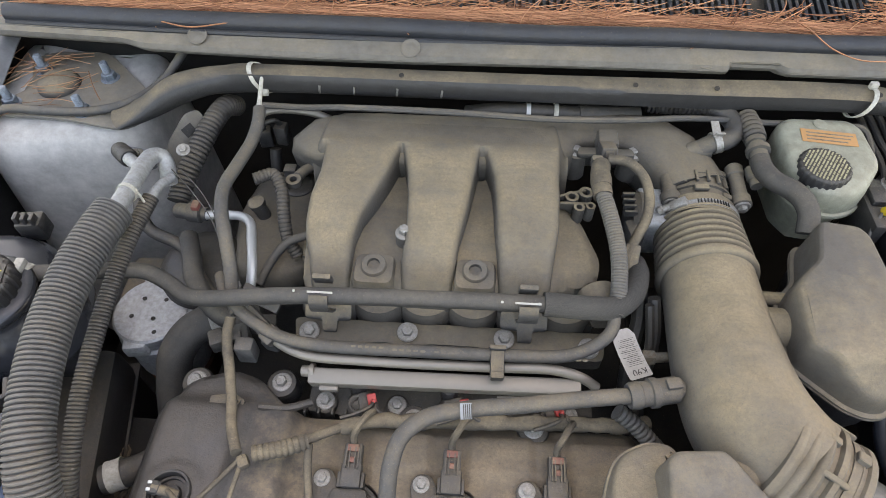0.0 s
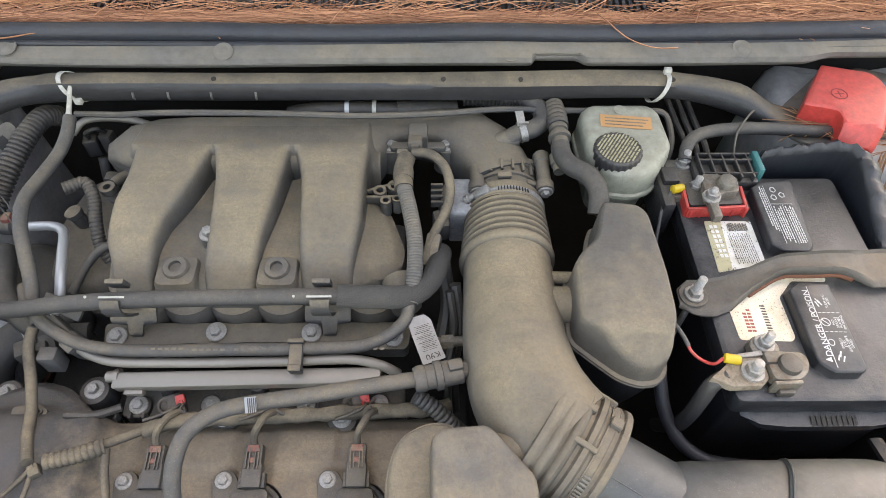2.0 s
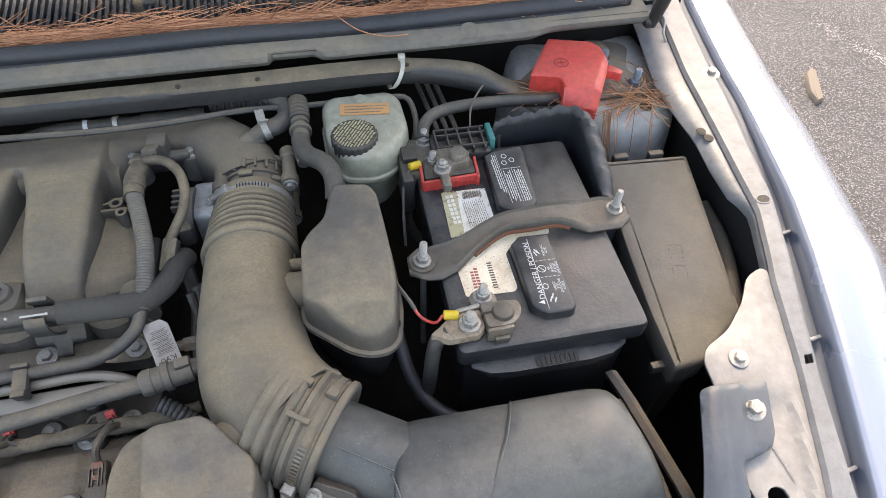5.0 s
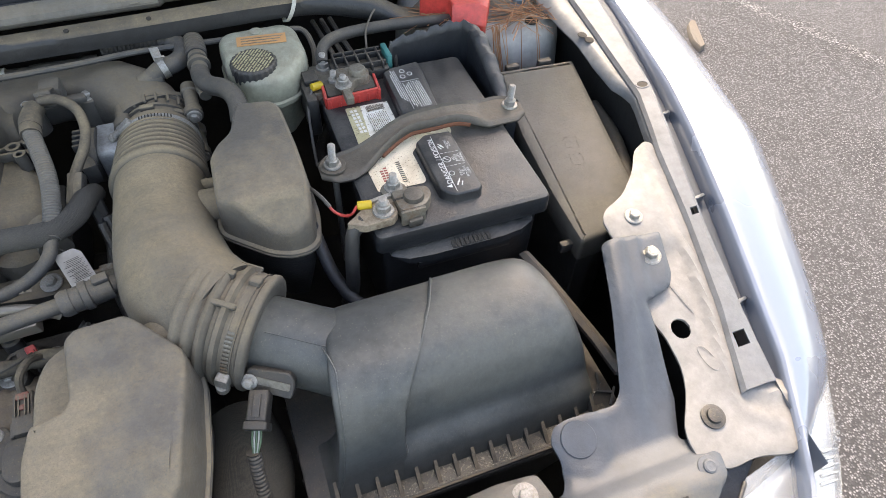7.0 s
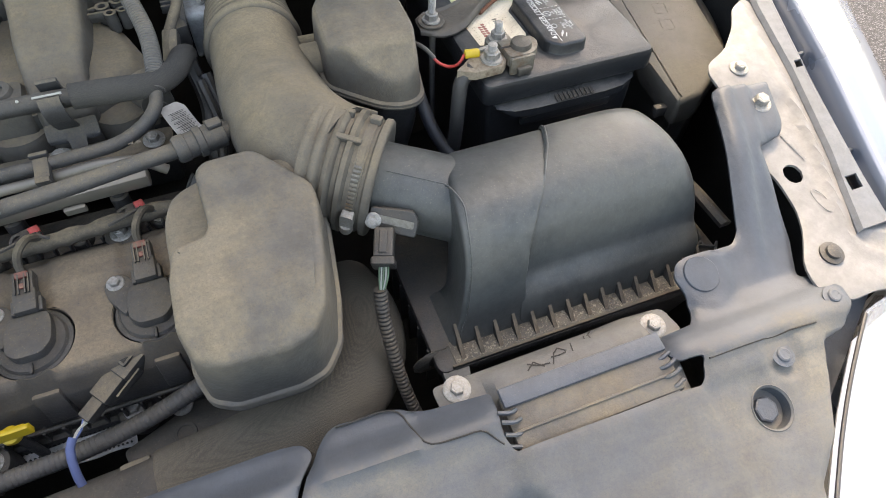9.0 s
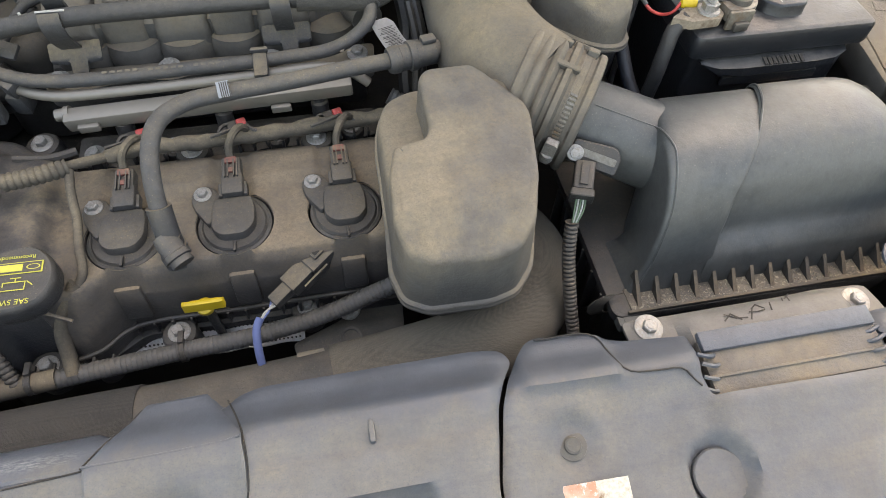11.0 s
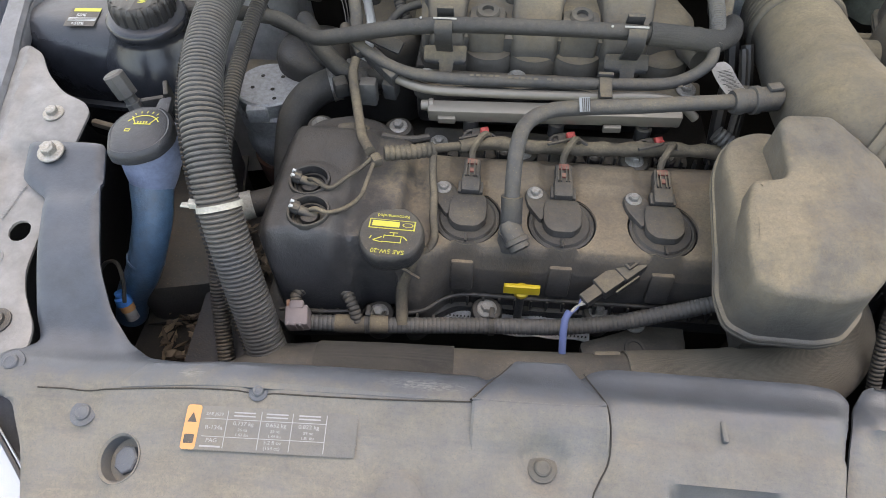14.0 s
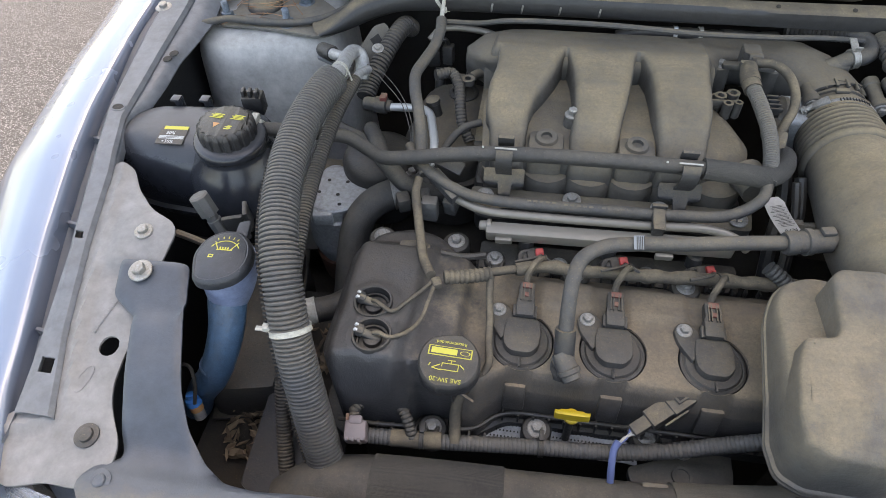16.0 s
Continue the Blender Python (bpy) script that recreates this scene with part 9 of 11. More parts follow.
# ---- fuse box ----
fb = thing("fuse_box", (0.85, 0.42, 0.65), "dusty brown-grey fuse box with flat lid beside the battery", "fuse box")
o = rpoly([(0.800, 0.281), (0.838, 0.284), (0.912, 0.336), (0.932, 0.576), (0.806, 0.582), (0.794, 0.46), (0.794, 0.36)], 0.006, 3)


def fbz(x, y):
    return 0.205 * (y - 0.42) - 0.0205


bm = B()
rings = [[Vector((p[0], p[1], z + fbz(p[0], p[1]))) for p in shrink(o, dd)] for dd, z in ((0.0, 0.802), (-0.001, 0.806), (0.0, 0.834), (0.002, 0.838), (0.006, 0.8395), (0.010, 0.8397))]
loft(bm, rings)
part("lid", bm, FUSE, fb)
bm = B()
rings = [[Vector((p[0], p[1], z + fbz(p[0], p[1]))) for p in shrink(o, dd)] for dd, z in ((0.012, 0.60), (0.008, 0.755), (0.007, 0.790), (0.006, 0.803))]
loft(bm, rings)
part("lower_box", bm, BLACKP, fb)
bm = B()
mk = plane((0.855, 0.415, 0.8186), (0.9, -0.15, 0), (0, -0.205, 1))
for a in range(4):
    bar(bm, mk @ pose(0, 0.016, 0, 0, 0, 90 * a), -0.010, 0.010, 0.0087, 0.0094, 0.0002)
    bar(bm, mk @ pose(0, -0.014, 0, 0, 0, 90 * a), -0.010, 0.010, 0.0087, 0.0094, 0.0002)
part("moulded_symbols", bm, FUSE, fb)
for x, y in ((0.835, 0.588), (0.888, 0.586), (0.793, 0.30)):
    bm = B()
    box(bm, (x, y, 0.845 if y > 0.5 else 0.765), (0.022, 0.010, 0.016), 0.002)
    part("lid_catch", bm, BLACKP, fb)
bm = B()
tube(bm, [(0.800, 0.590, 0.845), (0.796, 0.575, 0.86), (0.790, 0.56, 0.82), (0.786, 0.50, 0.80)], 0.003, 8, 0.006)
tube(bm, [(0.945, 0.52, 0.80), (0.948, 0.46, 0.79), (0.93, 0.38, 0.78), (0.92, 0.30, 0.74)], 0.012, 10, 0.01)
tube(bm, [(0.955, 0.55, 0.77), (0.950, 0.44, 0.75), (0.935, 0.36, 0.72)], 0.014, 10, 0.01)
part("side_harness", bm, LOOMD, fb)

# ---- red jump-post cover ----
rc = thing("jump_post_cover", (0.80, 0.72, 0.87), "red plastic positive jump-post cover on the strut tower", "terminal cover")
o = rpoly([(0.728, 0.711), (0.779, 0.790), (0.840, 0.773), (0.850, 0.758), (0.852, 0.722), (0.842, 0.700), (0.814, 0.650), (0.762, 0.657), (0.770, 0.682), (0.768, 0.694), (0.758, 0.699)], 0.003, 2)


def rcz(x, y):
    return 0.921 - 0.10 * max(0, 0.715 - y) - 1.5 * max(0, 0.667 - 0.12 * (x - 0.80) - y) - 0.14 * max(0, 0.765 - x) - 0.9 * max(0, (x - 0.826) * 0.80 - (y - 0.690) * 0.46)


bm = B()
panel(bm, o, rcz, 0.034, 0.004, 0.002, 0.003)
part("shell", bm, RED, rc, sharp=24)
bm = B()
plate(bm, rpoly([(0.846, 0.735), (0.862, 0.728), (0.874, 0.712), (0.868, 0.704), (0.858, 0.712), (0.848, 0.715)], 0.002, 2), 0.892, 0.905, 0.001)
part("hinge_tab", bm, RED, rc)
bm = B()
lathe(bm, (0.778, 0.724, 0.9206), (0, 0, 1), [(0, 0.0125), (0.0006, 0.0122), (0.0006, 0.0003)], 26)
part("plus_disc", bm, RED, rc)
bm = B()
loft(bm, [circle((0.778, 0.724, 0.9211 + h), (0, 0, 1), r, 30) for r, h in ((0.0112, 0), (0.0110, 0.0005), (0.0098, 0.0005), (0.0096, 0))], caps=False)
mk = plane((0.778, 0.724, 0.9211), (1, 0, 0), (0, 0, 1))
bar(bm, mk, -0.006, 0.006, -0.0006, 0.0006, 0.0005)
bar(bm, mk, -0.0006, 0.0006, -0.006, 0.006, 0.0005)
part("plus_mark", bm, plain("dark_red_recess", (0.22, 0.03, 0.03), 0.6, 0, 0.2, 90), rc, "moulded plus sign")
bm = B()
lathe(bm, (0.905, 0.672, 0.8665), (0, 0, 1), [(0, 0.011), (0.0012, 0.011), (0.0014, 0.0075), (0.0016, 0.0004)], 20)
solo("tower_hole", bm, DARK, "round drain hole in the tower top", "drain hole")
hexbolt("fender_bolt", (1.004, 0.686, rz(0.686) + 0.004), (0, -0.1, 1), 0.0072, None, STEEL, 1.9, 0.9)
tagged(bpy.data.objects["fender_bolt"], "zinc flange bolt holding the wing to the rail", "bolt", "fender bolts")
fb2 = hexbolt("fender_bolt", (2 * CX - 1.004, 0.686, rz(0.686) + 0.004), (0, -0.1, 1), 0.0072, None, STEEL, 1.9, 0.9)
tagged(fb2, "zinc flange bolt holding the wing to the rail", "bolt", "fender bolts")

# hose between battery and resonator, and cables in the dark
bm = B()
tube(bm, [(0.476, 0.376, 0.842), (0.480, 0.356, 0.822), (0.488, 0.330, 0.792), (0.506, 0.304, 0.766), (0.536, 0.286, 0.752), (0.60, 0.278, 0.745)], 0.0078, 12, 0.008)
solo("drain_hose", bm, RUBBER, "black rubber hose curving below the battery", "hose")
bm = B()
tube(bm, [(0.474, 0.366, 0.842), (0.470, 0.40, 0.81), (0.475, 0.45, 0.77)], 0.006, 10, 0.008)
solo("lower_cable", bm, LOOMD, "dark cable running down beside the battery", "cable")
for k in range(3):
    bm = B()
    tube(bm, [(0.575 + 0.014 * k, 0.790, 0.86), (0.582 + 0.014 * k, 0.75, 0.85), (0.590 + 0.014 * k, 0.70, 0.84), (0.60 + 0.013 * k, 0.66, 0.80)], 0.0042, 8, 0.01)
    tagged(solo("brake_pipe", bm, HOSE, "thin dark brake pipe below the strut brace", "pipe"), group="brake pipes")
bm = B()
for k in range(8):
    r = random.Random(k)
    x = 0.50 + r.random() * 0.42
    y = 0.60 + r.random() * 0.20
    tube(bm, [(x, y, 0.66), (x + 0.03 * r.random(), y - 0.05, 0.72 + 0.05 * r.random()), (x - 0.02, y - 0.12, 0.70), (x + 0.04, y - 0.2, 0.66)], 0.006 + 0.006 * r.random(), 8, 0.02)
tagged(solo("dark_harness", bm, DARK, "dark tangle of wiring deep behind the battery", "wiring"), kind="stuff")

# ---- large convoluted suction-hose sleeve ----
sh = thing("suction_hose", (-0.35, 0.3, 0.62), "thick grey split-loom covered suction hose curving over the bay", "hose")
BIG = [(-0.369, 0.494, 0.919), (-0.373, 0.465, 0.921), (-0.379, 0.420, 0.919), (-0.380, 0.360, 0.914), (-0.373, 0.293, 0.904), (-0.360, 0.232, 0.887), (-0.346, 0.186, 0.853), (-0.333, 0.150, 0.806), (-0.320, 0.122, 0.755), (-0.306, 0.095, 0.697), (-0.294, 0.070, 0.640), (-0.285, 0.05, 0.58)]
bm = B()
tube(bm, BIG, 0.0225, 26, corr=(0.0050, 0.0030))
part("split_loom", bm, LOOM, sh, sharp=25)
bm = B()
S, _ = spline([(p[0] - 0.0222, p[1] - 0.006, p[2] - 0.002) for p in BIG], 0.0050)
for k in range(4, len(S) - 6):
    box(bm, tuple(S[k]), (0.007, 0.0022, 0.004), 0, (0, 20, 10))
tagged(part("split_edge", bm, LOOMD, sh, "dark toothed split along the loom"), kind="stuff")
bm = B()
tube(bm, [(-0.369, 0.490, 0.919), (-0.369, 0.525, 0.913), (-0.371, 0.560, 0.906), (-0.374, 0.590, 0.899), (-0.372, 0.608, 0.894), (-0.365, 0.614, 0.887), (-0.360, 0.607, 0.876), (-0.361, 0.598, 0.856)], 0.0105, 18, 0.006)
part("aluminium_pipe", bm, ALU, sh, "bare aluminium pipe end")
bm = B()
tube(bm, [(-0.371, 0.578, 0.901), (-0.389, 0.592, 0.895), (-0.408, 0.609, 0.888)], 0.0082, 14, 0.006)
part("service_port", bm, ALU, sh)
bm = B()
lathe(bm, (-0.404, 0.606, 0.889), (-0.75, 0.66, -0.2), [(0, 0.0105), (0.002, 0.012), (0.030, 0.0115), (0.034, 0.010), (0.035, 0.0005)], 18)
part("port_cap", bm, BLACKP, sh, "black port cap")
bm = B()
band(bm, (-0.3692, 0.530, 0.912), (0, 1, -0.2), 0.0112, 0.005, 0.0012)
tube(bm, [(-0.357, 0.530, 0.912), (-0.352, 0.526, 0.897), (-0.354, 0.520, 0.886)], 0.0015, 6, 0.004)
part("pale_band", bm, NATURAL, sh)
zt = thing("hose_tie", (-0.337, 0.165, 0.82), "pale nylon cable tie round the big hose", "cable tie")
a = Vector((-0.346, 0.186, 0.853)) - Vector((-0.333, 0.150, 0.806))
bm = B()
band(bm, (-0.337, 0.161, 0.821), a, 0.0232, 0.0065, 0.0010, 32)
part("strap", bm, NATURAL, zt)
bm = B()
box(bm, (-0.3605, 0.155, 0.828), (0.010, 0.008, 0.008), 0.001)
box(bm, (-0.368, 0.153, 0.828), (0.010, 0.006, 0.002), 0.0005)
part("lock_head", bm, NATURAL, zt)
sh2 = thing("pressure_line", (-0.36, 0.3, 0.60), "thin dark split-loom covered line beside the big hose", "hose")
bm = B()
tube(bm, [(-0.352, 0.540, 0.892), (-0.360, 0.490, 0.885), (-0.366, 0.440, 0.872), (-0.368, 0.380, 0.858), (-0.366, 0.310, 0.842), (-0.362, 0.245, 0.815), (-0.362, 0.195, 0.775), (-0.364, 0.150, 0.725), (-0.358, 0.105, 0.675), (-0.348, 0.065, 0.640), (-0.34, 0.04, 0.60)], 0.0100, 18, corr=(0.0042, 0.0019))
part("split_loom", bm, LOOMD, sh2, sharp=25)
bm = B()
tube(bm, [(-0.352, 0.535, 0.893), (-0.350, 0.560, 0.890), (-0.345, 0.585, 0.880)], 0.0062, 12, 0.006)
part("line_end", bm, ALU, sh2, "bare metal line end")

# ---- coolant degas tank ----
dg = thing("coolant_tank", (-0.555, 0.41, 0.68), "black plastic coolant tank with ribbed screw cap", "coolant tank")
o = rpoly([(-0.686, 0.420), (-0.674, 0.470), (-0.640, 0.500), (-0.50, 0.512), (-0.450, 0.485), (-0.440, 0.42), (-0.462, 0.372), (-0.53, 0.362), (-0.62, 0.370), (-0.668, 0.386)], 0.03, 6)
bm = B()
rings = []
for dd, z in ((0.030, 0.68), (0.012, 0.735), (0.006, 0.764), (-0.002, 0.767), (-0.002, 0.773), (0.004, 0.776), (-0.001, 0.80), (0.0, 0.822), (0.004, 0.842), (0.012, 0.858), (0.024, 0.867)):
    rings.append([Vector((p[0], p[1], z)) for p in shrink(o, dd)])
for k, z in ((0.12, 0.8715), (0.28, 0.8740), (0.55, 0.8748), (0.85, 0.8750)):
    rings.append([Vector((p.x + (-0.562 - p.x) * k, p.y + (0.438 - p.y) * k, z)) for p in shrink(o, 0.024)])
loft(bm, rings)
part("tank", bm, DEGAS, dg, sharp=60)
bm = B()
lathe(bm, (-0.487, 0.402, 0.84), (0.05, -0.06, 1), [(-0.04, 0.072), (0.0, 0.066), (0.016, 0.056), (0.030, 0.0475), (0.036, 0.0450), (0.040, 0.0475), (0.047, 0.0475), (0.050, 0.0445), (0.052, 0.040)], 36)
part("filler_neck", bm, DEGAS, dg, sharp=60)
pts = []
for k in range(144):
    a = 2 * math.pi * k / 144
    pts.append((-0.486 + (0.0372 - (0.0022 if k % 8 < 3 else 0)) * math.cos(a), 0.400 + (0.0372 - (0.0022 if k % 8 < 3 else 0)) * math.sin(a)))
bm = B()
solid_rings(bm, lambda k: shrink(pts, (0.0, 0.0, 0.001, 0.0030, 0.005)[k]), [0.889, 0.904, 0.909, 0.9115, 0.9125])
cap = part("screw_cap", bm, BLACKP, dg, "black ribbed coolant cap")
m = plane((-0.486, 0.400, 0.9128), (-1, 0.1, 0), (0, -0.02, 1))
bm = B()
for x0, x1, y0, y1 in ((-0.024, -0.006, -0.014, -0.004), (0.004, 0.022, -0.012, -0.002), (-0.016, -0.007, 0.008, 0.016)):
    for k in range(4):
        yy = y0 + (y1 - y0) * k / 4
        bar(bm, m, x0 + 0.002 * (k % 2), x1 - 0.003 * ((k + 1) % 2), yy, yy + 0.0014)
part("cap_print", bm, YINK, cap, "yellow pictograms")
bm = B()
bm.faces.new([bm.verts.new(m @ Vector((*p, 0.0003))) for p in ((0.002, 0.006), (0.012, 0.006), (0.007, 0.015))])
part("warning_triangle", bm, ORANGE, cap)
m = plane((-0.573, 0.407, 0.8752), (1, 0.05, 0.0), (0, -0.12, 1))
bm = B()
bar(bm, m, -0.020, 0.018, -0.017, 0.016, 0.0005)
part("mix_label", bm, BLACKP, dg, "grey and yellow coolant label")
bm = B()
bar(bm, m @ Matrix.Translation((0, 0, 0.0005)), -0.016, 0.018, 0.010, 0.016)
part("label_band", bm, YINK, dg)
for txt, y in (("50%", 0.003), ("+50%", -0.0125)):
    lettering("lettering", txt, m @ Matrix.Translation((-0.004, y, 0.0007)), 0.0075, WHITE, dg, 0.0001)
bm = B()
for k in range(3):
    bar(bm, m @ Matrix.Translation((0, 0, 0.0006)), -0.018, 0.017, -0.003 - 0.0022 * k, -0.002 - 0.0022 * k)
tagged(part("unread_print", bm, WHITE, dg), kind="stuff")
for x, y in ((-0.602, 0.486), (-0.560, 0.490)):
    bm = B()
    box(bm, (x, y, 0.866), (0.013, 0.008, 0.028), 0.002)
    box(bm, (x, y - 0.004, 0.879), (0.014, 0.014, 0.004), 0.0015)
    part("mount_tab", bm, DEGAS, dg)
bm = B()
lathe(bm, (-0.452, 0.430, 0.880), (-1, 0.05, 0), [(0, 0.0105), (0.006, 0.0125), (0.016, 0.0125), (0.018, 0.010), (0.03, 0.010)], 18)
box(bm, (-0.460, 0.430, 0.896), (0.010, 0.016, 0.008), 0.001)
part("hose_clip", bm, NATURAL, dg, "pale hose clip")

# ---- washer filler ----
wf = thing("washer_filler", (-0.45, 0.2, 0.55), "translucent blue washer filler neck with dark grey cap", "washer filler")
bm = B()
tube(bm, [(-0.428, 0.226, 0.858, 0.033), (-0.430, 0.222, 0.835, 0.033), (-0.434, 0.216, 0.812, 0.029), (-0.438, 0.210, 0.792, 0.023)], None, 26, 0.006)
part("funnel", bm, PALEBLUE, wf, "pale blue funnel")
bm = B()
tube(bm, [(-0.437, 0.208, 0.798, 0.0235), (-0.437, 0.184, 0.770, 0.0215), (-0.446, 0.164, 0.738, 0.0205), (-0.464, 0.154, 0.70, 0.020), (-0.490, 0.156, 0.66, 0.020), (-0.525, 0.16, 0.59, 0.02)], None, 24, 0.008)
part("neck_tube", bm, BLUEFILL, wf)
bm = B()
band(bm, (-0.4545, 0.159, 0.720), (0.42, 0.25, 0.95), 0.0206, 0.003, 0.0008)
part("neck_bead", bm, BLUEFILL, wf)
o = rpoly([(-0.461, 0.214), (-0.446, 0.176), (-0.4214, 0.1735), (-0.398, 0.187), (-0.3895, 0.211), (-0.397, 0.238), (-0.415, 0.2545), (-0.437, 0.2545), (-0.455, 0.240)], 0.012, 6)
bm = B()
solid_rings(bm, lambda k: shrink(o, (0.002, 0, 0, 0.0015, 0.004, 0.0055, 0.007)[k]), [0.856, 0.858, 0.866, 0.8695, 0.8715, 0.8712, 0.8722])
plate(bm, rpoly([(-0.4256, 0.250), (-0.4275, 0.272), (-0.4150, 0.277), (-0.4095, 0.249)], 0.003, 3), 0.858, 0.866, 0.001)
cap = part("filler_cap", bm, CAPG, wf, "dark grey snap cap")
m = plane((-0.4250, 0.226, 0.8724), (1, 0.04, 0), (0, -0.02, 1)) @ Matrix.Diagonal((0.76, 0.76, 1, 1))
bm = B()
for k in range(9):
    a = radians(35 + 110 * k / 8)
    bar(bm, m @ pose(0.024 * math.cos(a), -0.012 + 0.024 * math.sin(a), 0, 0, 0, math.degrees(a) + 90), -0.0026, 0.0026, -0.0007, 0.0007)
bar(bm, m, -0.012, 0.012, -0.006, -0.0045)
for s in (-1, 1):
    bar(bm, m @ pose(0.0135 * s, 0.0015, 0, 0, 0, 60 * s + 0), -0.009, 0.009, -0.0007, 0.0007)
for k in range(5):
    a = radians(60 + 60 * k / 4)
    bar(bm, m @ pose(0.031 * math.cos(a), -0.012 + 0.031 * math.sin(a), 0, 0, 0, math.degrees(a)), -0.002, 0.002, -0.0006, 0.0006)
for k in range(4):
    bar(bm, m, -0.008 + 0.004 * k, -0.006 + 0.004 * k, -0.0038, 0.0)
bar(bm, m, -0.020, -0.013, -0.021, -0.0195)
bar(bm, m, -0.020, -0.013, -0.0165, -0.015)
bar(bm, m, -0.0202, -0.0190, -0.021, -0.015)
bar(bm, m, -0.0140, -0.0128, -0.021, -0.015)
part("washer_pictogram", bm, YINK, cap, "yellow washer symbol")
# pin connector standing by the filler
pc = thing("grey_vent_plug", (-0.485, 0.30, 0.80), "grey plastic vent plug standing beside the washer cap", "vent plug")
bm = B()
lathe(bm, (-0.470, 0.292, 0.812), (-0.22, 0.10, 0.62), [(0, 0.0095), (0.028, 0.0095), (0.029, 0.008), (0.036, 0.008), (0.038, 0.0125), (0.064, 0.0125), (0.066, 0.010)], 8)
part("plug", bm, LOOM, pc)
bm = B()
box(bm, (-0.455, 0.300, 0.822), (0.026, 0.006, 0.050), 0.002, (10, 0, 20))
box(bm, (-0.440, 0.310, 0.835), (0.006, 0.022, 0.040), 0.002, (10, 0, 20))
part("bracket", bm, BLACKP, pc)
# blue level-sensor plug
lv = thing("level_sensor_plug", (-0.48, 0.12, 0.62), "blue and orange sensor plug on a black wire", "sensor plug")
bm = B()
lathe(bm, (-0.484, 0.121, 0.646), (-0.15, 0.25, 0.9), [(0, 0.0075), (0.014, 0.0075)], 14)
part("tip", bm, ALU, lv)
bm = B()
lathe(bm, (-0.4863, 0.1248, 0.6595), (-0.15, 0.25, 0.9), [(0, 0.0085), (0.009, 0.0085)], 14)
part("orange_ring", bm, ORANGE, lv, "orange seal ring")
bm = B()
lathe(bm, (-0.488, 0.127, 0.668), (-0.15, 0.25, 0.9), [(0, 0.008), (0.001, 0.010), (0.010, 0.009), (0.012, 0.006), (0.018, 0.006)], 10)
part("blue_plug", bm, BLUE, lv, "bright blue plug")
bm = B()
tube(bm, [(-0.483, 0.123, 0.678), (-0.482, 0.138, 0.700), (-0.492, 0.155, 0.712), (-0.51, 0.16, 0.705), (-0.53, 0.15, 0.68)], 0.0024, 8, 0.005)
part("wire", bm, BLACKP, lv)

# ---- cast engine mount ----
em = thing("engine_mount", (-0.39, 0.46, 0.55), "round cast aluminium engine mount with flat top", "engine mount")
bm = B()
lathe(bm, (-0.388, 0.476, 0.60), (0, 0, 1), [(0, 0.040), (0.02, 0.048), (0.035, 0.047), (0.038, 0.052), (0.062, 0.052), (0.066, 0.049), (0.08, 0.049), (0.084, 0.053), (0.108, 0.054), (0.112, 0.050), (0.122, 0.0495), (0.126, 0.051), (0.134, 0.051), (0.1365, 0.048), (0.137, 0.0005)], 40)
box(bm, (-0.342, 0.476, 0.725), (0.030, 0.030, 0.02), 0.004, (0, 0, 20))
box(bm, (-0.395, 0.428, 0.722), (0.030, 0.020, 0.024), 0.003, (0, 0, 10))
part("casting", bm, ALU, em)
for x, y in ((-0.402, 0.492), (-0.372, 0.492), (-0.410, 0.464), (-0.380, 0.462), (-0.372, 0.442)):
    bm = B()
    lathe(bm, (x, y, 0.7372), (0, 0, 1), [(0, 0.0030), (0.0006, 0.0030)], 10)
    part("drilled_hole", bm, DARK, em)
hexbolt("bolt", (-0.415, 0.548, 0.70), (0, 0, 1), 0.010, em, ALU, 1.9, 0.8)
bm = B()
box(bm, (-0.40, 0.55, 0.685), (0.13, 0.08, 0.03), 0.01)
part("base_arm", bm, BAR, em)
bm = B()
lathe(bm, (-0.388, 0.476, 0.56), (0, 0, 1), [(0, 0.045), (0.05, 0.050)], 24)
part("rubber_foot", bm, rusty("rusty_brown_rubber", (0.10, 0.05, 0.035), (0.16, 0.07, 0.04), 0.5, 0.8, 0.0), em, "brown rubber foot")
bm = B()
lathe(bm, (-0.33, 0.540, 0.66), (0, 0, 1), [(0, 0.06), (0.09, 0.06), (0.10, 0.055), (0.108, 0.04)], 30)
solo("pulley_cover", bm, BLACKP, "round black cover behind the engine mount", "pulley cover")

# ---- upper coolant hose at the thermostat ----
th = thing("thermostat_hose", (-0.32, 0.41, 0.62), "thick black coolant hose with spring clamp", "coolant hose")
bm = B()
tube(bm, [(-0.268, 0.466, 0.758), (-0.292, 0.456, 0.755), (-0.318, 0.441, 0.747), (-0.338, 0.420, 0.726), (-0.346, 0.400, 0.694), (-0.349, 0.37, 0.65), (-0.350, 0.33, 0.59)], 0.0225, 22, 0.008)
part("hose_tube", bm, HOSED, th)
bm = B()
band(bm, (-0.285, 0.459, 0.756), (1, 0.35, 0.1), 0.0232, 0.013, 0.0014)
part("spring_clamp", bm, STEEL, th)
bm = B()
lathe(bm, (-0.275, 0.463, 0.757), (1, 0.25, 0.1), [(0, 0.021), (0.02, 0.022), (0.03, 0.028), (0.05, 0.028), (0.055, 0.020)], 22)
part("outlet", bm, BLACKP, th)
lh = thing("lower_coolant_hose", (-0.36, 0.27, 0.66), "black hose end with pale sleeve beside the valve cover", "coolant hose")
bm = B()
tube(bm, [(-0.385, 0.262, 0.700), (-0.362, 0.272, 0.700), (-0.340, 0.282, 0.700), (-0.32, 0.30, 0.70)], 0.0175, 18, 0.006)
part("hose_tube", bm, BLACKP, lh)
bm = B()
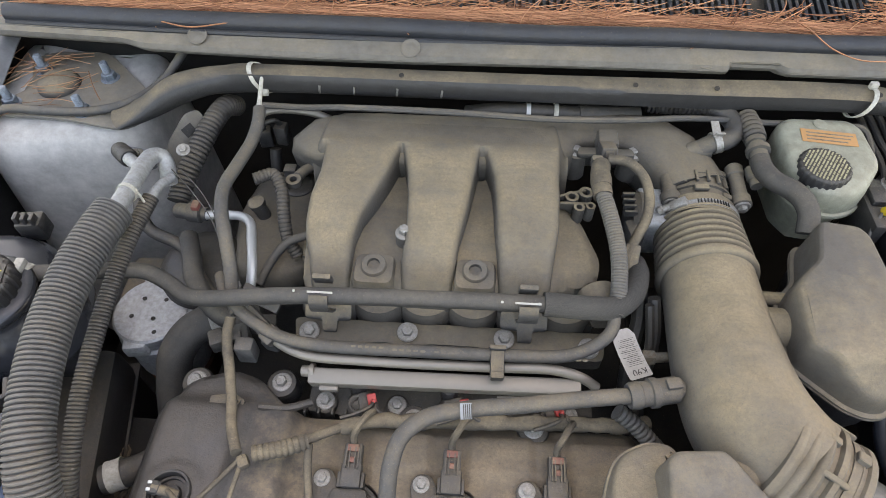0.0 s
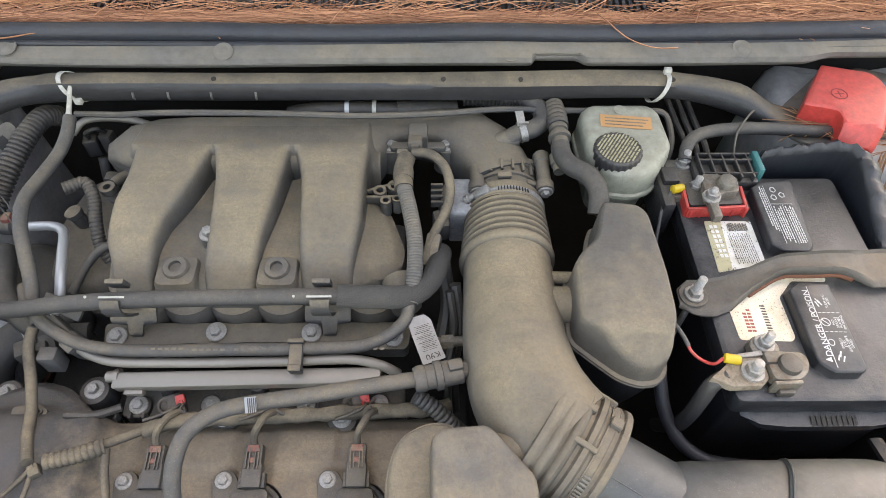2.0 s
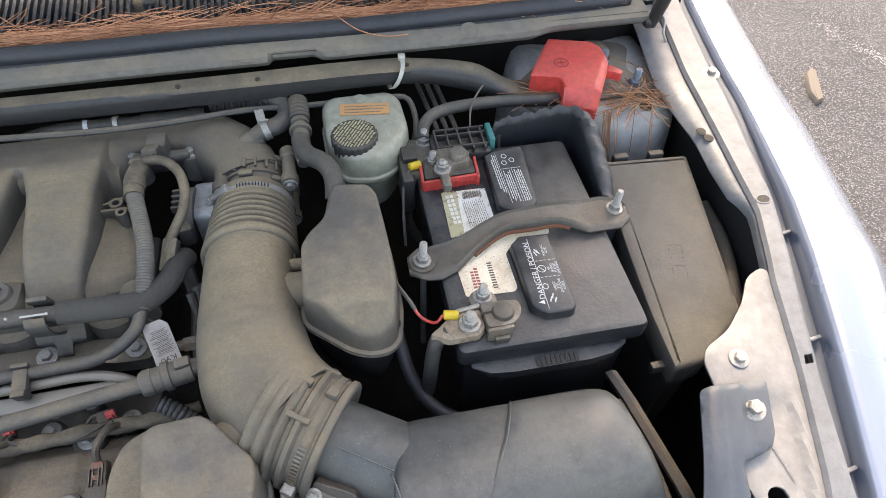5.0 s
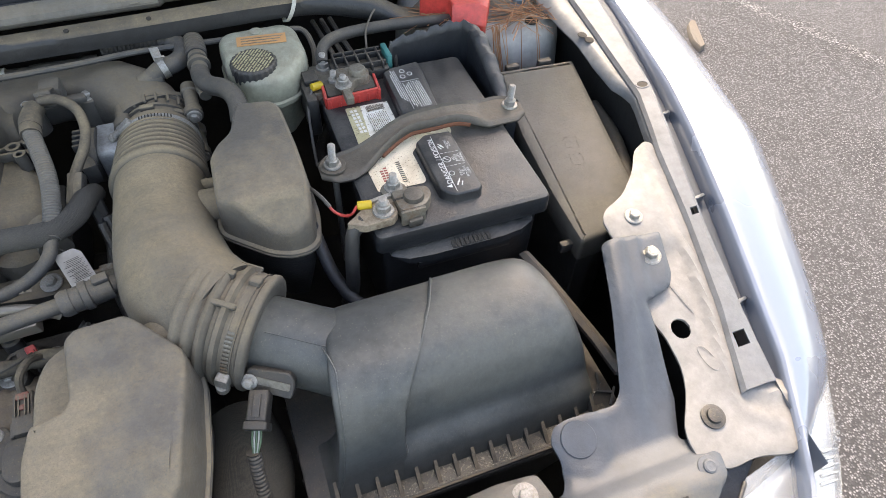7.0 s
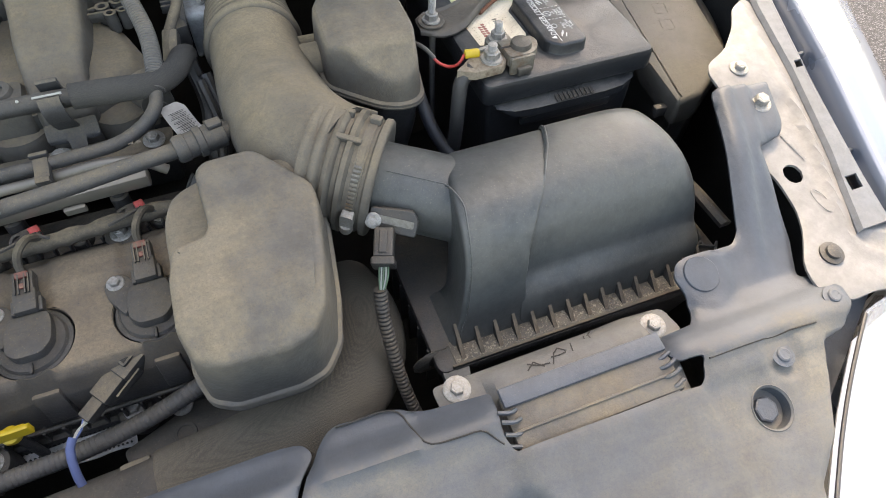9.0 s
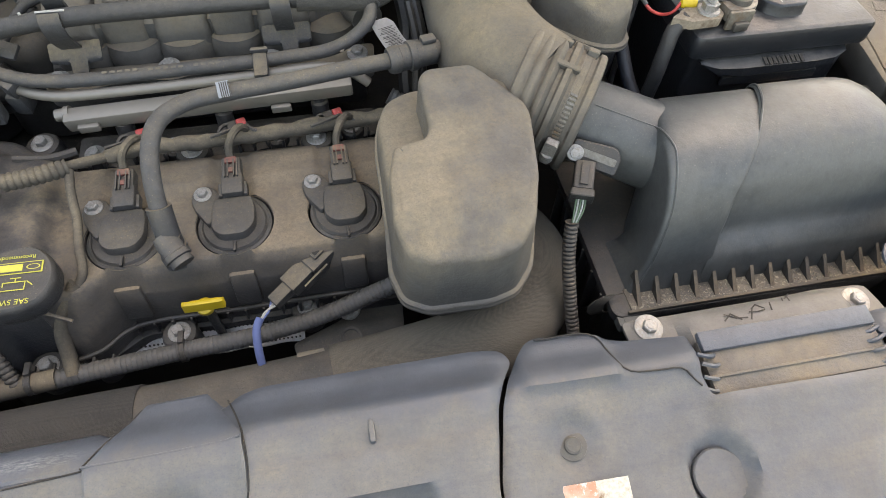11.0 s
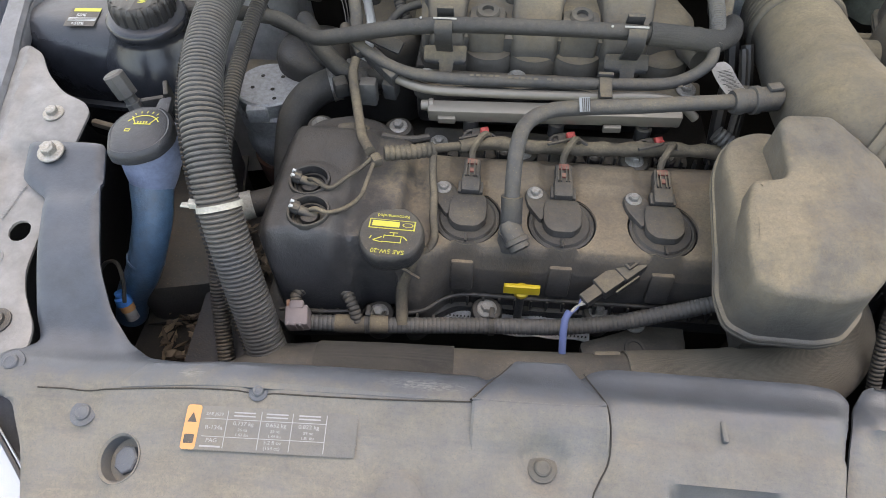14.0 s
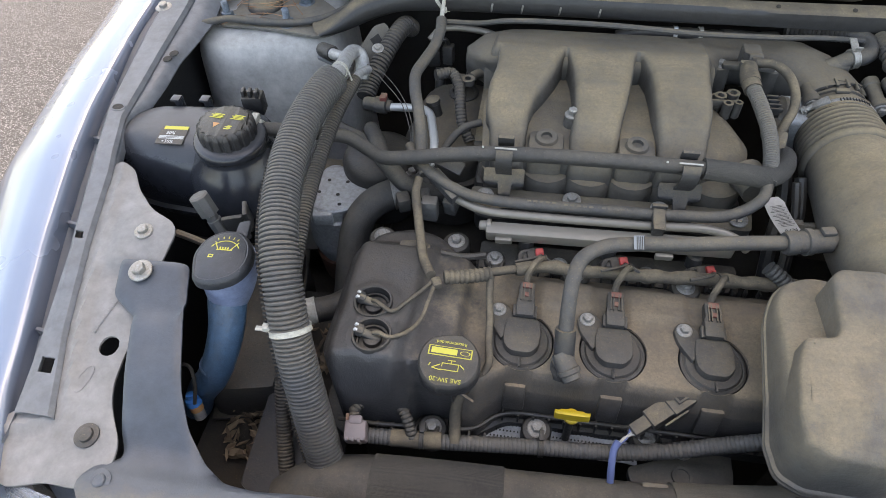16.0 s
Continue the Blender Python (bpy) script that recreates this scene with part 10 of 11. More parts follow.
band(bm, (-0.371, 0.269, 0.700), (1, 0.45, 0), 0.0182, 0.018, 0.001)
part("pale_sleeve", bm, NATURAL, lh, "pale sleeve")
ph = thing("heater_return_hose", (-0.30, 0.46, 0.76), "dark hose passing under the long coolant hose", "hose")
bm = B()
tube(bm, [(-0.345, 0.56, 0.79), (-0.325, 0.52, 0.80), (-0.31, 0.485, 0.805), (-0.285, 0.455, 0.800), (-0.262, 0.440, 0.79), (-0.235, 0.436, 0.785), (-0.20, 0.44, 0.78)], 0.0125, 14, 0.008)
part("hose_tube", bm, HOSED, ph)

# ---- evaporative line with red tab, metal pipe and corrugated tube ----
ev = thing("vapour_line", (-0.29, 0.55, 0.80), "bright bent metal vapour pipe with grey plastic connector", "pipe")
bm = B()
tube(bm, [(-0.316, 0.571, 0.826), (-0.289, 0.573, 0.826), (-0.266, 0.571, 0.827), (-0.251, 0.559, 0.830), (-0.241, 0.528, 0.831), (-0.232, 0.492, 0.828), (-0.232, 0.470, 0.815), (-0.24, 0.455, 0.80)], 0.0062, 14, 0.006)
part("metal_pipe", bm, SILVERP, ev)
bm = B()
lathe(bm, (-0.356, 0.577, 0.826), (1, -0.1, 0), [(0, 0.0085), (0.004, 0.0105), (0.018, 0.0105), (0.019, 0.013), (0.036, 0.013), (0.038, 0.009), (0.044, 0.009)], 16)
part("connector", bm, BAR, ev)
bm = B()
box(bm, (-0.324, 0.575, 0.840), (0.010, 0.014, 0.008), 0.0015)
part("red_tab", bm, REDD, ev, "red release tab")
bm = B()
tube(bm, [(-0.357, 0.592, 0.826), (-0.354, 0.616, 0.837), (-0.341, 0.655, 0.857), (-0.327, 0.705, 0.872), (-0.320, 0.735, 0.870), (-0.316, 0.76, 0.85)], 0.0150, 18, corr=(0.0062, 0.0026))
part("corrugated_tube", bm, LOOMD, ev, "dark corrugated tube")
bl = thing("breather_line", (-0.25, 0.55, 0.80), "dusty grey breather line with a pale plastic end", "hose")
bm = B()
tube(bm, [(-0.252, 0.690, 0.908), (-0.250, 0.668, 0.902), (-0.254, 0.640, 0.894), (-0.262, 0.600, 0.893), (-0.268, 0.560, 0.894), (-0.262, 0.525, 0.890), (-0.252, 0.495, 0.878), (-0.244, 0.465, 0.855), (-0.240, 0.440, 0.838), (-0.232, 0.424, 0.830)], 0.0082, 14, 0.006)
part("hose_tube", bm, HOSE, bl)
bm = B()
lathe(bm, (-0.252, 0.683, 0.906), (0.02, 0.55, 0.40), [(0, 0.004), (0.006, 0.0044), (0.016, 0.0032), (0.045, 0.0026), (0.048, 0.0016)], 10)
part("pale_end", bm, NATURAL, bl)
bm = B()
tube(bm, [(-0.247, 0.600, 0.868), (-0.225, 0.612, 0.866), (-0.212, 0.595, 0.858), (-0.205, 0.565, 0.845), (-0.198, 0.540, 0.828), (-0.185, 0.525, 0.81)], 0.0085, 14, corr=(0.0052, 0.0012))
tagged(solo("engine_wire_loom", bm, LOOMD, "dusty ribbed wire loom beside the manifold", "wiring"), group="looms")
bm = B()
tube(bm, [(-0.228, 0.485, 0.80), (-0.215, 0.510, 0.815), (-0.195, 0.530, 0.83), (-0.17, 0.54, 0.835)], 0.0055, 10, 0.006)
solo("small_vacuum_pipe", bm, HOSE, "thin grey vacuum pipe at the manifold end", "pipe")

bm = B()
tube(bm, [(-0.428, 0.610, 0.800), (-0.419, 0.589, 0.795), (-0.406, 0.575, 0.782), (-0.365, 0.561, 0.772), (-0.340, 0.540, 0.771), (-0.325, 0.515, 0.770), (-0.296, 0.485, 0.768), (-0.27, 0.465, 0.755)], 0.0085, 12, 0.008)
solo("lower_vapour_hose", bm, HOSE, "dusty grey hose running down below the vapour pipe", "hose")
cn = thing("ground_connector", (-0.267, 0.735, 0.79), "black wiring connectors clipped at the back of the engine", "connector")
bm = B()
box(bm, (-0.275, 0.735, 0.815), (0.020, 0.018, 0.030), 0.003, (0, 0, 12))
part("socket", bm, BLACKP, cn)
bm = B()
box(bm, (-0.250, 0.738, 0.820), (0.018, 0.018, 0.034), 0.003, (0, 0, -8))
part("plug", bm, COILM, cn)
bm = B()
tube(bm, [(-0.275, 0.735, 0.830), (-0.270, 0.728, 0.846), (-0.255, 0.732, 0.850), (-0.250, 0.740, 0.836)], 0.0036, 8, 0.005)
tube(bm, [(-0.262, 0.726, 0.80), (-0.262, 0.715, 0.78), (-0.262, 0.705, 0.755)], 0.009, 10, 0.006)
part("lead", bm, BLACKP, cn)

# rear valve cover, dusty, beside the manifold
rvc = thing("rear_cam_cover", (-0.24, 0.60, 0.70), "dusty tan rear cam cover corner with a small plug", "cam cover")
bm = B()
o = rpoly([(-0.270, 0.500), (-0.20, 0.492), (-0.165, 0.52), (-0.165, 0.69), (-0.22, 0.70), (-0.272, 0.680), (-0.290, 0.60)], 0.025, 5)
solid_rings(bm, lambda k: shrink(o, (0.0, 0.0, 0.004, 0.012, 0.022)[k]), [0.66, 0.775, 0.792, 0.800, 0.802])
part("cover", bm, REARC, rvc)
bm = B()
plate(bm, rpoly([(-0.282, 0.492), (-0.20, 0.482), (-0.155, 0.51), (-0.155, 0.70), (-0.22, 0.712), (-0.284, 0.692), (-0.304, 0.60)], 0.03, 5), 0.742, 0.752, 0.002)
part("rim", bm, BLACKP, rvc)
hexbolt("bolt", (-0.272, 0.508, 0.752), (0, 0, 1), 0.0066, rvc, STEEL, 1.7, 1.0)
hexbolt("bolt", (-0.288, 0.660, 0.752), (0, 0, 1), 0.0066, rvc, STEEL, 1.7, 1.0)
bm = B()
lathe(bm, (-0.212, 0.655, 0.80), (0, 0, 1), [(0, 0.024), (0.004, 0.024), (0.006, 0.021), (0.006, 0.018), (0.003, 0.017), (0.003, 0.0005)], 24)
part("well", bm, BLACKP, rvc)
bm = B()
box(bm, (-0.220, 0.660, 0.818), (0.018, 0.016, 0.026), 0.003)
box(bm, (-0.204, 0.667, 0.823), (0.012, 0.012, 0.026), 0.002)
part("plug", bm, BAR, rvc)
bm = B()
lathe(bm, (-0.246, 0.596, 0.795), (-0.2, 0, 1), [(0, 0.0095), (0.026, 0.0095), (0.028, 0.0115), (0.034, 0.0115), (0.036, 0.007)], 14)
part("small_sensor", bm, BAR, rvc)
bm = B()
tube(bm, [(-0.275, 0.708, 0.862), (-0.262, 0.722, 0.872), (-0.24, 0.728, 0.874), (-0.19, 0.725, 0.872), (-0.155, 0.715, 0.866)], 0.0052, 10, 0.008)
solo("vapour_pipe", bm, PIPE, "thin metal pipe behind the manifold", "pipe")

# metal bracket, thin wires and rubber line by the tower
wb = thing("wiring_bracket", (-0.40, 0.65, 0.80), "grey pressed steel bracket with a square hole", "bracket")
bm = B()
m = plane((-0.372, 0.672, 0.862), (0.75, 0.66, 0.35), (0.35, -0.75, 0.55))
o = rpoly([(-0.045, -0.022), (-0.02, -0.030), (0.045, -0.016), (0.048, 0.014), (0.03, 0.020), (-0.01, 0.006)], 0.006, 3)
loft(bm, [[m @ Vector((p.x, p.y, h)) for p in o] for h in (0, 0.002)])
part("plate", bm, MANIFOLD, wb)
bm = B()
bar(bm, m, 0.012, 0.028, -0.007, 0.007, 0.0026)
part("square_hole", bm, DARK, wb)
pb = thing("pipe_bracket", (-0.42, 0.62, 0.82), "small pale steel pipe bracket with bolt", "bracket")
bm = B()
plate(bm, rpoly([(-0.440, 0.625), (-0.430, 0.648), (-0.385, 0.640), (-0.378, 0.612), (-0.40, 0.605)], 0.006, 3), 0.866, 0.870, 0.0008)
part("tab", bm, BODY, pb)
hexbolt("bolt", (-0.412, 0.630, 0.870), (0, -0.1, 1), 0.0068, pb, LEAD, 1.7, 0.9)
hexbolt("bolt", (-0.338, 0.622, 0.893), (0.1, -0.3, 1), 0.0055, pb, STEEL, 1.6, 0.8)
for k in range(2):
    bm = B()
    tube(bm, [(-0.352 + 0.012 * k, 0.602, 0.878), (-0.318 + 0.012 * k, 0.572, 0.868), (-0.285 + 0.006 * k, 0.535, 0.858), (-0.268 + 0.004 * k, 0.50, 0.84), (-0.262, 0.47, 0.82)], 0.0007, 6, 0.008)
    tagged(solo("bare_wire", bm, LOOM, "thin grey wire strung from the pipe", "wire"), group="bare wires")
bm = B()
tube(bm, [(-0.385, 0.800, 0.915), (-0.392, 0.785, 0.908), (-0.408, 0.758, 0.894), (-0.428, 0.734, 0.888), (-0.458, 0.708, 0.886), (-0.50, 0.696, 0.884), (-0.56, 0.694, 0.884), (-0.61, 0.692, 0.886), (-0.655, 0.66, 0.885), (-0.672, 0.62, 0.880)], 0.0062, 10, 0.008)
solo("tower_wire_loom", bm, HOSE, "grey wire loom draped over the strut tower", "wiring")
sc = thing("black_socket", (-0.50, 0.515, 0.84), "black level switch socket at the back of the coolant tank", "connector")
bm = B()
box(bm, (-0.502, 0.514, 0.858), (0.030, 0.024, 0.030), 0.003, (0, 0, 8))
part("socket", bm, BLACKP, sc)
for k in range(3):
    bm = B()
    box(bm, (-0.512 + 0.010 * k, 0.510, 0.876), (0.005, 0.012, 0.014), 0.001, (0, 0, 8))
    part("pin_guard", bm, BLACKP, sc)

# grey connector block and brackets at the cover's back corner
gb = thing("grey_connector_block", (-0.21, 0.41, 0.77), "grey wiring connectors and clips at the end of the fuel rail", "connector")
bm = B()
box(bm, (-0.208, 0.418, 0.822), (0.040, 0.018, 0.020), 0.003, (15, 15, -38))
box(bm, (-0.190, 0.404, 0.818), (0.018, 0.022, 0.022), 0.003, (15, 15, -38))
part("quick_connector", bm, HOSE, gb)
bm = B()
box(bm, (-0.222, 0.426, 0.828), (0.012, 0.014, 0.016), 0.002, (15, 15, -38))
part("pale_collar", bm, LOOM, gb)
bm = B()
box(bm, (-0.222, 0.395, 0.795), (0.022, 0.018, 0.034), 0.003)
part("grey_box", bm, LOOM, gb)
bm = B()
box(bm, (-0.236, 0.418, 0.788), (0.020, 0.022, 0.026), 0.003, (10, 0, 20))
box(bm, (-0.236, 0.408, 0.803), (0.012, 0.012, 0.010), 0.002, (10, 0, 20))
part("grey_plug", bm, LOOM, gb, "pale grey wiring plug")
bm = B()
box(bm, (-0.196, 0.412, 0.790), (0.018, 0.020, 0.028), 0.003, (10, 0, -12))
part("grey_plug", bm, HOSE, gb)
bm = B()
box(bm, (-0.262, 0.408, 0.790), (0.018, 0.022, 0.022), 0.003, (0, 0, 25))
part("dark_clip", bm, BLACKP, gb)
bm = B()
box(bm, (-0.205, 0.440, 0.84), (0.05, 0.018, 0.006), 0.002, (30, 10, -20))
part("dark_clip", bm, BLACKP, gb)
bm = B()
tube(bm, [(-0.198, 0.335, 0.775), (-0.165, 0.338, 0.768), (-0.14, 0.348, 0.765)], 0.005, 8, 0.008)
part("brace", bm, BLACKP, gb)

# ---- wiring on the valve cover ----
hw = thing("coil_harness", (0.0, 0.32, 0.77), "dusty taped ignition wiring harness behind the coils", "wiring")
bm = B()
tube(bm, [(-0.098, 0.312, 0.786), (-0.063, 0.322, 0.784), (-0.02, 0.328, 0.778), (0.03, 0.331, 0.775), (0.07, 0.332, 0.775), (0.12, 0.334, 0.777), (0.17, 0.336, 0.778), (0.215, 0.337, 0.778), (0.245, 0.345, 0.775)], 0.0084, 12, 0.006)
for v in bm.verts:
    v.co += Vector((0, 1, 1)) * 0.0022 * noise.noise(v.co * 75)
part("main_run", bm, TAPE, hw)
bm = B()
tube(bm, [(-0.098, 0.312, 0.786), (-0.13, 0.292, 0.797), (-0.155, 0.279, 0.800), (-0.180, 0.270, 0.806)], 0.0055, 10, 0.005)
part("thin_run", bm, TAPE, hw)
bm = B()
tube(bm, [(-0.128, 0.290, 0.798), (-0.150, 0.280, 0.802), (-0.182, 0.270, 0.806)], 0.0092, 12, corr=(0.006, 0.0014))
part("taped_wrap", bm, TAPE, hw)
for x in (-0.081, 0.027, 0.141):
    bm = B()
    tube(bm, [(x, 0.295, 0.773), (x - 0.001, 0.303, 0.784), (x + 0.004, 0.310, 0.796), (x + 0.012, 0.324, 0.796), (x + 0.018, 0.334, 0.784)], 0.0042, 8, 0.005)
    part("coil_branch", bm, TAPE, hw)
for x in (-0.088, 0.0195, 0.127):
    bm = B()
    tube(bm, [(x + 0.019, 0.350, 0.772), (x + 0.021, 0.343, 0.781), (x + 0.017, 0.336, 0.786), (x + 0.004, 0.328, 0.788), (x - 0.012, 0.322, 0.788)], 0.0022, 6, 0.004)
    tube(bm, [(x + 0.022, 0.350, 0.771), (x + 0.026, 0.342, 0.782), (x + 0.027, 0.334, 0.787), (x + 0.036, 0.331, 0.782)], 0.0022, 6, 0.004)
    part("injector_branch", bm, LOOMD, hw)
cw = thing("cam_sensor_wiring", (-0.21, 0.26, 0.78), "thin grey wires running to the cam plugs and down the cover", "wiring")
for pts, r in (([(-0.240, 0.420, 0.825), (-0.241, 0.400, 0.818), (-0.232, 0.365, 0.804), (-0.222, 0.330, 0.797), (-0.213, 0.300, 0.801), (-0.198, 0.270, 0.808)], 0.0062),
               ([(-0.190, 0.267, 0.808), (-0.204, 0.254, 0.800), (-0.218, 0.234, 0.802), (-0.236, 0.216, 0.800), (-0.248, 0.220, 0.804), (-0.257, 0.227, 0.801), (-0.262, 0.230, 0.797)], 0.0026),
               ([(-0.190, 0.264, 0.807), (-0.196, 0.240, 0.797), (-0.202, 0.215, 0.790), (-0.216, 0.190, 0.796), (-0.232, 0.181, 0.799), (-0.244, 0.184, 0.801), (-0.251, 0.185, 0.797)], 0.0026),
               ([(-0.127, 0.288, 0.796), (-0.126, 0.268, 0.788), (-0.122, 0.240, 0.774), (-0.120, 0.212, 0.766), (-0.117, 0.188, 0.757), (-0.124, 0.176, 0.748)], 0.0046),
               ([(-0.124, 0.180, 0.752), (-0.140, 0.166, 0.735), (-0.150, 0.152, 0.712), (-0.150, 0.135, 0.690), (-0.148, 0.120, 0.680)], 0.0072)):
    bm = B()
    tube(bm, pts, r, 10, 0.005)
    part("wire_run", bm, TAPE, cw)
bm = B()
plate(bm, rpoly([(-0.252, 0.340), (-0.250, 0.326), (-0.214, 0.324), (-0.210, 0.336), (-0.225, 0.344)], 0.004, 3), 0.783, 0.787, 0.0008)
lathe(bm, (-0.219, 0.333, 0.787), (0, 0, 1), [(0, 0.0042), (0.003, 0.0042), (0.003, 0.0022), (0, 0.002)], 12)
part("clip_tab", bm, BAR, cw)
bm = B()
box(bm, (-0.190, 0.262, 0.803), (0.012, 0.014, 0.012), 0.003, (0, 0, 30))
part("branch_clip", bm, TAPE, cw)

# inline connector with blue sleeve
ic = thing("inline_connector", (0.10, 0.16, 0.73), "dusty grey inline wiring connector with a blue sleeved lead", "connector")
bm = B()
cd = Vector((0.070, 0.052, 0.022)).normalized()
cs, cu, _ = basis(cd)
cm = Matrix(((cd.x, cs.x, cu.x, 0.085), (cd.y, cs.y, cu.y, 0.172), (cd.z, cs.z, cu.z, 0.724), (0, 0, 0, 1)))


def along_plug(bm, x0, x1, w, h0, h1, bevel=0.0012):
    """A bevelled block on the plug's own axes."""
    loft(bm, [[cm @ Vector((x, p.x, p.y)) for p in rrect(-w / 2 + e, w / 2 - e, h0 + e, h1 - e, 0.002, 2)] for x, e in ((x0, bevel), (x0 + bevel, 0), (x1 - bevel, 0), (x1, bevel))])


for name, x0, x1, w, h0, h1 in (("socket", -0.018, 0.016, 0.022, -0.009, 0.008), ("shell", 0.010, 0.040, 0.027, -0.011, 0.010), ("nose", -0.040, -0.017, 0.015, -0.007, 0.005)):
    bm = B()
    along_plug(bm, x0, x1, w, h0, h1)
    part(name, bm, BAR, ic)
for sy in (-0.0155, 0.0155):
    bm = B()
    loft(bm, [[cm @ Vector((x, sy + p.x, p.y)) for p in rrect(-0.0013, 0.0013, -0.004, 0.005, 0.001, 2)] for x in (-0.006, 0.026)])
    part("side_rail", bm, BAR, ic)
bm = B()
along_plug(bm, 0.020, 0.034, 0.013, 0.0098, 0.0135, 0.0008)
part("latch", bm, BAR, ic)
bm = B()
loft(bm, [[cm @ Vector((x, p.x, p.y)) for p in rrect(-0.004, 0.004, 0.0136, 0.0142, 0.0002, 1)] for x in (0.023, 0.030)])
part("latch_window", bm, DARK, ic)
bm = B()
tube(bm, [tuple(cm @ Vector((0.040, 0, 0))), (0.132, 0.203, 0.735), (0.150, 0.204, 0.735), (0.18, 0.196, 0.735), (0.215, 0.186, 0.735)], 0.0072, 12, corr=(0.0050, 0.0014))
part("ribbed_lead", bm, LOOMD, ic)
for k in range(3):
    bm = B()
    tube(bm, [tuple(cm @ Vector((-0.039, -0.004 + 0.004 * k, -0.001))), (0.046 + 0.0015 * k, 0.1425, 0.7105), (0.0405 + 0.001 * k, 0.136, 0.7075)], 0.0013, 6, 0.004)
    part("wire", bm, BLUEW if k == 2 else NATURAL, ic)
bm = B()
tube(bm, [(0.0400, 0.1375, 0.708), (0.0355, 0.130, 0.704), (0.0340, 0.116, 0.695), (0.0345, 0.104, 0.683), (0.036, 0.094, 0.668)], 0.0042, 12, 0.005)
part("blue_sleeve", bm, BLUEW, ic, "blue sleeve")

# cast bracket low between the cover and the braided sleeve
bk = thing("alternator_bracket", (0.11, 0.14, 0.62), "dusty dark cast bracket with a round hole below the harness", "bracket")
bm = B()
panel(bm, rpoly([(0.062, 0.140), (0.090, 0.150), (0.141, 0.176), (0.190, 0.176), (0.186, 0.128), (0.150, 0.118), (0.116, 0.116), (0.066, 0.122)], 0.006, 3), lambda x, y: 0.640 + 0.10 * (y - 0.14) - 0.006 * sm(0.148, 0.165, y), 0.012, 0.006, 0.002, 0.004, holes=[(0.1265, 0.137, 0.0085)])
part("casting", bm, HOSED, bk)
bm = B()
lathe(bm, (0.1265, 0.137, 0.634), (0, -0.1, 1), [(0, 0.0085), (0.0078, 0.0090), (0.0085, 0.0120), (0.0060, 0.0125)], 24)
part("hole_rim", bm, HOSED, bk)
hexbolt("bolt", (0.128, 0.168, 0.648), (0, -0.3, 1), 0.0075, bk, STEEL, 1.7, 0.9)

# front harness below the cover
fh = thing("front_harness", (0.0, 0.14, 0.66), "dusty ribbed wiring harness along the front of the engine", "wiring")
bm = B()
tube(bm, [(-0.252, 0.113, 0.682), (-0.22, 0.116, 0.680), (-0.19, 0.118, 0.678), (-0.12, 0.126, 0.674), (-0.046, 0.134, 0.671), (0.03, 0.140, 0.670), (0.10, 0.150, 0.674), (0.16, 0.158, 0.692), (0.21, 0.162, 0.712), (0.25, 0.17, 0.72)], 0.0098, 14, corr=(0.0050, 0.0007))
part("ribbed_loom", bm, LOOM, fh)
bm = B()
tube(bm, [(-0.225, 0.1155, 0.6805), (-0.195, 0.118, 0.679), (-0.165, 0.121, 0.677)], 0.0108, 14, 0.006)
part("tape_wrap", bm, TAPE, fh)
for x, y, z in ((-0.188, 0.119, 0.679), (-0.046, 0.134, 0.671)):
    bm = B()
    band(bm, (x, y, z), (1, 0.1, 0), 0.0110, 0.006, 0.001)
    box(bm, (x, y + 0.010, z + 0.012), (0.006, 0.014, 0.004), 0.001)
    part("tie", bm, BLACKP, fh)
bm = B()
box(bm, (-0.2645, 0.1085, 0.697), (0.026, 0.024, 0.024), 0.003, (14, 0, 8))
plug = part("end_plug", bm, PINKP, fh, "pinkish grey end plug")
for k in range(3):
    bm = B()
    box(bm, (-0.2715 + 0.007 * k, 0.0965, 0.699), (0.003, 0.004, 0.019), 0.0008, (14, 0, 8))
    part("rib", bm, PINKP, plug)
bm = B()
box(bm, (-0.266, 0.118, 0.709), (0.016, 0.010, 0.008), 0.002, (14, 0, 8))
part("latch", bm, PINKP, plug)
bm = B()
box(bm, (-0.274, 0.122, 0.704), (0.012, 0.010, 0.006), 0.001, (10, 10, 15))
part("red_lock", bm, REDD, fh, "red lock")
bm = B()
tube(bm, [(-0.266, 0.118, 0.702), (-0.271, 0.131, 0.706), (-0.263, 0.142, 0.709), (-0.2467, 0.147, 0.709), (-0.2204, 0.146, 0.707), (-0.2082, 0.1336, 0.702), (-0.201, 0.121, 0.690), (-0.199, 0.116, 0.680)], 0.0072, 12, corr=(0.0050, 0.0014))
part("looped_lead", bm, LOOMD, fh)
bm = B()
tube(bm, [(0.205, 0.345, 0.80), (0.225, 0.335, 0.79), (0.245, 0.322, 0.775), (0.27, 0.31, 0.75)], 0.010, 12, corr=(0.006, 0.002))
solo("short_ribbed_loom", bm, LOOM, "short grey ribbed loom below the breather connector", "wiring")
bm = B()
tube(bm, [(0.225, 0.405, 0.815), (0.245, 0.405, 0.815), (0.27, 0.408, 0.815)], 0.006, 10, 0.006)
lathe(bm, (0.235, 0.405, 0.815), (1, 0.05, 0), [(0, 0.009), (0.014, 0.009)], 6)
solo("brass_union", bm, LEAD, "dull metal pipe union behind the tag", "pipe union")
for k, (x, y) in enumerate(((0.245, 0.46), (0.252, 0.47), (0.238, 0.50))):
    bm = B()
    tube(bm, [(x, y, 0.84), (x + 0.006, y - 0.03, 0.80), (x - 0.002, y - 0.07, 0.76), (x, y - 0.1, 0.70)], 0.0055 + 0.002 * k, 8, 0.01)
    tagged(solo("dark_pipe", bm, BLACKP, "dark pipe running down beside the intake duct", "pipe"), group="dark pipes")

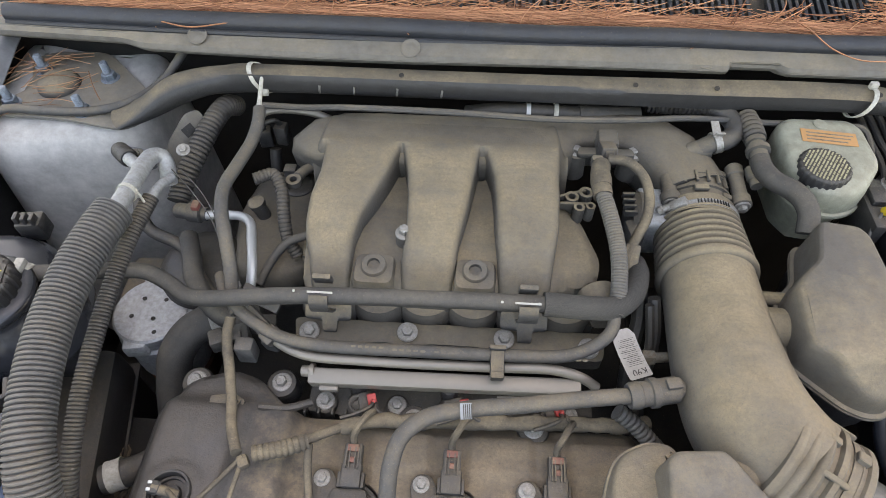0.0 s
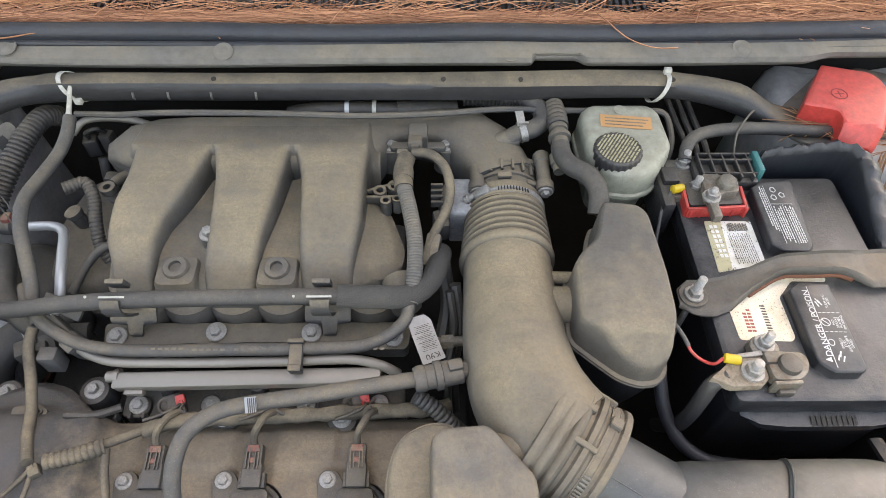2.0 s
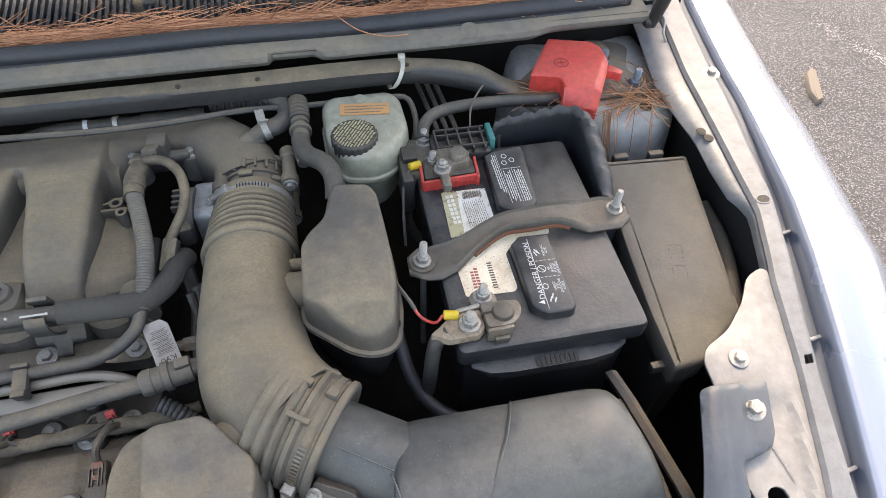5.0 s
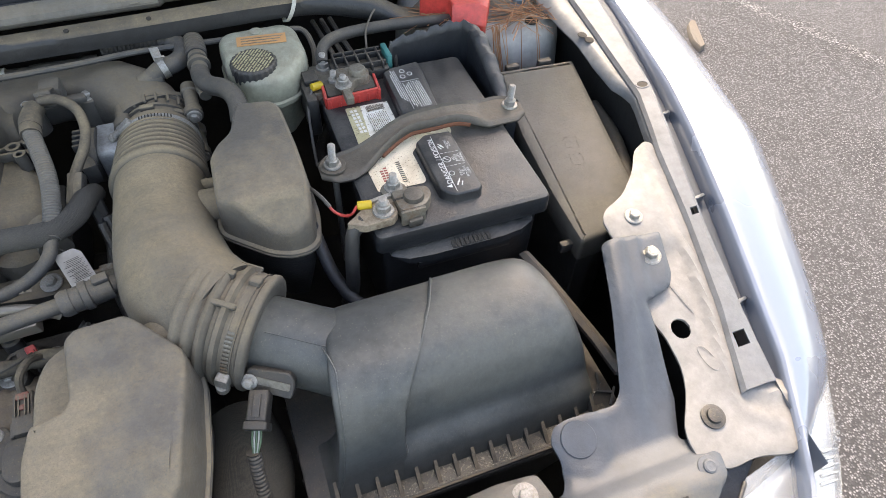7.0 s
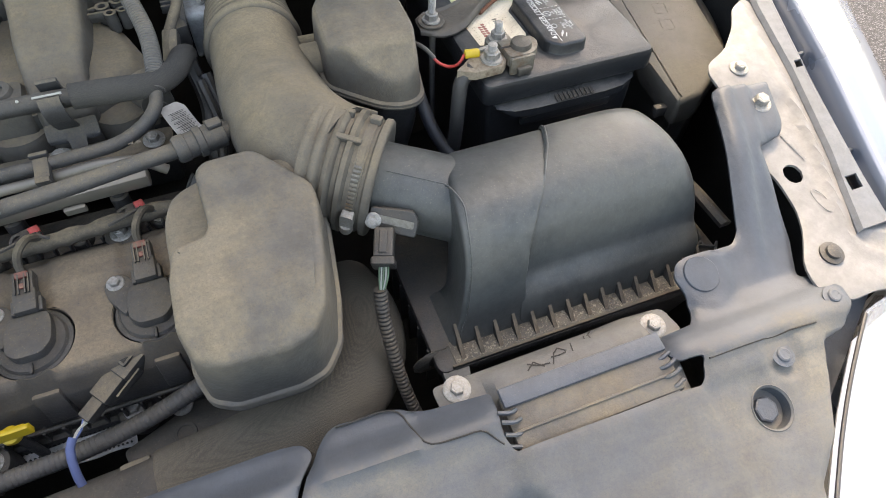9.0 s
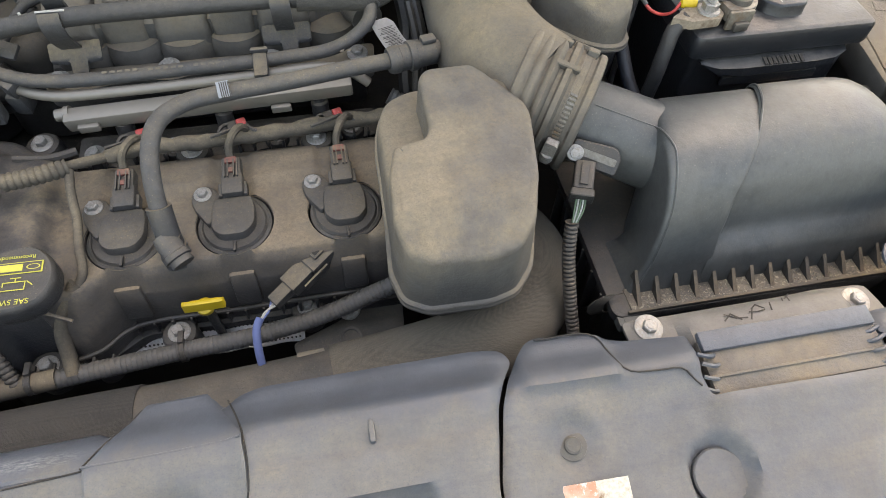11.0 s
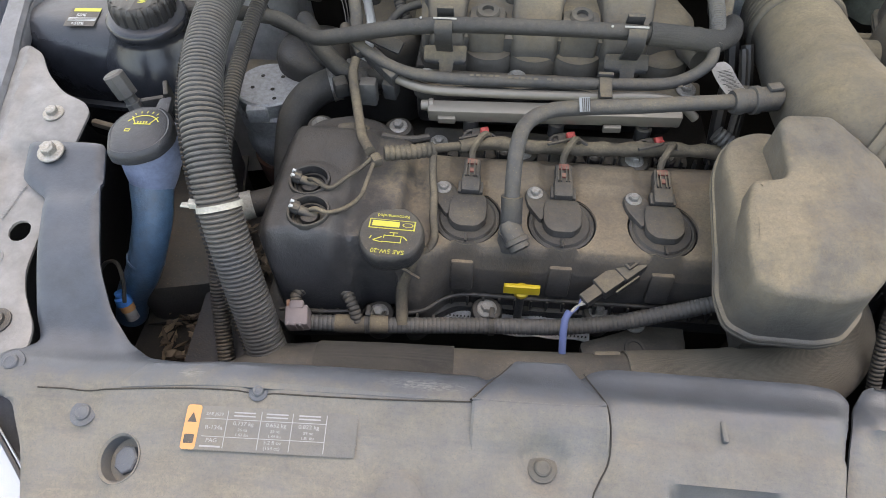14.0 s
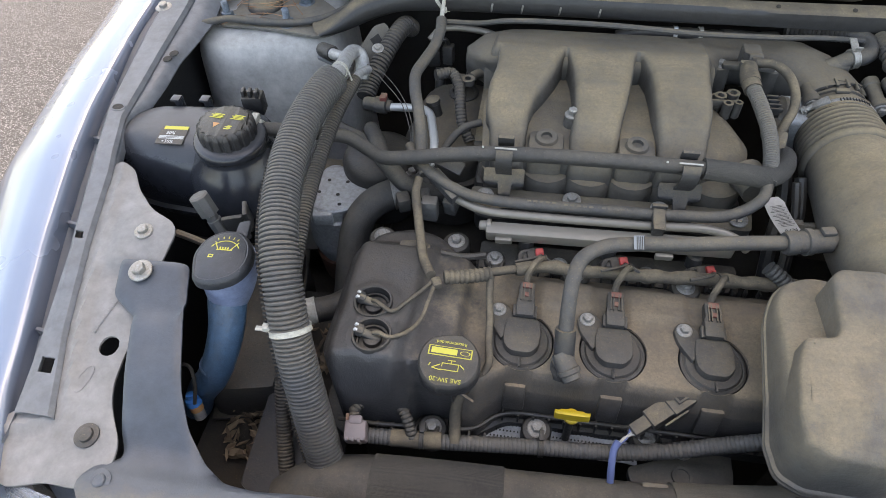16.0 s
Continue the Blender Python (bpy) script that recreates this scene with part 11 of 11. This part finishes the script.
# ---- dark lower things at the car's right side ----
bm = B()
surf(bm, lambda u, v: (-0.405 + 0.075 * u, 0.05 + 0.16 * v - 0.05 * u, 0.635 + 0.02 * v), 4, 4, 0.06)
solo("fan_shroud_end", bm, RUBBER, "black fan shroud end beside the hoses", "fan shroud")
bm = B()
tube(bm, [(-0.545, 0.30, 0.80), (-0.51, 0.29, 0.80), (-0.46, 0.275, 0.795)], 0.005, 8, 0.01)
solo("bracket_rod", bm, BAR, "thin grey rod below the coolant tank", "rod")
bm = B()
box(bm, (-0.47, 0.30, 0.56), (0.10, 0.30, 0.22), 0.02, (0, 0, 12))
lr = thing("lower_reservoir", (-0.47, 0.30, 0.45), "dark washer tank deep in the wing", "washer tank")
part("tank", bm, BLACKP, lr)
bm = B()
box(bm, (-0.47, 0.30, 0.60), (0.108, 0.308, 0.006), 0.002, (0, 0, 12))
part("weld_seam", bm, BLACKP, lr)
bm = B()
r = random.Random(5)
for k in range(260):
    x, y = -0.46 + 0.11 * r.random(), 0.09 + 0.24 * r.random()
    m = pose(x, y, 0.60 + 0.015 * r.random(), r.uniform(-35, 35), r.uniform(-35, 35), r.uniform(0, 360))
    L, w = r.uniform(0.005, 0.016), r.uniform(0.002, 0.005)
    vs = [m @ Vector(p) for p in ((-L, 0, 0), (-L * 0.3, w, 0.002), (L * 0.5, w * 0.8, 0.001), (L, 0, 0.003), (L * 0.4, -w, 0.0), (-L * 0.4, -w * 0.9, 0.002))]
    v = [bm.verts.new(p) for p in vs]
    bm.faces.new(v)
tagged(part("leaf_litter", bm, LEAVES, flat=True), "dry brown leaf litter caught below the hoses", "leaf litter", kind="stuff")
bm = B()
surf(bm, lambda u, v: (-0.50 + 0.20 * u, 0.04 + 0.34 * v, 0.592), 4, 4, 0.01)
solo("splash_tray", bm, DARK, "dark splash tray under the litter", "splash tray")

# ---- dry pine needles ----
def needles(bm, spots, rng, rows):
    """Bent thin strands laid about each spot."""
    for x0, x1, y0, y1, z0, lay, count, lo, hi in spots:
        for _ in range(count):
            x, y = rng.uniform(x0, x1), rng.uniform(y0, y1)
            a = rng.gauss(lay, 30 if lo < 0.05 or count < 200 else 11)
            L, bend = rng.uniform(lo, hi), rng.gauss(0, 0.25)
            z = z0 + rng.random() * rows
            tilt, arch = rng.gauss(0, 0.045), rng.uniform(0, 0.05)
            pts = []
            for k in range(7):
                t = k / 6 - 0.5
                b = radians(a) + bend * t
                pts.append((x + L * t * math.cos(b), y + L * t * math.sin(b) + 0.25 * L * bend * (t * t), max(z0, z + L * (tilt * t + arch * (0.25 - t * t)))))
            w = rng.uniform(0.0005, 0.0009)
            rings = []
            for p in pts:
                c = Vector(p)
                s = Vector((-math.sin(radians(a)), math.cos(radians(a)), 0)) * w
                rings.append([c + s, c - s * 0.5 + Vector((0, 0, w)), c - s])
            loft(bm, rings, caps=False)


rng = random.Random(11)
bm = B()
needles(bm, [(-0.58, 0.86, 0.830, 0.853, 0.950, 0, 3000, 0.05, 0.15), (-0.58, -0.30, 0.86, 0.94, 0.958, 4, 700, 0.06, 0.15), (0.62, 0.86, 0.856, 0.90, 0.958, -4, 480, 0.06, 0.15), (-0.30, 0.62, 0.856, 0.872, 0.958, 14, 150, 0.04, 0.10)], rng, 0.013)
tagged(part("cowl_pine_needles", bm, NEEDLES, flat=True), "thick drift of dry orange pine needles on the cowl", "pine needles", kind="stuff")
bm = B()
needles(bm, [(0.85, 0.90, 0.655, 0.690, 0.879, 10, 34, 0.07, 0.15), (0.86, 0.96, 0.655, 0.74, 0.880, -48, 22, 0.07, 0.14), (0.72, 0.79, 0.685, 0.715, 0.884, -8, 18, 0.05, 0.10)], rng, 0.010)
tagged(part("tower_pine_needles", bm, NEEDLED, flat=True), "loose dry pine needles scattered on the strut tower", "pine needles", kind="stuff")
bm = B()
needles(bm, [(-0.66, -0.56, 0.76, 0.82, 0.880, 20, 24, 0.04, 0.09), (-0.60, -0.50, 0.69, 0.75, 0.880, 10, 10, 0.04, 0.09)], rng, 0.012)
tagged(part("left_tower_pine_needles", bm, NEEDLED, flat=True), "loose dry pine needles around the dusty strut top", "pine needles", kind="stuff")
bm = B()
for k in range(16):
    x, y = rng.uniform(0.826, 0.90), rng.uniform(0.640, 0.655)
    if k < 9:
        x = rng.uniform(0.822, 0.836)
    lean, drop = rng.gauss(0.0, 0.02), rng.uniform(0.07, 0.15)
    tube(bm, [(x + 0.25 * lean * q, y - 0.012 * q - 0.008 * q * (q < 2), 0.884 - drop * 0.5 * q - 0.004 * q * q) for q in (0, 1, 2)], rng.uniform(0.0006, 0.0009), 4, 0.012)
tagged(part("hanging_needles", bm, NEEDLED, flat=True), "few pine needles hanging down the tower wall", "pine needles", kind="stuff")
for pts in ([(0.455, 0.838, 0.970), (0.463, 0.812, 0.975), (0.49, 0.788, 0.964), (0.525, 0.778, 0.956), (0.56, 0.778, 0.955)], [(-0.40, 0.795, 0.962), (-0.36, 0.788, 0.960), (-0.31, 0.796, 0.963), (-0.27, 0.80, 0.966)]):
    bm = B()
    tube(bm, pts, 0.0009, 5, 0.006)
    tagged(solo("stray_needle", bm, NEEDLES, "single stray pine needle lying over the cowl seal", "pine needle"), group="stray needles")

# ---- on the car park ----
bm = B()
o = rpoly([(2.226, 1.585), (2.262, 1.60), (2.300, 1.69), (2.334, 1.77), (2.320, 1.785), (2.284, 1.755), (2.254, 1.70), (2.232, 1.645)], 0.004, 2)
solid_rings(bm, lambda k: shrink(o, (0, 0, 0.004)[k]), [0.0, 0.016, 0.022])
solo("wood_chip", bm, WOOD, "weathered splinter of wood on the asphalt", "wood chip")
LINE = plain("worn_road_paint", (0.26, 0.26, 0.265), 0.9, 0, 0.5, 90)
bm = B()
r = random.Random(3)
for k in range(520):
    t = r.random()
    x, y = 2.55 + 0.45 * t + r.gauss(0, 0.022), 2.10 - 1.05 * t + r.gauss(0, 0.018)
    o = [(x + q * math.cos(a), y + q * math.sin(a)) for q, a in [(r.uniform(0.001, 0.0055), 2 * math.pi * i / 6) for i in range(6)]]
    bm.faces.new([bm.verts.new((p[0], p[1], 0.0015 + 0.000005 * k)) for p in o])
tagged(part("worn_paint_line", bm, LINE, flat=True), "worn-off white parking line flecks on the asphalt", "parking line", kind="structure")
